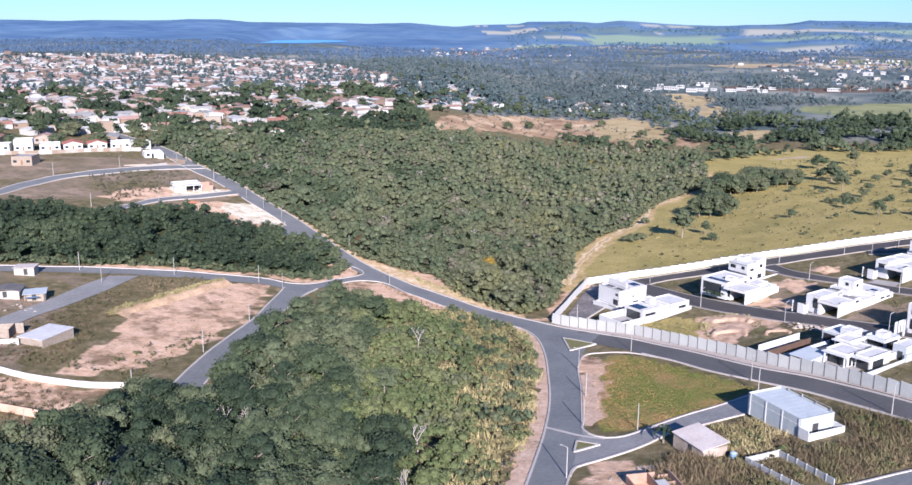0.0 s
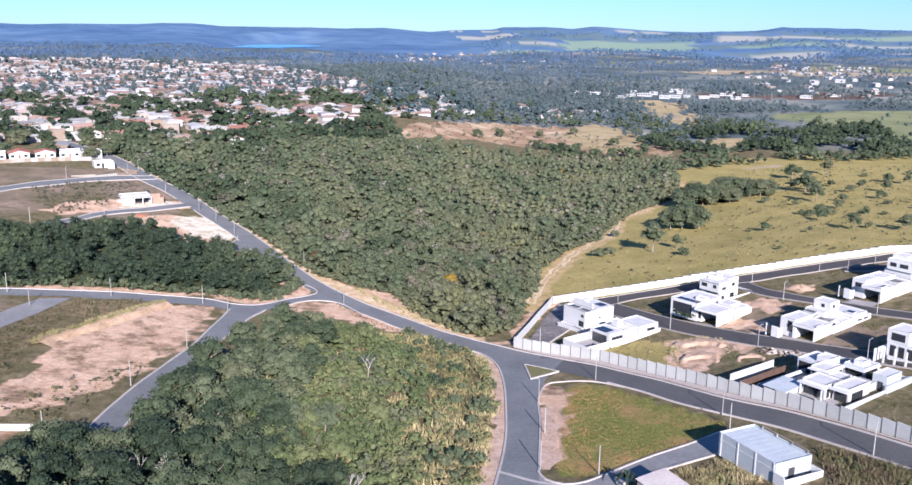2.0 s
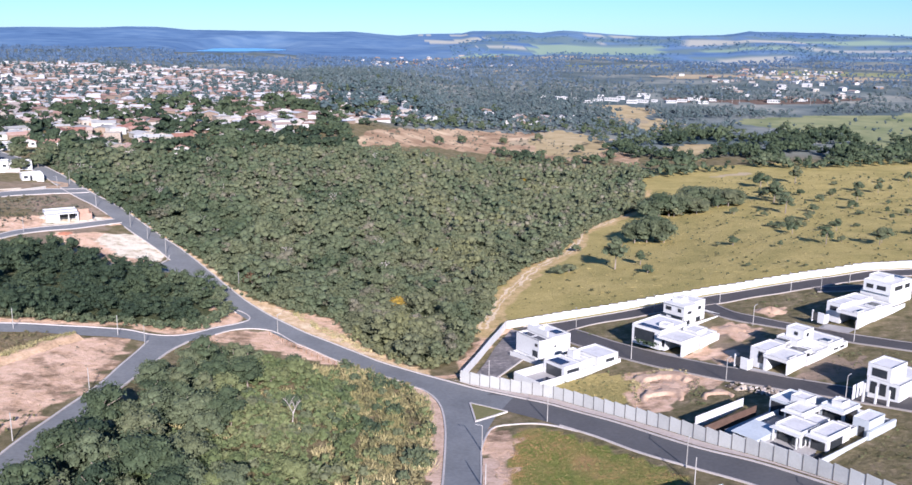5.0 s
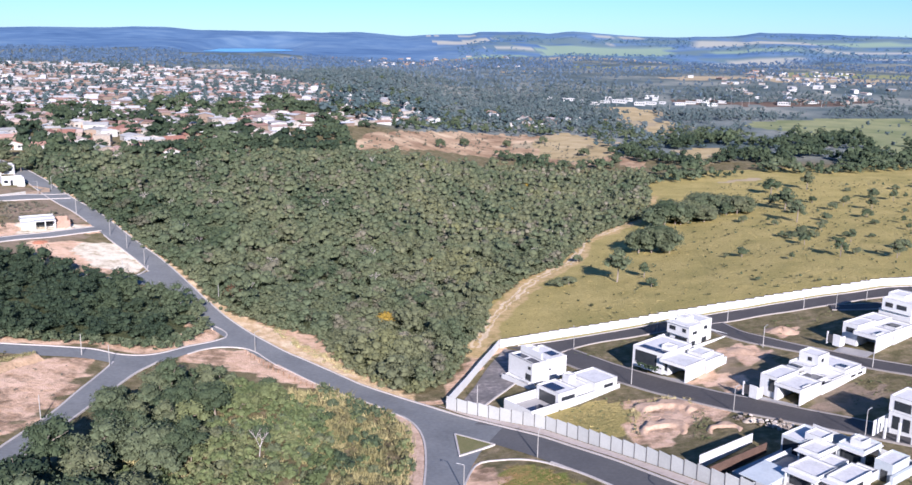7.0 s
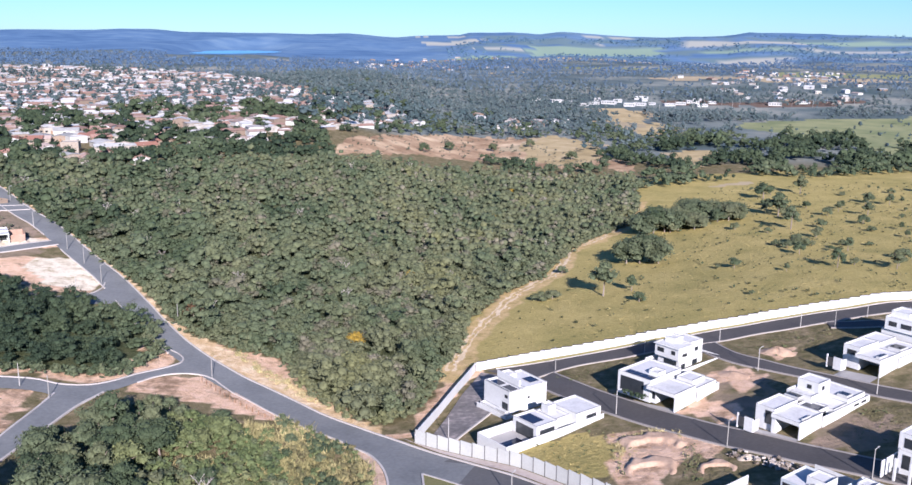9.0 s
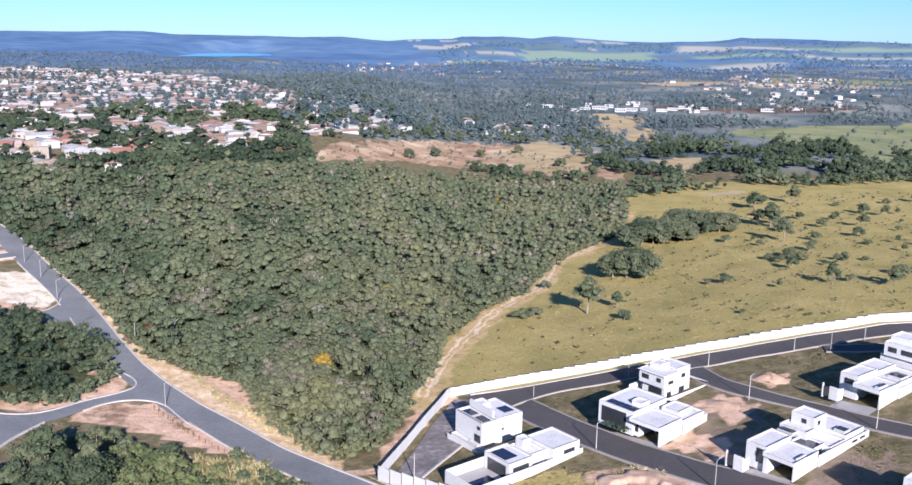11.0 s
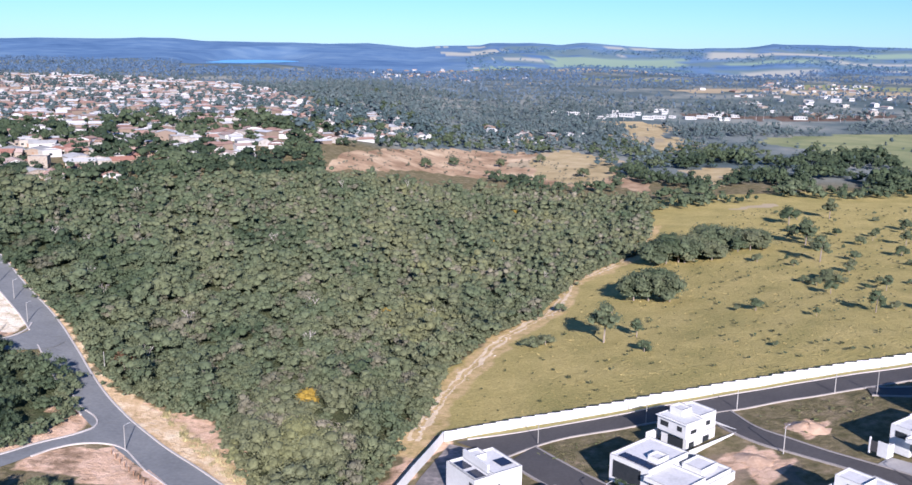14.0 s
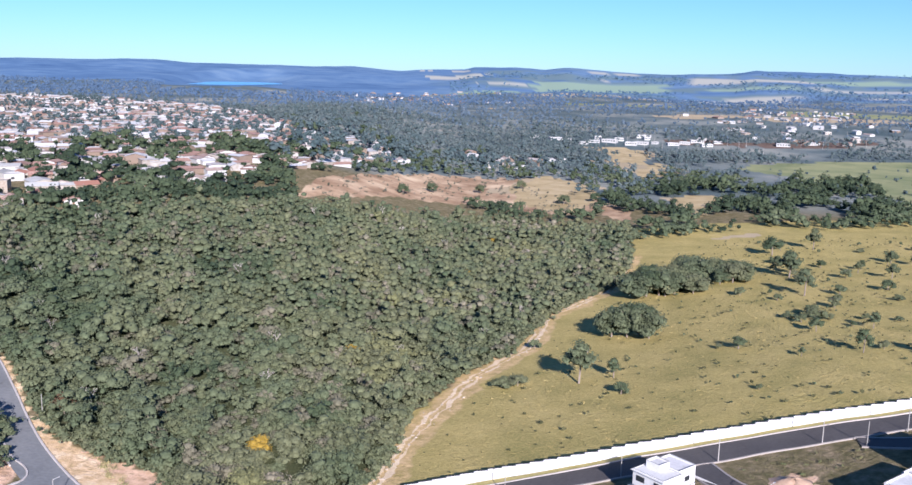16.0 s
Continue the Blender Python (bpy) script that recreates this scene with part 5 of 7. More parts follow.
grove = [(132, 468), (140, 486), (152, 498), (168, 504), (184, 494), (187, 482), (170, 480), (156, 466), (143, 462)]
for x, y in scatter(grove, 6.6, 64):
    tree(x, y, random.choice((6, 6, 7, 4)), random.uniform(1.2, 1.9), "dark leafy tree in the pasture grove", group="pasture trees")
for x, y, k, s in [(11.6, 322, 0, 1.0), (27.8, 396, 0, 0.9), (70, 520, 0, 0.9), (88, 600, 0, 0.9)]:
    tree(x, y, k, s * 0.95, "yellow-flowering tree above the forest canopy", YELLOW_CROWN, group="flowering trees")
tree(-36, 336, 1, 1.0, "russet dry-leaved tree at the forest's edge", with_leaf(1, leaf_material("russet_leaves", (0.09, 0.055, 0.03), (0.14, 0.08, 0.045), (0.2, 0.12, 0.07))))

# bushes at the feet of the woods
for line, wide, label in (([(-170, 250), (-133, 260.5), (-111, 268.5), (-88, 277.5), (-62, 284.5), (-47, 286.5), (-41, 297), (-40, 307), (-46, 324)], 2.0, "low leafy bushes below the tree belt"), ([(29.5, 283), (26, 271), (21, 266.5), (14.5, 271.5), (10, 276.5), (3, 288), (-2, 300), (-7, 311), (-14, 313.5), (-28, 321.5), (-34, 325), (-42, 336), (-53, 355.5), (-68, 374), (-89, 401), (-111, 429), (-150, 478)], 2.2, "leafy bushes along the forest's road side"), ([(30, 283), (34, 300), (41.5, 326), (46, 352), (59, 380), (76, 405), (95, 448), (113, 476), (136, 500)], 2.0, "leafy bushes along the forest's pasture side")):
    n = int(length(line) / 1.5)
    base = resample(line, n)
    rows = np.vstack([base + np.random.RandomState(k).normal(0, wide * 0.4, base.shape) for k in (1, 2, 3)])
    planted("undergrowth", rows, LEAF, label, (1.0, 2.5), 101, SHRUBS, "bushes", tints=(0.1, 0.8))

# ---- distant trees ----
TOWN = [(-126, 535), (-95, 592), (-55, 622), (-42, 680), (0, 748), (40, 872), (20, 965), (-60, 955), (-150, 1300), (-262, 1475), (-374, 1545), (-485, 1595), (-590, 1605), (-690, 1590), (-800, 1530), (-1000, 1300), (-560, 700), (-330, 540), (-240, 510), (-180, 520)]
FARC = [coarse(90 + k, 12, 4.1, 6.5 + k, 1.7, 2) for k in range(4)]
FARB = [coarse(96 + k, 8, 8.0, 10 + 2 * k, 5.0) for k in range(3)]


def wooded(x, y, keep_out):
    ok = np.ones(len(x), bool)
    for poly in keep_out:
        ok &= ~inside(poly, x, y)
    return ok


near_ring = [(-340, 560), (-130, 524), (-90, 548), (-44, 575), (-15, 605), (38, 655), (100, 680), (172, 645), (166, 590), (230, 606), (420, 645), (700, 640), (900, 700), (1000, 1350), (-1000, 1350), (-700, 820)]
near_ring = [(x * (1 + 0.14 * (y > 1300)), y * (1 + 0.14 * (y > 1300))) for x, y in near_ring]
spots = scatter(near_ring, 8.5, 65)
open_land = [TOWN, SAND, *STRAW_FIELDS, *FAR_GREEN, *FAR_TAN, far_field(-1.5, 1.6, 2050, 2250), far_field(0.6, 3.4, 2330, 2520)]
ok = wooded(spots[:, 0], spots[:, 1], open_land)
density = waves(spots[:, 0], spots[:, 1], 260, 41) + 0.6 * waves(spots[:, 0], spots[:, 1], 60, 42)
bear = np.degrees(np.arctan2(spots[:, 0], spots[:, 1]))
valley = (spots[:, 0] > 130) & (spots[:, 1] < 780 + 60 * waves(spots[:, 0], spots[:, 1], 120, 48)) & (spots[:, 1] > 590 + 0.12 * spots[:, 0])
middle_wood = (bear < 13) & (spots[:, 1] > 760)
stream = inside([(146, 622), (160, 700), (168, 728), (250, 820), (339, 870), (400, 860), (430, 760), (385, 690), (338, 640), (281, 650), (240, 690), (190, 632)], spots[:, 0], spots[:, 1])
ok &= (density > np.where(bear > 13, 0.0, 0.3)) | valley & (density > -0.25) | middle_wood & (density > -1.0)
ok &= ~stream
edge_d = np.hypot(spots[:, 0], spots[:, 1]) + np.random.RandomState(64).normal(0, 110, len(spots))
ok &= edge_d < 1420
bunch = waves(spots[:, 0], spots[:, 1], 75, 49) + 0.5 * waves(spots[:, 0], spots[:, 1], 28, 50)
planted("forest", spots[stream & (bunch > 0.12) & wooded(spots[:, 0], spots[:, 1], STRAW_FIELDS)], LEAF, "tall dark trees along the stream in the valley", (1.0, 2.0), 59, [coarse(110 + k, 90, 3.8, 6.5, 1.0, 6) for k in range(3)], tints=(-0.1, 0.3))
FINE = [coarse(120 + k, 60, 3.8, 6.8, 1.0, 5) for k in range(4)]
hither = edge_d < 900
planted("forest", spots[ok & hither], LEAF, "woodland on the valley's far side", (0.8, 1.6), 67, FINE, tints=(-0.05, 0.4))
planted("forest", spots[ok & ~hither], LEAF_FAR_HAZE, "bands of dark haze-tinted woodland beyond the valley", (0.8, 1.4), 66, FARC)
ring2 = far_field(-33, 33, 1330, 2950)
ring2 = [ring2[0], *[(1370 * math.sin(radians(b)), 1370 * math.cos(radians(b))) for b in range(-25, 30, 8)], ring2[1], ring2[2], ring2[3]]
spots = scatter(ring2, 16.5, 67)
ok = wooded(spots[:, 0], spots[:, 1], open_land)
density = waves(spots[:, 0], spots[:, 1], 420, 43) + 0.5 * waves(spots[:, 0], spots[:, 1], 110, 44)
bear = np.degrees(np.arctan2(spots[:, 0], spots[:, 1]))
ok &= density > np.where(bear < 10, -0.9, -0.2)
ok &= np.hypot(spots[:, 0], spots[:, 1]) + np.random.RandomState(63).normal(0, 110, len(spots)) > 1380
ok &= ~((bear > -13) & (bear < -6) & (np.hypot(spots[:, 0], spots[:, 1]) > 2080))
# farther trees take the leaf colour with more haze in it
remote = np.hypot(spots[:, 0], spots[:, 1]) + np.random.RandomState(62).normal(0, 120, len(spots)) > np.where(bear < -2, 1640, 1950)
planted("forest", spots[ok & ~remote], LEAF_PLAIN_HAZE, "hazy woodland on the plain", (0.9, 1.5), 68, FARC[:2])
planted("forest", spots[ok & remote], LEAF_HAZY, "haze-tinted woodland at the foot of the hills", (0.9, 1.5), 69, FARC[2:])
ring3 = far_field(-33, 33, 2600, 4420)
spots = scatter(ring3, 34, 69)
ok = wooded(spots[:, 0], spots[:, 1], [*open_land, far_field(-13, -5.5, 3150, 3700)])
density = waves(spots[:, 0], spots[:, 1], 600, 45) + 0.6 * waves(spots[:, 0], spots[:, 1], 200, 46)
bear = np.degrees(np.arctan2(spots[:, 0], spots[:, 1]))
ok &= (density > 0.05) & (bear > 3)
planted("forest", spots[ok], LEAF_HILL_HAZE, "haze-tinted woods on the far hills", (0.6, 1.1), 70, FARB)
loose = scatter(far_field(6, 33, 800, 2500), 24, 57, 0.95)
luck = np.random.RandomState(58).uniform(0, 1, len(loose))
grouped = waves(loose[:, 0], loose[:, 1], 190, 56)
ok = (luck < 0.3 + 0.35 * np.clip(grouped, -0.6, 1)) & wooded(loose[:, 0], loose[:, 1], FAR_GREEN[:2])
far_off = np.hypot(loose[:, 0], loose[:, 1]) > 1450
planted("plain_trees", loose[ok & ~far_off], LEAF_FAR_HAZE, "single trees and hedges dotted over the plain", (0.5, 1.3), 57, FARC, tints=(0, 0.5))
planted("plain_trees", loose[ok & far_off], LEAF_PLAIN_HAZE, "single hazy trees dotted over the far plain", (0.6, 1.4), 58, FARC[:2], tints=(0, 0.5))
town_trees = scatter(TOWN, 10.5, 71)
density = waves(town_trees[:, 0], town_trees[:, 1], 78, 47) + 0.4 * waves(town_trees[:, 0], town_trees[:, 1], 180, 48)
nearer = town_trees[:, 1] < 820
keep = (density > np.where(nearer, 0.25, 0.2)) | (np.random.RandomState(72).uniform(0, 1, len(density)) < 0.09)
planted("town_trees", town_trees[keep & nearer], LEAF, "dark garden trees between the town's houses", (0.8, 2.2), 73, [coarse(74 + k, 80, 3.8, 6.5, 1.0, 6) for k in range(3)], tints=(-0.1, 0.25))
planted("town_trees", town_trees[keep & ~nearer], LEAF_FAR_HAZE, "dark garden trees between the town's far houses", (0.9, 1.6), 75, FARC[:2], tints=(0, 0.4))

front_belt = [(-172, 512), (-126, 530), (-92, 552), (-44, 575), (-15, 602), (-16, 640), (-30, 670), (-44, 655), (-58, 612), (-98, 588), (-130, 552), (-170, 535)]
belt_spots = scatter(front_belt, 7.5, 53)
belt_ok = waves(belt_spots[:, 0], belt_spots[:, 1], 45, 54) > -0.55
planted("town_trees", belt_spots[belt_ok], LEAF, "big dark trees along the town's front", (0.9, 1.7), 55, [coarse(114 + k, 80, 3.8, 6.5, 1.0, 6) for k in range(3)], tints=(-0.1, 0.3))
east_belt = [(-40, 690), (-5, 760), (40, 885), (130, 960), (150, 1010), (40, 1000), (-60, 940), (-60, 800)]
belt_spots = scatter(east_belt, 9, 51)
belt_ok = waves(belt_spots[:, 0], belt_spots[:, 1], 50, 52) > -0.1
planted("town_trees", belt_spots[belt_ok], LEAF_FAR_HAZE, "dark trees where the town thins out", (1.0, 1.8), 52, FARC, tints=(0, 0.4))
sand_bush = scatter(SAND, 7.5, 76)
planted("scrub", sand_bush[np.random.RandomState(77).uniform(0, 1, len(sand_bush)) < 0.55], LEAF_GREY, "brown bushes on the bare sandy slope", (0.6, 2.2), 78, SHRUBS, "bushes")
for x, y in [(130, 824), (150, 742), (60, 760), (40, 720), (96, 790)]:
    tree(x, y, 4, 1.4, "lone dark tree on the bare slope", group="pasture trees")

dirt_bush = scatter(DIRT_LOT, 6.5, 79, 0.9)
planted("scrub", dirt_bush[waves(dirt_bush[:, 0], dirt_bush[:, 1], 25, 80) > 0.05], LEAF_GREY, "brown weeds on the bare building plot", (0.2, 0.6), 81, SHRUBS, "weeds")


# ---- bare trees ----
def bare_tree(seed, tall):
    r = random.Random(seed)
    bm = bmesh.new()

    def limb(a, way, size, thick, level):
        b = a + way * size
        m = Matrix.Translation((a + b) / 2) @ way.to_track_quat("Z", "Y").to_matrix().to_4x4()
        bmesh.ops.create_cone(bm, cap_ends=False, segments=4, radius1=thick, radius2=thick * 0.6, depth=size, matrix=m)
        if level:
            for _ in range(3):
                turn = Vector((r.uniform(-1, 1), r.uniform(-1, 1), r.uniform(0.1, 0.9))).normalized()
                limb(b, (way * 0.7 + turn).normalized(), size * r.uniform(0.55, 0.8), thick * 0.6, level - 1)

    limb(Vector((0, 0, -0.4)), Vector((r.uniform(-0.1, 0.1), r.uniform(-0.1, 0.1), 1)).normalized(), tall * 0.38, 0.16, 3)
    return bm


PALE_BARK = material("pale_bark", [(0.3, 0.27, 0.24), (0.46, 0.43, 0.4)], 0.8, 5.0, 0.95)
BARE_TREES = [done(bare_tree(k, 6.5), "skeleton", PALE_BARK) for k in range(3)]
rb = np.random.RandomState(83)
for poly, count in ((THICKET, 6), (FOREST, 40)):
    spots = scatter(poly, 9, 84)
    for x, y in spots[rb.permutation(len(spots))[:count]]:
        ob = thing("dead_tree", "leafless pale-branched tree among green crowns", "tree", (x, y, high(x, y)), rb.uniform(0, 360), "leafless trees")
        part("skeleton", BARE_TREES[rb.randint(3)], ob).scale = (0.95, 0.95, rb.uniform(0.95, 1.2))
# a fan palm by the small shed
palm = thing("palm", "dark green fan palm beside the shed", "palm", (38.6, 156.2, high(38.6, 156.2)))
bm = bmesh.new()
bmesh.ops.create_cone(bm, cap_ends=True, segments=8, radius1=0.22, radius2=0.16, depth=2.4, matrix=Matrix.Translation((0, 0, 1.0)))
part("trunk", done(bm, "trunk", BARK), palm)
for k in range(14):
    a, lift = k * 0.45 * 2, 0.5 + 0.4 * (k % 3)
    d, s = Vector((math.cos(a), math.sin(a), 0)), Vector((-math.sin(a), math.cos(a), 0)) * 0.28
    top = Vector((0, 0, 2.1))
    pts = [top, top + d * 0.9 + Vector((0, 0, lift)) + s, top + d * 0.9 + Vector((0, 0, lift)) - s, top + d * 2.1 + Vector((0, 0, lift * 0.4)) + s * 0.7, top + d * 2.1 + Vector((0, 0, lift * 0.4)) - s * 0.7, top + d * 2.8 + Vector((0, 0, -0.3))]
    part("frond", mesh_of("frond", pts, [(0, 2, 1), (1, 2, 4, 3), (3, 4, 5)], [LEAF]), palm)
# ---- buildings ----
def heap(x, y, radius, tall, label, m, seed):
    r = np.random.RandomState(seed)
    rings, seg, v, f = 7, 22, [], []
    for i in range(rings + 1):
        for k in range(seg):
            a, q = k * 6.283 / seg, radius * (1 - i / rings) * (1 + 0.22 * math.sin(2 * k * 6.283 / seg + seed) + 0.1 * r.normal())
            px, py = x + q * math.cos(a), y + q * math.sin(a)
            v.append((px, py, high(px, py) - 0.3 + (tall + 0.3) * smooth(0, 1, i / rings) * (1 + 0.1 * r.normal())))
    for i in range(rings):
        for k in range(seg):
            f.append((i * seg + k, i * seg + (k + 1) % seg, (i + 1) * seg + (k + 1) % seg, (i + 1) * seg + k))
    tagged(new("earth_mound", mesh_of("earth_mound", v, f, [m], smooth_faces=True)), label, "earth mound")


def shell(x0, y0, x1, y1, z0, z1, rim=0.2, sunk=0.45):
    """Outer walls with a sunken roof inside a parapet."""
    bm = box(x0, y0, z0, x1, y1, z1)
    top = max(bm.faces, key=lambda f: f.calc_center_median().z)
    bmesh.ops.inset_region(bm, faces=[top], thickness=rim)
    bmesh.ops.translate(bm, verts=top.verts, vec=(0, 0, -sunk))
    return bm


FLASHING = material("flashing", [(0.2, 0.205, 0.21), (0.32, 0.325, 0.33)], 0.4, 3.0, 0.6)
ROOF_WHITE = material("white_roof", [(0.44, 0.45, 0.45), (0.57, 0.575, 0.575), (0.66, 0.665, 0.665)], 0.35, 2.0, 0.8)


def storey(ob, x0, y0, x1, y1, z0, z1, wall=None, roof=None, label=""):
    """A flat-roofed volume: walls with a parapet, and the roof in it."""
    part("wall", done(shell(x0, y0, x1, y1, z0, z1), "wall", wall or WHITE), ob, label)
    block("roof", (x0 + 0.22, y0 + 0.22, z1 - 0.44, x1 - 0.22, y1 - 0.22, z1 - 0.36), roof or ROOF_WHITE, ob, "pale flat roof", 0)
    if wall is None and roof is None:
        bm = shell(x0 - 0.03, y0 - 0.03, x1 + 0.03, y1 + 0.03, z1 + 0.004, z1 + 0.06, 0.22, 0.056)
        wide = 0.4 * (x1 - x0) * (y1 - y0)
        bmesh.ops.delete(bm, geom=[f for f in bm.faces if abs(f.normal.z) > 0.9 and f.calc_area() > wide], context="FACES")
        part("coping", done(bm, "coping", FLASHING), ob, "grey metal parapet flashing")


def window(ob, face, at, a0, a1, z0, z1, name="window", pane_m=None):
    """A framed pane in the wall face x = at or y = at."""
    def put(a, b, c, d, o, t):
        return (at + o - t, a, c, at + o, b, d) if face == "x" else (a, at + o - t, c, b, at + o, d)
    frame_ob = block(name, put(a0, a1, z0, z1, -0.01, 0.05), DARK_METAL, ob, "", 0)
    block("pane", put(a0 + 0.1, a1 - 0.1, z0 + 0.1, z1 - 0.1, -0.05, 0.03), pane_m or GLASS, frame_ob, "dark window glass", 0)


def panels(ob, x0, y0, x1, y1, z):
    p = block("solar_panel", (x0, y0, z, x1, y1, z + 0.08), SOLAR, ob, "dark blue solar panels", 0)
    return p


def fence_wall(ob, x0, y0, x1, y1, z1, m=None, thick=0.18):
    """A garden wall on the line from x0, y0 to x1, y1, along one axis."""
    t = thick / 2
    block("garden_wall", (min(x0, x1) - t, min(y0, y1) - t, -3.2, max(x0, x1) + t, max(y0, y1) + t, z1), m or WHITE, ob, "", 0.02)


def gate_screen(ob, x, y):
    """An angled entrance wall with a dark gate and a slim post."""
    block("garden_wall", (x, y, -1, x + 0.2, y + 2.0, 1.9), WHITE, ob, "", 0.02)
    block("garden_wall", (x + 0.2, y, -1, x + 2.2, y + 0.2, 1.5), WHITE, ob, "", 0.02)
    block("gate", (x + 0.05, y + 2.0, -0.5, x + 0.12, y + 3.4, 1.6), DARK_METAL, ob, "dark metal gate", 0)
    block("post", (x - 0.05, y + 3.4, -1, x + 0.25, y + 3.7, 2.2), WHITE, ob, "", 0.02)


def villa(name, x, y, yaw, label, lift=0.0, dz=None):
    z = max(high(x, y), *[high(x + 8 * math.cos(radians(yaw + a)), y + 8 * math.sin(radians(yaw + a))) for a in (0, 90, 45)]) if dz is None else dz
    return thing(name, label, "house", (x, y, z + lift), yaw, "white estate houses")


def apron(ob, x0, y0, x1, y1, lift=0.1):
    """Paving that follows the ground in front of a house."""
    m, v = ob.matrix_world, []
    inv = m.inverted()
    for i in range(7):
        for k in range(7):
            p = m @ Vector((x0 + (x1 - x0) * i / 6, y0 + (y1 - y0) * k / 6, 0))
            v.append(tuple(inv @ Vector((p.x, p.y, high(p.x, p.y) + lift))))
    f = [(i * 7 + k, i * 7 + k + 7, i * 7 + k + 8, i * 7 + k + 1) for i in range(6) for k in range(6)]
    part("driveway", mesh_of("driveway", v, f, [PAVE_PALE]), ob, "pale paved driveway")


PAVE_PALE = material("driveway", [(0.3, 0.29, 0.28), (0.42, 0.41, 0.4)], 0.3, 3.0, 0.9)

# corner house, two storeys
h = villa("house", 49.8, 267.0, 32, "white cubic two-storey house with flat roofs", -0.6)
storey(h, 0, 0, 4.0, 9.5, -2, 5.7)
storey(h, 4.0, -0.5, 10.6, 9.0, -2, 6.2)
block("wall", (3.7, 1.2, 5.2, 4.2, 9.4, 7.3), WHITE, h, "tall white spine wall", 0.02)
storey(h, 4.2, 6.2, 7.0, 9.0, 5.6, 7.0)
storey(h, -1.5, -1.0, 0.0, 9.0, -2, 0.8, label="low white terrace wall")
for y0 in (1.0, 5.4):
    panels(h, 0.6, y0, 3.2, y0 + 3.2, 5.4)
panels(h, 7.4, 1.6, 10.0, 4.6, 5.95)
for x0 in (0.3, 3.5):
    block("rail", (x0, 0.3, 5.7, x0 + 0.08, 9.2, 5.95), GREY_PLASTER, h, "slim roof rail", 0)
window(h, "x", 0, 0.6, 1.7, 3.9, 4.7)
window(h, "x", 0, 0.5, 2.6, 1.0, 2.7, "glazed_door")
block("balcony", (-0.9, 0.3, 0.75, 0.0, 3.4, 0.95), WHITE, h, "thin white balcony slab", 0.02)
window(h, "y", -0.5, 4.9, 5.5, 3.3, 3.8)
window(h, "y", -0.5, 8.6, 10.0, 0.4, 0.9, "slot")
fence_wall(h, -2.4, -2.0, 10.6, -2.0, 0.9)
fence_wall(h, -2.4, -2.0, -2.4, 9.0, 0.9)

# long low house on a walled plot
h = villa("house", 46.4, 242.7, 35.0, "long low white house inside a walled plot", 0.0)
fence_wall(h, 0, 0, 28.4, 0, 2.0)
fence_wall(h, 0, 0, 0, 9, 2.0)
fence_wall(h, 0, 9, 28.4, 9, 2.0)
storey(h, 9.5, 1.2, 15.5, 8.6, -1.5, 3.4)
storey(h, 15.5, 2.6, 20.5, 8.6, -1.5, 2.9)
storey(h, 20.5, 0.5, 28.0, 8.4, -1.5, 3.7)
storey(h, 17.2, 5.8, 19.4, 8.0, 2.6, 4.6)
panels(h, 10.4, 3.4, 13.6, 7.8, 3.1)
window(h, "x", 9.5, 2.2, 7.6, 0.0, 2.6, "glazed_door")
window(h, "y", 1.2, 10.4, 14.6, 0.2, 2.3)
window(h, "y", 0.5, 23.5, 26.6, 0.6, 2.6)
block("patio", (0.4, 0.4, -0.6, 9.3, 8.7, 0.05), PAVE_PALE, h, "pale patio paving", 0)
block("pool", (2.0, 2.4, 0.02, 7.6, 5.2, 0.09), SOLAR, h, "dark covered pool", 0)

# villa with a glazed front and wide garage
h = villa("house", 85.3, 256.7, 39.5, "modern white villa with glazed front and wide garage")
storey(h, 0.6, 7.6, 12.5, 16.6, -1, 4.3)
storey(h, -0.9, 0.2, 7.2, 7.6, 2.75, 3.55, label="overhanging white roof slab")
part("wall", done(box(1.2, 6.4, -1, 7.0, 7.6, 2.8), "wall", WHITE), h)
part("wall", done(box(6.6, 0.3, -1, 7.2, 7.6, 2.8), "wall", GREY_PLASTER), h, "shaded garage back wall")
part("wall", done(box(-0.6, 0.2, -1, 7.2, 0.5, 2.8), "wall", WHITE), h)
storey(h, 7.2, 0.0, 15.2, 7.6, -1, 3.0)
storey(h, 9.0, 2.2, 14.0, 6.4, 2.4, 3.7)
storey(h, 4.6, 8.4, 7.4, 11.0, 3.7, 4.9)
window(h, "x", 0.6, 9.4, 15.8, 0.0, 3.4, "glazed_front")
window(h, "x", 1.2, 6.6, 7.4, 0.0, 2.4, "door")
for k in range(4):
    panels(h, 1.4 + 0.05 * k, 8.0 + 1.9 * k, 3.6, 9.7 + 1.9 * k, 4.02)
fence_wall(h, 7.2, -0.3, 16.0, -0.3, 2.3)
fence_wall(h, 16.0, -0.3, 16.0, 16.6, 2.3)
apron(h, -6.0 + 1.5, 0.0, 1.0, 13.0)
for k in range(9):
    p = crown_arrays(200 + k, 40, 0.7, 1.5, 0.4, 5, 0.1) + (-1.0 - 0.4 * (k % 3), 7.8 + 0.65 * k, 0)
    part("planting", mesh_of("planting", p, np.arange(len(p)).reshape(-1, 3), [LEAF]), h, "green garden plants")

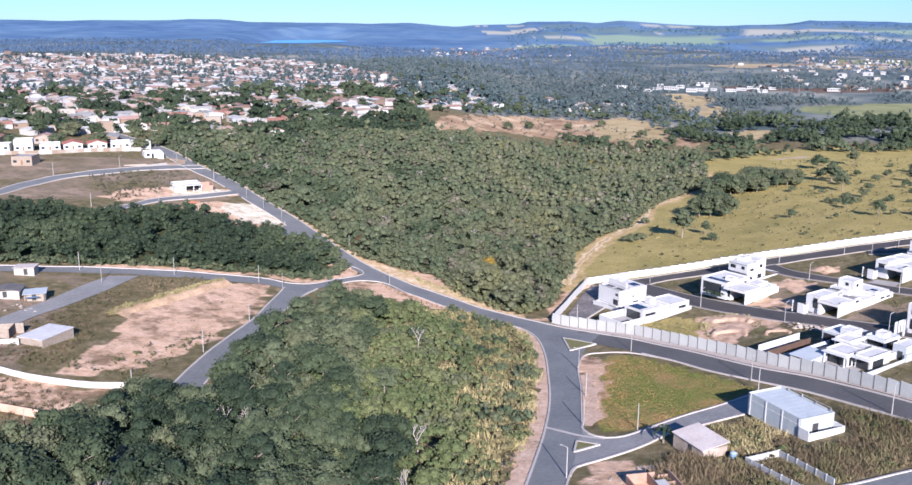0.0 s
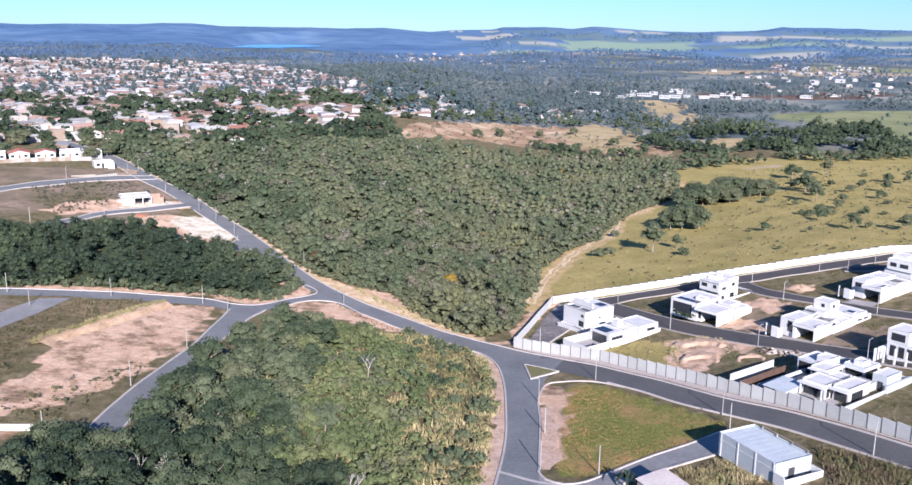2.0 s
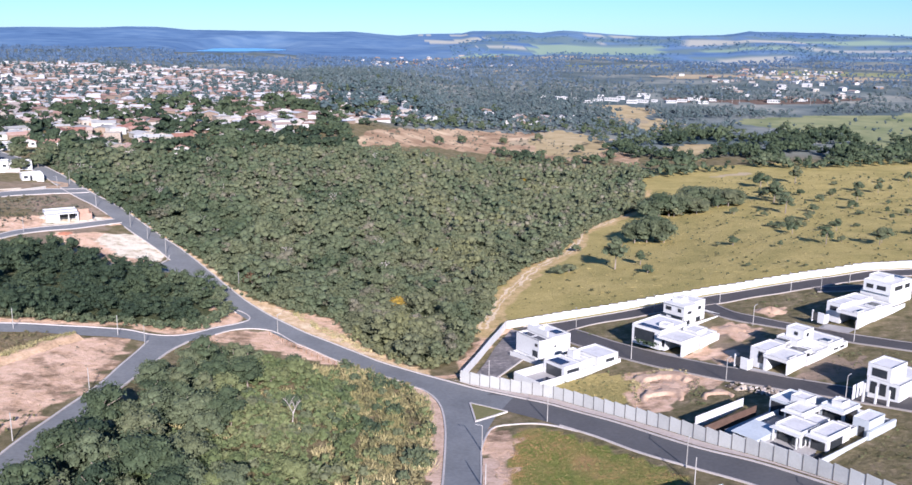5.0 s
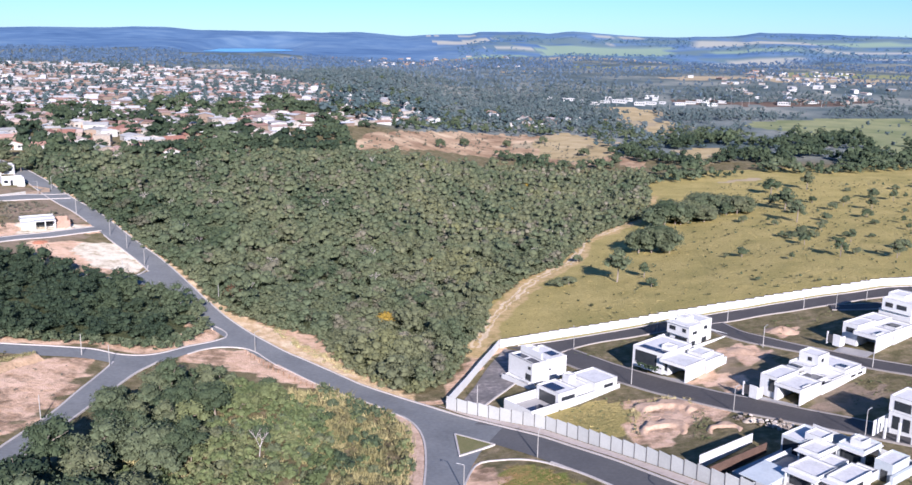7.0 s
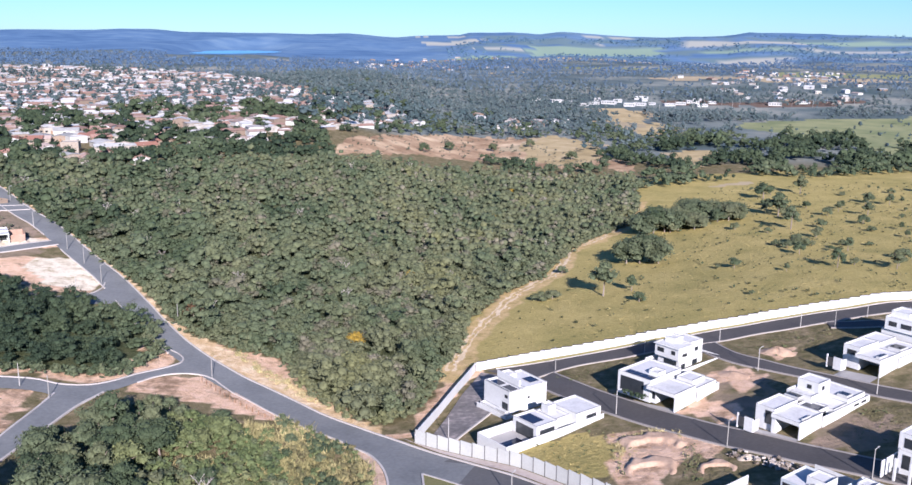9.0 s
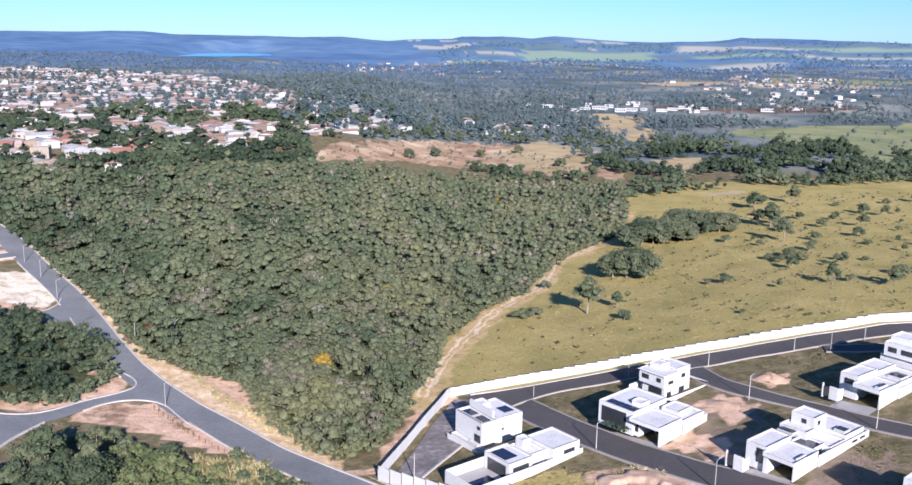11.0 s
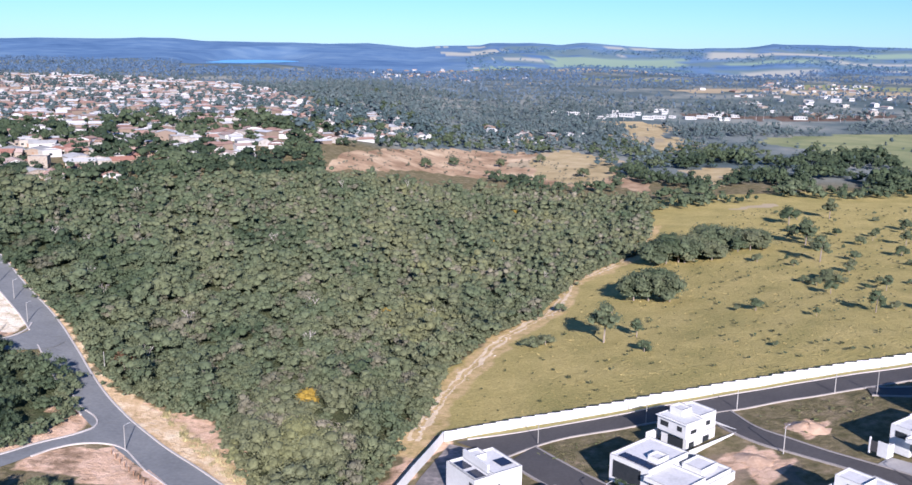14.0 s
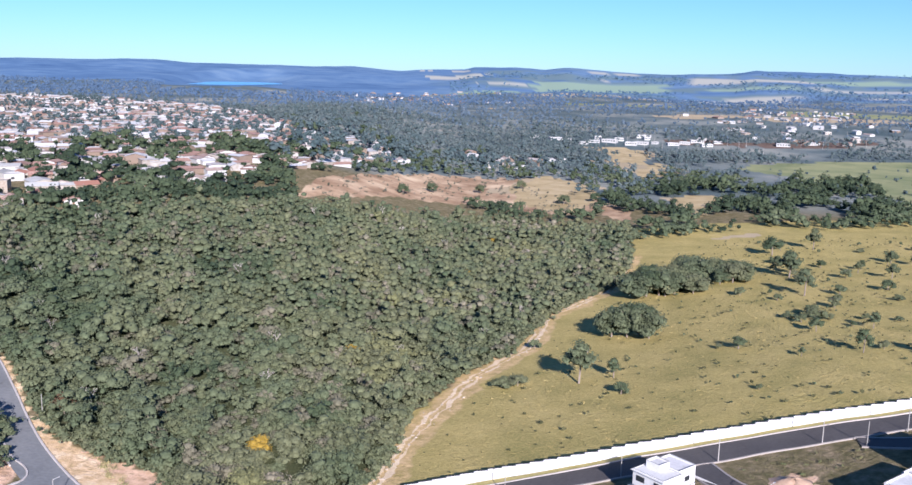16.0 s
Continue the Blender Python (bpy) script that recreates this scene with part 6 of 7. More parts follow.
# two-storey house by the estate road
h = villa("house", 92.8, 281.0, 36, "white two-storey house with an overhanging flat roof", -1.0)
storey(h, 0.4, 0.2, 9.6, 6.6, -1, 3.2)
storey(h, -0.5, -0.2, 4.8, 7.0, 3.2, 6.4)
storey(h, 4.8, 0.4, 9.8, 6.6, 3.2, 6.8)
storey(h, 2.2, 3.0, 5.2, 6.2, 6.0, 7.7)
block("eave", (-0.9, -0.5, 6.1, 5.0, 7.3, 6.25), WHITE, h, "", 0.02)
window(h, "x", -0.5, 0.8, 2.0, 4.4, 5.4)
window(h, "x", -0.5, 4.2, 6.2, 4.3, 5.4)
window(h, "x", 0.4, 1.0, 4.8, 0.2, 2.5)
window(h, "y", -0.2, 1.0, 2.8, 3.9, 4.7)
window(h, "y", 0.4, 6.6, 8.0, 4.2, 5.2)
window(h, "y", 0.2, 1.2, 2.8, 0.6, 1.9)
window(h, "y", 0.2, 5.6, 7.6, 0.4, 2.2)
fence_wall(h, -1.4, -2.0, 15.0, -2.0, 1.8)
fence_wall(h, -1.4, 9, 15.0, 9, 1.8)
fence_wall(h, 15.0, -2.0, 15.0, 9, 1.8)

# long house of many white volumes
h = villa("house", 102.3, 234.0, 36, "long white house of stepped flat-roofed volumes", -0.3)
storey(h, 0, 0, 8.4, 6.2, 2.6, 3.4, label="overhanging white roof slab")
part("wall", done(box(7.8, 0.2, -1, 8.4, 6.2, 2.7), "wall", GREY_PLASTER), h, "shaded garage back wall")
part("wall", done(box(0.2, 0, -1, 8.4, 0.25, 2.7), "wall", WHITE), h)
part("wall", done(box(0.4, 5.4, -1, 8.4, 6.2, 2.7), "wall", WHITE), h)
storey(h, 1.2, 6.2, 9.6, 10.4, -1, 3.9)
storey(h, 8.4, 1.6, 13.4, 6.2, -1, 3.0)
storey(h, 12.0, 4.6, 19.0, 10.2, -1, 4.4)
storey(h, 15.0, 4.8, 19.4, 9.6, 3.8, 6.4)
storey(h, 19.0, 0.4, 26.0, 8.4, -1, 3.4)
storey(h, 13.4, 0.4, 19.0, 4.6, -1, 2.6)
fence_wall(h, 8.4, -0.2, 27.0, -0.2, 2.6)
fence_wall(h, 27.0, -0.2, 27.0, 10.6, 2.6)
fence_wall(h, 9.6, 10.6, 27.0, 10.6, 2.4)
window(h, "x", 1.2, 6.8, 8.2, 0.4, 3.2)
window(h, "x", 15.0, 6.4, 7.4, 4.7, 5.6)
window(h, "y", 4.8, 16.2, 17.2, 4.6, 5.5)
window(h, "y", 1.6, 9.2, 12.6, 0.2, 2.2)
for x0 in (20.4, 23.4):
    window(h, "y", -0.29, x0, x0 + 2.0, 1.6, 2.1, "slot")
panels(h, 9.0, 2.2, 12.8, 5.6, 2.75)
gate_screen(h, -2.4, 8.6)
apron(h, -6.5 + 1.5, 0.2, 0.6, 9.8)

# houses along the upper street
h = villa("house", 132.1, 260.9, 34, "white stepped house with dark garage opening")
storey(h, 0, 0, 8.0, 6.0, 2.6, 3.5, label="overhanging white roof slab")
part("wall", done(box(7.4, 0.2, -1, 8.0, 6.0, 2.7), "wall", GREY_PLASTER), h, "shaded garage back wall")
part("wall", done(box(0.2, 0, -1, 8.0, 0.25, 2.7), "wall", WHITE), h)
storey(h, 2.0, 6.0, 10, 10, -1, 4.4)
storey(h, 8.0, 0.4, 18, 6.0, -1, 3.3)
storey(h, 10.0, 6.0, 18, 11, -1, 3.9)
fence_wall(h, 8, -0.2, 24, -0.2, 2.4)
window(h, "x", 2.0, 6.8, 9.0, 2.2, 3.4)
gate_screen(h, -2.0, 8.0)
apron(h, -5.5 + 1.5, 0.2, 0.6, 8.8)
h = villa("house", 147.5, 274.0, 34, "white two-storey house with ribbon windows")
storey(h, 0, 0, 12, 8.5, -1, 3.4)
storey(h, -0.6, -0.4, 11, 7.5, 3.4, 6.6)
storey(h, 2, 3, 7, 7.5, 6.0, 7.6)
window(h, "x", -0.6, 1.0, 3.6, 4.4, 5.6)
window(h, "x", -0.6, 4.6, 6.6, 4.4, 5.6)
window(h, "y", -0.4, 1.4, 5.6, 4.4, 5.6)
window(h, "y", -0.4, 7.0, 9.6, 4.4, 5.6)
h = villa("house", 115.8, 210.1, 36, "white house with tall dark-framed windows")
storey(h, 0, 0, 13, 7.0, -1, 3.5)
storey(h, 0.6, 2.4, 7.5, 7.4, 3.0, 6.4)
for k in range(3):
    window(h, "x", 0, 0.8 + 2.0 * k, 2.2 + 2.0 * k, 0.2, 2.8)
window(h, "x", 0.6, 3.2, 6.4, 3.8, 5.6)
fence_wall(h, -3.5, 8, 13, 8, 2.0)
for k in range(3):
    block("pillar", (-3.6, 0.4 + 2.6 * k, -1, -3.2, 0.8 + 2.6 * k, 3.2), WHITE, h)

# compound inside the street wall
h = villa("house", 86.6, 189.5, 35, "cluster of white flat-roofed volumes round dark courts", -0.2)
BLUISH = material("pale_blue_wall", [(0.38, 0.42, 0.44), (0.48, 0.52, 0.54)], 0.25, 2.0, 0.8)
fence_wall(h, -1.9, -4.7, 14.0, -4.7, 1.7, BLUISH)
fence_wall(h, 14.0, -4.7, 24.0, -5.1, 2.6, BLUISH)
fence_wall(h, -1.9, -4.7, -1.9, 7.2, 1.0)
fence_wall(h, 24.0, -5.1, 24.0, 15.6, 2.2)
storey(h, 2.6, 1.9, 8.7, 7.4, -1, 3.2)
storey(h, 4.2, -2.4, 12.0, 1.2, -1, 3.4)
storey(h, 8.7, 2.6, 13.6, 6.0, -1, 2.8)
storey(h, 10.4, 6.4, 16.4, 10.4, -1, 3.4)
storey(h, 13.0, 11.2, 20.4, 15.4, -1, 3.2, BLUISH)
storey(h, 15.0, 8.6, 18.6, 12.0, 2.6, 4.3)
storey(h, 17.6, 2.0, 23.5, 6.9, -1, 3.6, BLUISH)
storey(h, 15.0, -4.4, 20.8, -1.2, -1, 4.3, BLUISH)
storey(h, 19.2, 3.4, 22.0, 5.6, 3.2, 4.4)
storey(h, 12.4, -2.0, 15.0, 1.6, -1, 2.4)
# dark panes stand in for the shaded recesses below the roof slabs
for x0, y0, y1, top in ((2.6, 2.3, 6.9, 2.3), (4.2, -2.0, 0.8, 2.4), (10.4, 6.8, 10.0, 2.5), (13.0, 11.6, 15.0, 2.6), (17.6, 2.5, 6.4, 2.7), (15.0, -3.6, -2.4, 2.8)):
    window(h, "x", x0, y0, y1, 0.1, top, "glazed_door")
for y0, x0, x1, top in ((1.9, 3.0, 4.0, 2.2), (-2.4, 5.2, 9.4, 2.2), (6.4, 13.8, 16.0, 2.4), (11.2, 13.6, 14.8, 2.4), (2.0, 18.2, 22.6, 2.6), (2.6, 9.2, 13.0, 2.0)):
    window(h, "y", y0, x0, x1, 0.2, top)
for x0, y0, x1, y1, z0 in ((1.2, 1.5, 9.0, 7.8, 2.45), (2.8, -2.8, 12.2, 1.5, 2.6), (9.4, 6.1, 16.7, 10.7, 2.7), (16.6, 1.7, 23.7, 7.2, 2.9)):
    block("eave", (x0, y0, z0, x1, y0 + 0.5, z0 + 0.2), WHITE, h, "thin overhanging slab", 0.02)
    block("eave", (x0, y0 + 0.5, z0, x0 + 1.5, y1, z0 + 0.2), WHITE, h, "thin overhanging slab", 0.02)
for y0 in (2.0, 6.9):
    block("pillar", (1.4, y0, -1, 1.7, y0 + 0.3, 2.45), WHITE, h)
block("pool", (-1.2, 2.2, -0.3, 1.0, 6.6, 0.1), SOLAR, h, "dark covered pool", 0)
block("tarpaulin", (-0.8, -3.8, 0.04, 2.6, -1.6, 0.5), DARK_METAL, h, "dark tarpaulin over stacked goods", 0.2)
block("patio", (-1.7, -4.6, -0.9, 23.9, 15.4, 0.04), PAVE_PALE, h, "pale patio paving", 0)
h = villa("house", 79.8, 194.0, 35, "grey-roofed carport house beside long pale garden walls", -0.3)
for dims in ((0.0, 4.8, -1, 7.0, 5.0, 2.4), (0.0, 0.0, -1, 7.0, 0.2, 2.4), (4.2, 0.2, -1, 7.0, 4.8, 2.4)):
    block("wall", dims, BLUISH, h)
block("pillar", (0.0, 2.4, -1, 0.2, 2.6, 2.4), WHITE, h)
bm = box(-0.4, -0.3, 2.4, 7.3, 5.3, 2.55)
for v in bm.verts:
    v.co.z += 0.3 * (v.co.x + 0.4) / 7.7
part("roof", done(bm, "roof", ROOF_METAL), h, "grey-blue metal roof")
fence_wall(h, 7.0, 5.6, 16.0, 5.6, 2.6)
# middle garden wall in a very dark brown
fence_wall(h, -0.5, 11.1, 16.5, 11.1, 1.4, material("dark_brown_wall", [(0.07, 0.045, 0.035), (0.13, 0.085, 0.065)], 0.5, 3.0, 0.9))
fence_wall(h, 3.0, 15.9, 19.0, 15.9, 0.8, WHITE)
block("door", (4.16, 1.2, 0.0, 4.2, 2.2, 2.0), DARK_METAL, h, "", 0)

for ob_name, spots_ in (("house", ((102.3, 234.0, 36, ((2.0, 0.6, 5.2, 0.9, 3.4), (10.0, 6.4, 12.6, 9.6, 3.9), (20.0, 1.2, 22.4, 3.4, 3.4))), (132.1, 260.9, 34, ((1.5, 1.0, 5.0, 2.0, 3.5), (11.0, 1.2, 14.6, 4.2, 3.3))), (147.5, 274.0, 34, ((8.0, 1.0, 10.4, 5.0, 6.6),)))),):
    for hx, hy, turn, pieces in spots_:
        for ob in [o for o in bpy.data.objects if o.name.split(".")[0] == ob_name and abs(o.location.x - hx) + abs(o.location.y - hy) < 0.1]:
            for x0, y0, x1, y1, z0 in pieces:
                block("skylight", (x0, y0, z0 - 0.36, x1, y1, z0 + 0.12), GREY_PLASTER, ob, "grey raised roof box", 0.03)
                block("pane", (x0 + 0.3, y0 + 0.12, z0 + 0.12, x1 - 0.3, y1 - 0.12, z0 + 0.15), GLASS, ob, "dark roof glass", 0)

# metal-roofed workshop
LIGHT_BLOCK = material("light_blockwork", [(0.33, 0.375, 0.39), (0.44, 0.485, 0.5)], 0.3, 3.0, 0.85)
h = thing("workshop", "pale grey workshop with white metal roof and parapets", "workshop", (64.1, 153.0, high(64.1, 153) - 0.2), 24)
storey(h, 0.4, 2.6, 8.6, 16.4, -1, 3.5, LIGHT_BLOCK, ROOF_METAL)
for dims in ((0.0, 0.0, -1, 8.8, 0.2, 1.7), (0.0, 0.2, -1, 0.2, 2.6, 2.1), (8.6, 0.2, -1, 8.8, 2.6, 1.7)):
    block("wall", dims, WHITE, h, "low white yard wall")
block("yard", (0.2, 0.2, -0.8, 8.6, 2.6, 0.1), PAVE_PALE, h, "pale concrete yard floor", 0)
block("door", (3.4, 2.56, 0.1, 4.8, 2.61, 2.0), DARK_METAL, h, "", 0)
for k in range(4):
    block("pillar", (0.3, 2.8 + 4.3 * k, -1, 0.45, 3.1 + 4.3 * k, 3.4), WHITE, h, "", 0)
    block("rail", (8.3, 3.2 + 3.6 * k, 3.5, 8.42, 3.35 + 3.6 * k, 4.1), ROOF_GREY, h, "", 0)
block("beam", (0.36, 2.7, 2.1, 0.4, 16.3, 2.25), WHITE, h, "", 0)
for k in range(9):
    block("sheet_joint", (0.7, 3.6 + 1.45 * k, 3.14, 8.3, 3.63 + 1.45 * k, 3.155), ROOF_METAL, h, "lapped joint of the roof sheets", 0)
block("top_rail", (8.32, 3.2, 4.0, 8.4, 14.1, 4.08), ROOF_GREY, h, "", 0)
SHED_WALL = material("stained_block", [(0.26, 0.2, 0.15), (0.38, 0.32, 0.26), (0.5, 0.46, 0.42)], 0.5, 2.5, 0.9)
h = thing("shed", "small white shed with a sloping pale roof", "shed", (43.2, 146.5, high(43.2, 146.5) - 0.1), 24)
part("wall", done(box(0, 0, -1, 5.4, 8.2, 1.9), "wall", SHED_WALL), h, "stained block wall")
bm = box(-0.25, -0.25, 1.9, 5.7, 8.5, 2.02)
for v in bm.verts:
    v.co.z += 0.12 * (v.co.x + 0.25)
part("roof", done(bm, "roof", material("pinkish_sheet", [(0.46, 0.41, 0.38), (0.66, 0.61, 0.57)], 0.3, 2.0, 0.85)), h, "pale pinkish fibre-cement roof")
block("door", (-0.04, 3.0, -0.4, 0.02, 4.0, 1.5), DARK_METAL, h, "", 0)
h = thing("unfinished_house", "roofless unfinished house of raw red brick", "unfinished house", (29.5, 131.5, high(29.5, 131.5)), 12)
for dims in ((0, 0, -0.8, 2.4, 0.2, 1.5), (3.2, 0, -0.8, 7.5, 0.2, 1.2), (0, 6, -0.8, 5.0, 6.2, 1.3), (0, 0.2, -0.8, 0.2, 6, 1.1), (7.3, 0.2, -0.8, 7.5, 6, 1.6), (3.6, 0.2, -0.8, 3.8, 6, 1.4), (3.8, 3.0, -0.8, 7.3, 3.2, 1.0), (5.6, 6, -0.8, 7.3, 6.2, 0.7)):
    block("wall", dims, BRICK, h)
block("slab", (3.6, 0.0, 1.4, 5.4, 3.0, 1.54), CONCRETE, h, "grey concrete slab")
PLOT_WALL = [(54.9, 131.5), (50.0, 144.0), (56.6, 147.0), (60.9, 133.8)]
h = thing("plot_wall", "low grey block wall round a weedy plot", "wall")
for (ax, ay), (bx, by) in zip(PLOT_WALL, PLOT_WALL[1:]):
    long, za, zb = math.hypot(bx - ax, by - ay), high(ax, ay), high(bx, by)
    turn = pose(ax, ay, za, 0, 0, math.degrees(math.atan2(by - ay, bx - ax)))
    bm = box(0, -0.09, -0.6, long, 0.09, 1.25, 0.02)
    for v in bm.verts:
        v.co.z += (zb - za) * v.co.x / long
    part("wall", done(bm, "wall", GREY_PLASTER), h).matrix_world = turn
    for k in range(int(long / 2.4) + 1):
        ob = part("post", done(box(2.4 * k - 0.1, -0.15, -0.5, 2.4 * k + 0.1, 0.15, 1.36 + (zb - za) * 2.4 * k / long, 0.02), "post", CONCRETE), h)
        ob.matrix_world = turn
bm = bmesh.new()
bmesh.ops.create_cone(bm, cap_ends=True, segments=20, radius1=0.72, radius2=0.6, depth=1.1, matrix=Matrix.Translation((0, 0, 0.6)))
tank = thing("water_tank", "faded blue plastic water tank beside the shed", "water tank", (48.6, 146.6, high(48.6, 146.6)))
part("tank", done(bm, "tank", material("blue_plastic", [(0.13, 0.24, 0.36), (0.24, 0.36, 0.47)], 0.5, 3.0, 0.4)), tank)
bm = bmesh.new()
bmesh.ops.create_cone(bm, cap_ends=True, segments=20, radius1=0.64, radius2=0.3, depth=0.2, matrix=Matrix.Translation((0, 0, 1.24)))
part("lid", done(bm, "lid", material("blue_lid", [(0.3, 0.4, 0.47), (0.42, 0.5, 0.55)], 0.5, 3.0, 0.4)), tank)


# ---- houses of the town ----
def gable(x0, y0, x1, y1, z, rise, eave=0.5):
    bm = bmesh.new()
    m = (x0 + x1) / 2
    for t in (0.0, 0.14):
        for x, zz in ((x0 - eave, z - 0.15), (m, z + rise), (x1 + eave, z - 0.15)):
            for y in (y0 - eave, y1 + eave):
                bm.verts.new((x, y, zz + t))
    v = bm.verts[:]
    bm.verts.ensure_lookup_table()
    for f in ((0, 1, 3, 2), (2, 3, 5, 4), (6, 8, 9, 7), (8, 10, 11, 9), (0, 6, 7, 1), (4, 5, 11, 10), (0, 2, 8, 6), (2, 4, 10, 8), (1, 7, 9, 3), (3, 9, 11, 5)):
        bm.faces.new([v[i] for i in f])
    bmesh.ops.recalc_face_normals(bm, faces=bm.faces[:])
    return bm


def gable_walls(x0, y0, x1, y1, z, rise):
    bm = box(x0, y0, -1.2, x1, y1, z)
    m = (x0 + x1) / 2
    for y in (y0, y1):
        vs = [bm.verts.new(c) for c in ((x0, y, z), (x1, y, z), (m, y, z + rise - 0.05))]
        bm.faces.new(vs if y == y0 else vs[::-1])
    return bm


def cottage(width, deep, tall, rise, roof, flat=False, wall=HOUSE_WALL):
    """A plain town house: walls, roof, door, windows."""
    ob = new("house")
    if flat:
        storey(ob, 0, 0, width, deep, -1.2, tall + 0.6, wall, roof)
    else:
        part("wall", done(gable_walls(0, 0, width, deep, tall, rise), "wall", wall), ob)
        part("roof", done(gable(0, 0, width, deep, tall, rise), "roof", roof), ob, "weathered clay-tile roof" if roof == TILE else "grey fibre-cement roof")
    for a in (0.8, width - 2.4):
        block("window", (a, -0.05, 1.0, a + 1.5, 0.02, 2.1), GLASS, ob, "dark window", 0)
    block("window", (-0.05, deep * 0.5, 1.0, 0.02, deep * 0.5 + 1.6, 2.1), GLASS, ob, "dark window", 0)
    block("door", (width / 2 - 0.45, -0.06, 0, width / 2 + 0.45, 0.02, 2.1), TIMBER, ob, "", 0)
    return ob


RED_TILE = material("red_tile", [(0.36, 0.13, 0.09), (0.46, 0.2, 0.15)], 0.3, 3.0, 0.9)
COTTAGES = []
for width, deep, tall, rise, roof, flat, label in (
    (8, 11, 2.9, 1.3, TILE, False, "town house with a faded clay-tile roof"), (9.5, 9, 3.0, 1.5, TILE, False, "broad town house with a clay-tile roof"),
    (8, 12, 3.0, 0.8, TILE_GREY, False, "town house with a grey fibre-cement roof"), (9, 10, 3.2, 0, ROOF_GREY, True, "pale flat-roofed town house"),
    (7, 9, 5.6, 0, ROOF_GREY, True, "pale two-storey flat-roofed town house"), (11, 14, 3.2, 1.0, TILE_GREY, False, "large pale house with a light roof")):
    COTTAGES.append((tagged(cottage(width, deep, tall, rise, roof, flat), label, "house", "houses of the town"), width, deep))
hall = new("hall")
storey(hall, 0, 0, 20, 9, -1.2, 3.8, GREY_PLASTER, TILE_GREY)
for k in range(5):
    block("window", (1.4 + 3.8 * k, -0.05, 1.4, 3.6 + 3.8 * k, 0.02, 2.8), GLASS, hall, "dark window", 0)
HALL = tagged(hall, "long white building on the plain", "hall", "white halls on the plain")
HALL.matrix_world = pose(340, 1318, high(340, 1318) + 0.3, 0, 0, 8)
TOWN_SPOTS = []
ca, sa = math.cos(radians(28)), math.sin(radians(28))
rt = np.random.RandomState(90)
for i in range(-150, 150):
    for j in range(-150, 150):
        u, v = i * 12.6 + rt.uniform(-5, 5), j * 18 + rt.uniform(-6, 6) + 9 * math.sin(i * 0.13 + j * 0.3) + (8 if j % 2 else 0)
        x, y = -300 + u * ca - v * sa, 900 + u * sa + v * ca
        if rt.uniform() < 0.92 and inside(TOWN, np.array(x), np.array(y)):
            TOWN_SPOTS.append((x, y, 28 + 90 * (j % 2) + rt.normal(0, 14)))
TOWN_SPOTS.sort(key=lambda s: s[1] + 0.3 * s[0])
first = [True] * 6
for x, y, yaw in TOWN_SPOTS[:230]:
    k = int(rt.choice(6, p=(0.31, 0.2, 0.22, 0.09, 0.05, 0.13)))
    ob = COTTAGES[k][0]
    m = pose(x, y, high(x, y) + 0.2, 0, 0, yaw)
    if first[k]:
        ob.matrix_world, first[k] = m, False
    else:
        copy_thing(ob, m)
rest = TOWN_SPOTS[230:]
hamlet = [(rt.normal(1.0, 2.3), rt.uniform(1950, 2600)) for _ in range(55)] + [(rt.normal(22.5, 2.6), rt.uniform(1350, 2150)) for _ in range(70)] + [(rt.normal(7.5, 1.2), rt.uniform(960, 1080)) for _ in range(16)]
rest += [(d * math.sin(radians(b)), d * math.cos(radians(b)), rt.uniform(0, 90)) for b, d in hamlet]
wv, wf, rv, rf = [], [], [], []
for x, y, yaw in rest:
    w_, d_, t_, r_ = rt.uniform(7, 12), rt.uniform(8, 15), rt.uniform(2.4, 3.3) * (1.7 if rt.uniform() < 0.08 else 1), rt.uniform(0.1, 1.6)
    c, s, z = math.cos(radians(yaw)), math.sin(radians(yaw)), high(x, y)
    def turned(pts):
        return [(x + a * c - b * s, y + a * s + b * c, z + e) for a, b, e in pts]
    n = len(wv)
    wv += turned([(0, 0, -1), (w_, 0, -1), (w_, d_, -1), (0, d_, -1), (0, 0, t_), (w_, 0, t_), (w_, d_, t_), (0, d_, t_), (w_ / 2, 0, t_ + r_), (w_ / 2, d_, t_ + r_)])
    wf += [(n, n + 1, n + 5, n + 8, n + 4), (n + 1, n + 2, n + 6, n + 5), (n + 2, n + 3, n + 7, n + 9, n + 6), (n + 3, n, n + 4, n + 7)]
    n = len(rv)
    rv += turned([(-0.5, -0.5, t_), (w_ / 2, -0.5, t_ + r_ + 0.12), (w_ + 0.5, -0.5, t_), (-0.5, d_ + 0.5, t_), (w_ / 2, d_ + 0.5, t_ + r_ + 0.12), (w_ + 0.5, d_ + 0.5, t_)])
    rf += [(n, n + 1, n + 4, n + 3), (n + 1, n + 2, n + 5, n + 4)]
FAR_WALL = material("far_paint", [(0.2, 0.155, 0.12), (0.3, 0.28, 0.25), (0.45, 0.455, 0.45)], 0.01, 0.5, 0.9, per_island=1.0)
FAR_ROOF = material("far_roof", [(0.31, 0.2, 0.16), (0.37, 0.33, 0.3), (0.5, 0.51, 0.51)], 0.01, 0.5, 0.9, per_island=1.1)
tagged(new("town_walls", mesh_of("town_walls", wv, wf, [FAR_WALL])), "pale walls of the town's far houses", "houses", kind="stuff")
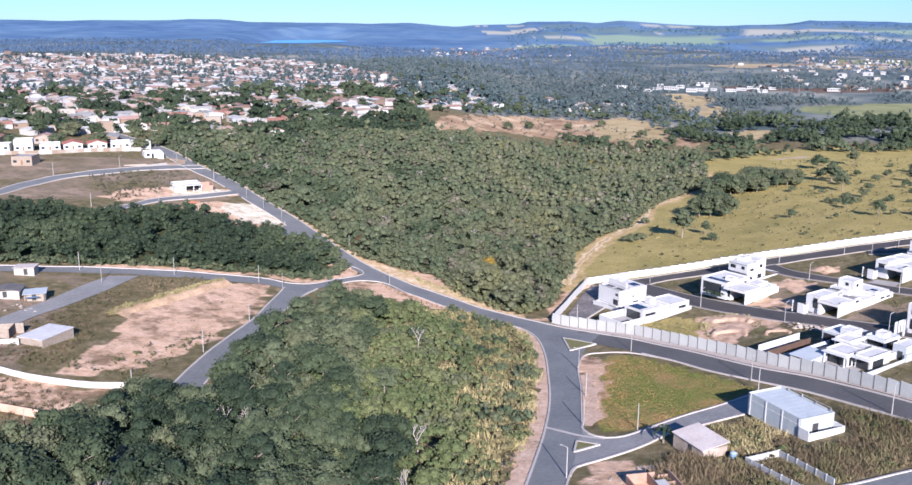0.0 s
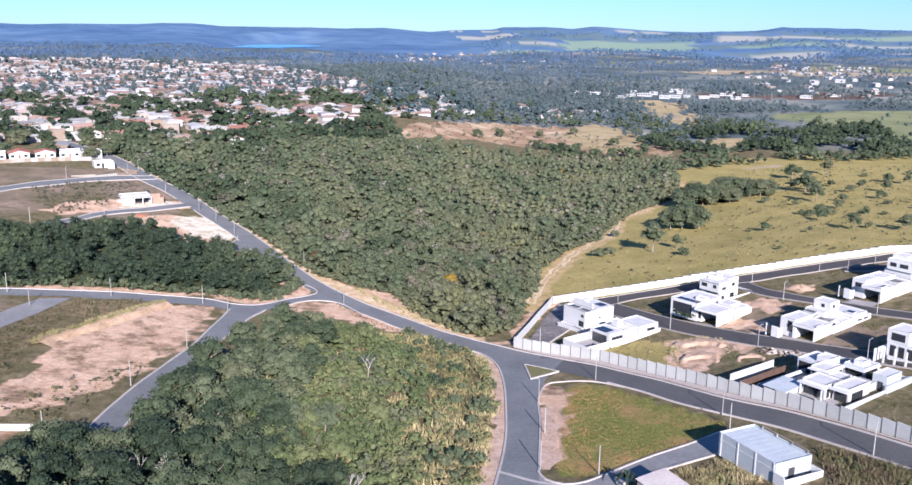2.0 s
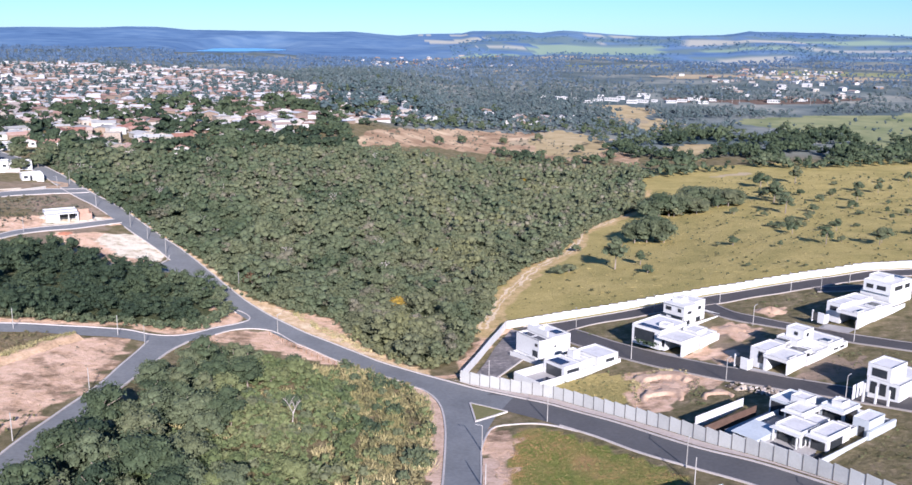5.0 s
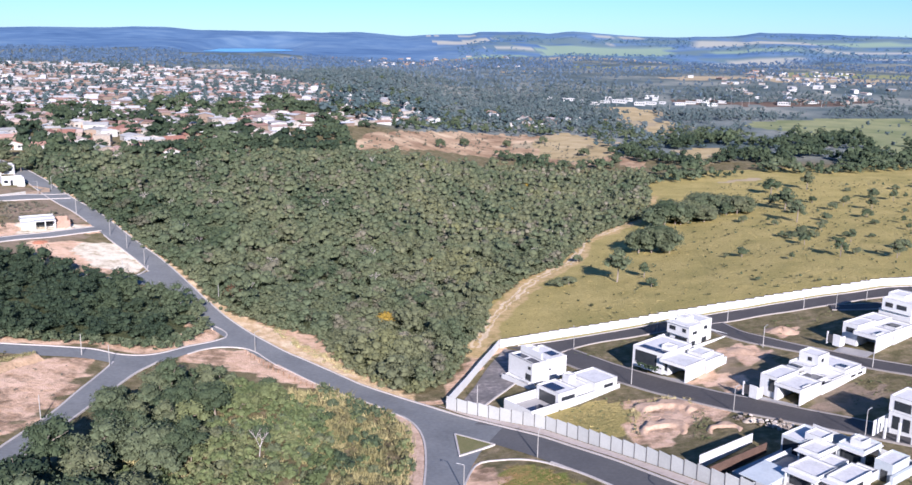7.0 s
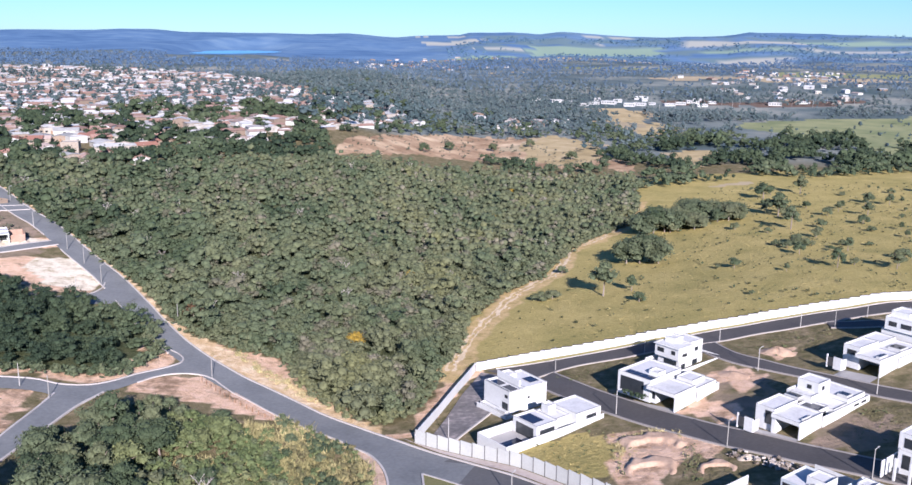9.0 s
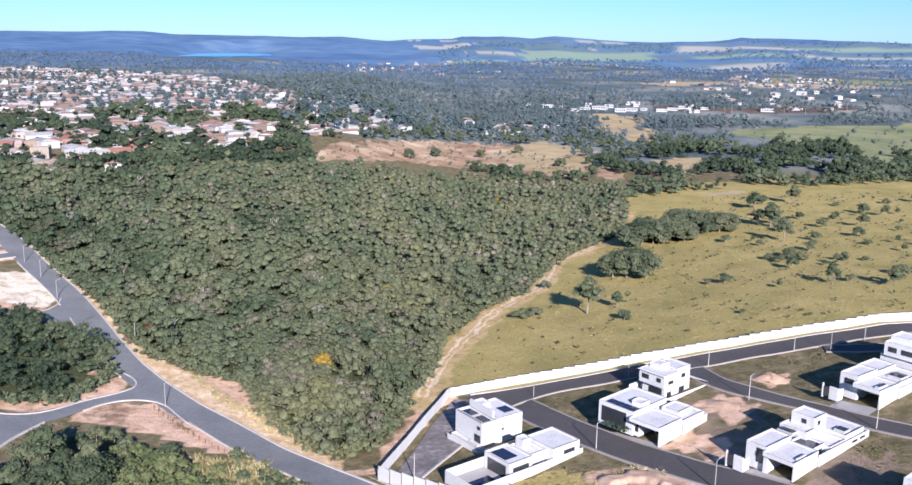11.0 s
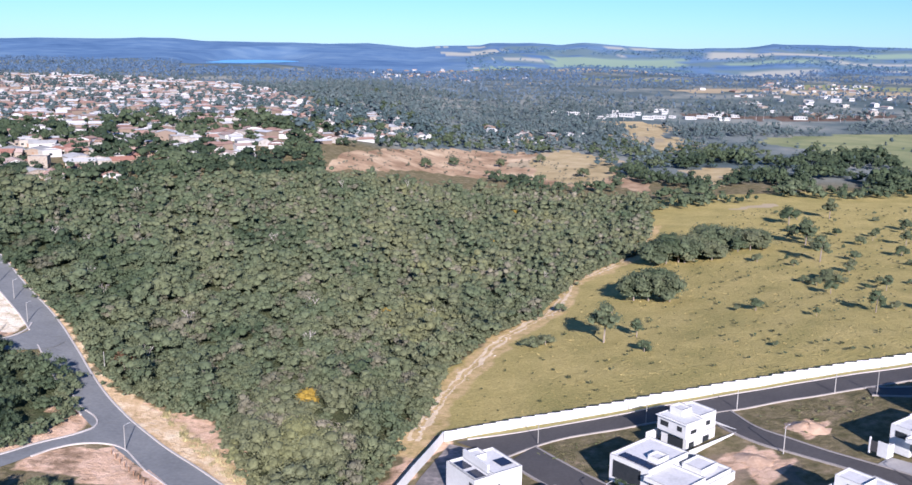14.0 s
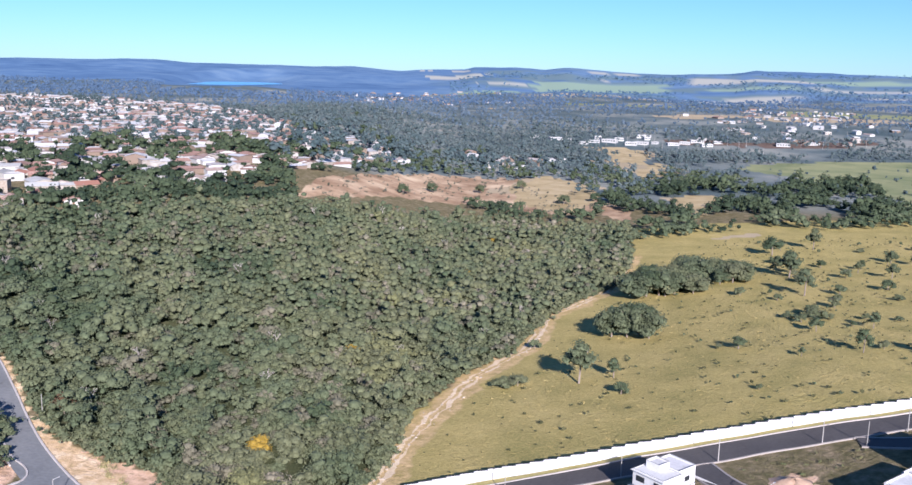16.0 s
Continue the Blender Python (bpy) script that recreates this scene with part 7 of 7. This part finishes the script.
tagged(new("town_roofs", mesh_of("town_roofs", rv, rf, [FAR_ROOF])), "tile and grey roofs of the town's far houses", "roofs", kind="stuff")
# white houses near the main road's far end and beyond the valley
for x, y, yaw, k in [(-200.8, 409.4, 5, 3), (-110, 540, 20, 0), (-130, 548, 15, 1), (-220, 475, 12, 1), (-190, 480, 15, 5), (-262, 440, 10, 3), (-244, 470, 14, 0)]:
    copy_thing(COTTAGES[k][0], pose(x, y, high(x, y) + 0.3, 0, 0, yaw))
ROW = {}
for x, y, yaw, kind in [(-248, 446, 14, "flat"), (-238, 441, 14, "tall"), (-228, 443, 18, "flat"), (-217, 446.5, 20, "tall"), (-206, 450, 23, "flat"), (-196.5, 455.5, 24, "tile"), (-186, 460, 24, "tile"), (-176, 464, 22, "flat"), (-167, 468, 20, "flat")]:
    here = pose(x, y, high(x, y) + 0.3, 0, 0, yaw)
    if kind in ROW:
        copy_thing(ROW[kind], here)
    else:
        ROW[kind] = cottage(*{"flat": (9.5, 9, 2.9, 0, ROOF_WHITE, True), "tall": (8.5, 8, 5.2, 0, ROOF_WHITE, True), "tile": (9, 10, 3.0, 1.3, RED_TILE)}[kind], wall=WHITE)
        tagged(ROW[kind], {"flat": "white flat-roofed house in a roadside row", "tall": "white two-storey house in a roadside row", "tile": "white house with a red tile roof"}[kind], "house", "white houses by the road")
        ROW[kind].matrix_world = here
for b, d, k in [(8.6, 1320, 5), (11.3, 1270, 5), (11.9, 1290, 5), (12.6, 1300, 5), (13.3, 1320, 5), (14.4, 1290, 5), (15.3, 1300, 5), (16.2, 1290, 5), (17.4, 1330, 5), (18.6, 1330, 5), (9.8, 1300, 5), (10.5, 1290, 5), (12.2, 1330, 5), (13.9, 1275, 5), (14.9, 1340, 5), (16.8, 1310, 5), (18.0, 1290, 5), (20.4, 1400, 5), (21.8, 1330, 5), (22.2, 1420, 3), (19.8, 1500, 3), (24.2, 1500, 3), (20.9, 1560, 3), (23.4, 1360, 5), (22.5, 1550, 5), (24.5, 1600, 5), (20.6, 1700, 5), (25.6, 1450, 5), (19.3, 1620, 5), (23.6, 1750, 3), (25.2, 1900, 3), (26.5, 1700, 3)]:
    x, y = d * math.sin(radians(b)), d * math.cos(radians(b))
    ob = copy_thing(HALL if k == 5 else COTTAGES[3][0], pose(x, y, high(x, y) + 0.3, 0, 0, rt.uniform(-20, 25) - b))
    ob.scale = (rt.uniform(0.35, 0.95), rt.uniform(0.8, 1.2), rt.uniform(0.7, 1.05))

for k in range(26):
    b, d = 10.5 + 0.62 * k + rt.uniform(-0.2, 0.2), rt.uniform(1180, 1330) + (140 if k > 17 else 0)
    x, y = d * math.sin(radians(b)), d * math.cos(radians(b))
    ob = thing("utility_pole", "tall pale pole on the plain", "pole", (x, y, high(x, y)), 0, "poles on the plain")
    part("pole", POLE[0], ob).scale = (1.6, 1.6, 1.9)
# white workshop by the building plot
h = thing("workshop", "white flat-roofed workshop with a dark open front", "workshop", (-119.5, 383, high(-116, 386)), 27)
storey(h, 0, 4.2, 11.5, 10.5, -1.5, 3.4)
block("canopy", (4.2, 0, 2.7, 11.5, 4.2, 2.95), WHITE, h)
block("wall", (0, 0.4, -1.5, 4.2, 4.2, 2.6), WHITE, h)
for x0 in (4.4, 7.7, 11.0):
    block("pillar", (x0, 0.2, -1.5, x0 + 0.35, 0.55, 2.7), WHITE, h)
window(h, "y", 4.2, 5.0, 10.8, 0.0, 2.5, "door")
block("wall", (11.7, 2.0, -1.5, 16.5, 2.2, 2.0), BRICK, h, "raw brick wall of an unfinished annexe")
block("wall", (16.3, 2.2, -1.5, 16.5, 9.0, 2.4), BRICK, h, "raw brick wall of an unfinished annexe")
block("wall", (11.7, 8.8, -1.5, 16.3, 9.0, 2.6), BRICK, h, "raw brick wall of an unfinished annexe")
heap(-122, 389.5, 4.0, 1.1, "heap of pale building sand", ROCK, 11)
heap(-105.5, 391, 2.6, 0.9, "small heap of pale building sand", ROCK, 12)

# ---- small houses by the western street ----
WORN_SHEET = material("weathered_sheet", [(0.34, 0.31, 0.28), (0.5, 0.46, 0.42), (0.6, 0.57, 0.53)], 0.5, 2.5, 0.9)
WORN_PLASTER = material("weathered_plaster", [(0.36, 0.34, 0.31), (0.52, 0.51, 0.48), (0.6, 0.59, 0.57)], 0.4, 2.5, 0.9)
h = thing("hut", "small white hut with a dark doorway", "hut", (-124.5, 248.6, high(-124.5, 248.6)), 8)
storey(h, 0, 0, 5.4, 4.0, -1, 2.1, HOUSE_WALL)
block("eave", (-0.3, -0.5, 2.1, 5.7, 4.2, 2.22), WORN_SHEET, h, "thin pale roof slab", 0.02)
block("door", (2.6, -0.05, 0, 3.6, 0.02, 1.7), DARK_METAL, h, "dark doorway", 0)
h = thing("hut", "shabby hut with a blue-grey tin roof", "hut", (-111.5, 226.5, high(-111.5, 226.5)), 20)
part("wall", done(box(0, 0, -1, 5, 4.4, 1.9), "wall", HOUSE_WALL), h)
block("roof", (-0.4, -0.9, 1.9, 5.4, 4.8, 2.0), ROOF_METAL, h, "blue-grey tin roof", 0)
block("tarpaulin", (0.4, -1.7, 1.2, 3.6, -0.9, 1.26), material("blue_sheet", [(0.1, 0.2, 0.36), (0.18, 0.3, 0.46)], 0.5, 3.0, 0.6), h, "faded blue sheet over the porch", 0)
for k in range(2):
    block("post", (0.2 + 4.4 * k, -0.85, -0.8, 0.35 + 4.4 * k, -0.7, 1.9), TIMBER, h, "", 0)
block("door", (1.8, -0.05, 0, 2.8, 0.02, 2.0), DARK_METAL, h, "", 0)
DARK_SHEET = material("mossy_sheet", [(0.1, 0.1, 0.105), (0.19, 0.185, 0.18)], 0.5, 2.5, 0.9)
h = thing("hut", "low grey-roofed hut with a pale wall", "hut", (-120, 226, high(-120, 226)), 12)
part("wall", done(box(0, 0, -1, 7, 5, 1.7), "wall", HOUSE_WALL), h)
part("roof", done(gable(0, 0, 7, 5, 1.7, 0.6), "roof", DARK_SHEET), h, "grey fibre-cement roof")
block("door", (3, -0.05, 0, 4, 0.02, 1.6), DARK_METAL, h, "", 0)
h = thing("shed", "white flat-roofed shed beside a ruin", "shed", (-92.3, 193.5, high(-92.3, 193.5)), 70)
part("wall", done(box(0, 0, -1, 9.6, 7.0, 1.9), "wall", HOUSE_WALL), h)
block("roof", (-0.2, -0.2, 1.9, 9.8, 7.2, 2.0), ROOF_WHITE, h, "pale weathered sheet roof", 0)
h = thing("ruin", "roofless ruin with broken pale walls", "ruin", (-101, 194, high(-101, 194)), 10)
for dims in ((-6, 0, -1, 3, 0.2, 1.2), (-6, 0, -1, -5.8, 8, 2.2), (0, 3, -1, 0.2, 8, 2.4), (-6, 8, -1, 2, 8.2, 2.3), (-3, 4, -1, 0, 4.2, 1.4)):
    block("wall", dims, HOUSE_WALL, h)
pts = [(-108, 184), (-98, 179), (-93.4, 176.6), (-86.4, 174.2), (-79, 173.6), (-73.3, 173.4), (-67, 174.6)]
line = resample(pts, 14)
w = thing("garden_wall", "long white plastered garden wall on rough ground", "wall")
for i in range(13):
    (ax, ay), (bx, by) = line[i], line[i + 1]
    run, za, zb = math.hypot(bx - ax, by - ay), high(ax, ay), high(bx, by)
    bm = box(0, -0.1, -1.0, run, 0.1, 1.35 if i > 3 else 1.9, 0.02)
    for v in bm.verts:
        v.co.z += (zb - za) * v.co.x / run
    seg = part("panel", done(bm, "panel", WORN_PLASTER), w)
    seg.matrix_world = pose(ax, ay, za, 0, 0, math.degrees(math.atan2(by - ay, bx - ax)))
SALMON = material("salmon_paint", [(0.42, 0.24, 0.16), (0.52, 0.34, 0.25), (0.58, 0.42, 0.33)], 0.4, 2.5, 0.9)
w = thing("garden_wall", "salmon-painted garden wall below dry ground", "wall")
line = resample([(-96, 159.6), (-86, 158.2), (-76.4, 155.9)], 8)
for i in range(7):
    (ax, ay), (bx, by) = line[i], line[i + 1]
    run, za, zb = math.hypot(bx - ax, by - ay), high(ax, ay), high(bx, by)
    bm = box(0, -0.1, -1.0, run, 0.1, 1.6, 0.02)
    for v in bm.verts:
        v.co.z += (zb - za) * v.co.x / run
    part("panel", done(bm, "panel", SALMON), w).matrix_world = pose(ax, ay, za, 0, 0, math.degrees(math.atan2(by - ay, bx - ax)))


# ---- earth heaps, edge stones, debris ----
def earth_cut(x, y, radius, tall, label, seed):
    """A low bank with a hollow dug into its near side."""
    v, f, n = [], [], 34
    for i in range(n):
        for k in range(n):
            u, w_ = (i / (n - 1) * 2 - 1) * radius * 1.25, (k / (n - 1) * 2 - 1) * radius * 1.25
            q = math.hypot(u, w_ * 1.15) / radius + 0.13 * float(waves(np.array(x + u), np.array(y + w_), 6, seed))
            hollow = math.hypot(u + 0.5, (w_ + radius * 0.42) * 1.1) / radius + 0.08 * float(waves(np.array(x + u), np.array(y + w_), 4, seed + 1))
            z = tall * float(smooth(1.0, 0.72, q)) * (0.12 + 0.88 * float(smooth(0.6, 0.72, hollow)))
            v.append((x + u, y + w_, high(x + u, y + w_) - 0.12 + z + 0.1 * float(waves(np.array(x + u), np.array(y + w_), 3, seed + 2)) * min(1, z + 0.2)))
    for i in range(n - 1):
        for k in range(n - 1):
            f.append((i * n + k, (i + 1) * n + k, (i + 1) * n + k + 1, i * n + k + 1))
    tagged(new("earth_mound", mesh_of("earth_mound", v, f, [SOIL], smooth_faces=True)), label, "earth mound")


earth_cut(76, 241.5, 7.0, 0.95, "pinkish earth bank dug out at its front", 1)
earth_cut(72.5, 230.5, 5.6, 0.8, "smaller pinkish earth cut with a steep rim", 4)
earth_cut(84, 227, 4.0, 0.6, "bare reddish bank beside green bushes", 7)
heap(119.5, 286, 5.5, 1.2, "earth heap overgrown at one side", SOIL, 3)
heap(104, 274, 5.0, 0.8, "low heap of reddish soil", SOIL, 4)
heap(-108.4, 370, 4.6, 0.35, "heap of orange-red soil", material("orange_soil", [(0.5, 0.2, 0.11), (0.62, 0.3, 0.18)], 0.2, 2.0, 0.95), 5)
bank = resample([(-86, 222), (-85.5, 229), (-81.5, 238), (-77.5, 249), (-74, 260), (-69.8, 269)], 50)
bv, bf = [], []
for k, (x, y) in enumerate(bank):
    away = offset(bank, 1.0)[k] - bank[k]
    for j, (out_, up) in enumerate(((-2.6, -0.2), (-1.3, 0.5), (-0.5, 1.0), (0.8, 1.15), (3.2, -0.2))):
        w_ = 0.5 * float(waves(np.array(x + 9 * j), np.array(y), 6, 91))
        px, py = x + away[0] * (out_ + w_), y + away[1] * (out_ + w_)
        bv.append((px, py, high(px, py) + up * (0.75 + 0.3 * w_)))
for k in range(49):
    for j in range(4):
        bf.append((k * 5 + j, k * 5 + j + 1, k * 5 + j + 6, k * 5 + j + 5))
BANK_SOIL = material("brown_bank", [(0.3, 0.2, 0.11), (0.56, 0.39, 0.24), (0.76, 0.56, 0.38)], 0.2, 1.5, 0.95, 0.4)
tagged(new("earth_bank", mesh_of("earth_bank", bv, bf, [BANK_SOIL], smooth_faces=True)), "ragged brown earth bank above the bare plot", "earth bank")
planted("scrub", np.vstack([offset(bank, 1.0), offset(bank, 2.2)]), STRAW, "dry grass along the crest of the earth bank", (0.5, 1.0), 93, TUFTS, "grass", sink=-0.7)
STONE = []
for k in range(4):
    bm = bmesh.new()
    bmesh.ops.create_icosphere(bm, subdivisions=1, radius=0.5)
    rr = random.Random(k)
    for v in bm.verts:
        v.co = v.co * rr.uniform(0.7, 1.2)
        v.co.z *= 0.6
    STONE.append(done(bm, "stone", ROCK))
rs = np.random.RandomState(95)
for x, y in trk[4:112]:
    for _ in range(rs.randint(0, 3)):
        ob = new("stone", STONE[rs.randint(4)])
        px, py = x + rs.normal(0, 1.3), y + rs.normal(0, 1.0)
        s = rs.uniform(0.3, 1.0)
        ob.matrix_world = pose(px, py, high(px, py) + 0.05, 0, 0, rs.uniform(0, 360)) @ Matrix.Diagonal((s * 1.3, s, s * 0.7, 1))
        tagged(ob, "pale stone on the eroded track", "stone", "stones along the track")
PALE_RUBBLE = material("pale_rubble", [(0.16, 0.13, 0.1), (0.3, 0.26, 0.22), (0.46, 0.42, 0.38)], 0.5, 3.0, 0.95, per_object=0.5)
RUBBLE = []
for k in range(3):
    bm = box(-0.5, -0.35, -0.2, 0.5, 0.35, 0.25, 0.06)
    rr = random.Random(30 + k)
    for v in bm.verts:
        v.co = v.co * rr.uniform(0.75, 1.2)
    RUBBLE.append(done(bm, "rubble", PALE_RUBBLE))
heap(90.5, 229, 2.6, 0.8, "pile of pale building rubble beside the street", ROCK, 21)
heap(94.5, 224.5, 2.2, 0.6, "low pile of pale building rubble beside the street", ROCK, 22)
for k in range(70):
    f = rs.uniform()
    px, py = 88 + 8.5 * f + rs.normal(0, 0.9), 231.5 - 9.8 * f + rs.normal(0, 0.9)
    ob = new("rubble", RUBBLE[k % 3])
    c = rs.uniform(0.3, 1.0)
    ob.matrix_world = pose(px, py, high(px, py) + 0.15 + 0.5 * rs.uniform(), rs.uniform(-20, 20), rs.uniform(-20, 20), rs.uniform(0, 360)) @ Matrix.Diagonal((c, c, c, 1))
    tagged(ob, "broken pale lump of building rubble", "rubble", "rubble beside the street")
for cx, cy, spread, count in ((-101, 197, 3.5, 26), (-112, 222, 4.0, 22), (27, 137, 3.0, 16), (-118, 235, 3.0, 10)):
    for k in range(count):
        px, py, c = cx + rs.normal(0, spread), cy + rs.normal(0, spread * 0.8), rs.uniform(0.25, 0.8)
        ob = new("rubble", RUBBLE[k % 3])
        ob.matrix_world = pose(px, py, high(px, py) + 0.1, rs.uniform(-15, 15), rs.uniform(-15, 15), rs.uniform(0, 360)) @ Matrix.Diagonal((c, c, c * 0.8, 1))
        tagged(ob, "lump of building waste on rough ground", "rubble", "waste round the huts")
cabinet = thing("meter_box", "dark meter box set in the white wall's end", "meter box", (29.3, 255.5, high(29.3, 255.5)), -48)
block("body", (-0.45, -0.22, 0.4, 0.45, -0.02, 1.7), DARK_METAL, cabinet, "", 0.03)
block("post", (-0.5, -0.02, -0.5, 0.5, 0.12, 2.2), WHITE, cabinet, "white plastered pier", 0.02)
BOLLARD = done(box(-0.09, -0.09, -0.4, 0.09, 0.09, 1.1, 0.02), "post", TIMBER)
fence_line = resample([(-24, 289.5), (-14, 277.5), (-4, 267.5)], 14)
fence = thing("post_fence", "row of short wooden posts beside the road", "fence")
for x, y in fence_line:
    ob = part("post", BOLLARD, fence)
    ob.matrix_world = pose(x, y, high(x, y))

street_line = resample([(-240, 430), (-219.3, 437), (-201.9, 443.6), (-191.3, 449.9), (-178.5, 456.4), (-160.5, 463.4)], 30)
row = thing("garden_wall", "low pale wall before the white houses", "wall")
for i in range(29):
    (ax, ay), (bx, by) = street_line[i], street_line[i + 1]
    seg = part("panel", done(box(0, -0.1, -0.8, math.hypot(bx - ax, by - ay), 0.1, 1.9, 0.02), "panel", HOUSE_WALL), row)
    seg.matrix_world = pose(ax, ay, high((ax + bx) / 2, (ay + by) / 2), 0, 0, math.degrees(math.atan2(by - ay, bx - ax)))
plot = [(-160, 461.5), (-146, 452.6), (-132.5, 443.8), (-139, 435.6), (-145.8, 427.3), (-155.2, 423)]
plot_wall = thing("garden_wall", "low white wall round a grassy corner plot", "wall")
for (ax, ay), (bx, by) in zip(plot, plot[1:]):
    seg = part("panel", done(box(0, -0.1, -1.0, math.hypot(bx - ax, by - ay), 0.1, 0.9, 0.02), "panel", HOUSE_WALL), plot_wall)
    seg.matrix_world = pose(ax, ay, high((ax + bx) / 2, (ay + by) / 2), 0, 0, math.degrees(math.atan2(by - ay, bx - ax)))
h = thing("house", "small white flat-roofed house on the corner plot", "house", (-153, 446.5, high(-150, 448)), 30)
storey(h, 0, 0, 8.5, 6, -1.2, 3.2)
storey(h, 5.5, -2.2, 8.5, 0, -1.2, 2.7)
window(h, "y", 0, 0.8, 2.4, 1.0, 2.2)
window(h, "y", 0, 3.2, 4.2, 0.0, 2.2, "door")
for x, y, s in [(-250, 490, 1.7), (-228, 500, 1.5), (-212, 505, 1.6), (-196, 500, 1.4), (-180, 512, 1.5), (-262, 512, 1.6), (-240, 525, 1.5), (-160, 500, 1.3), (-158, 478, 1.2), (-163, 468, 1.1), (-170, 486, 1.4), (-184, 470, 1.2), (-205, 470, 1.3), (-226, 466, 1.2), (-270, 480, 1.4), (-142, 512, 1.3), (-125, 522, 1.2)]:
    tree(x, y, random.choice((2, 6)), s, "large dark garden tree behind white houses", group="town garden trees")
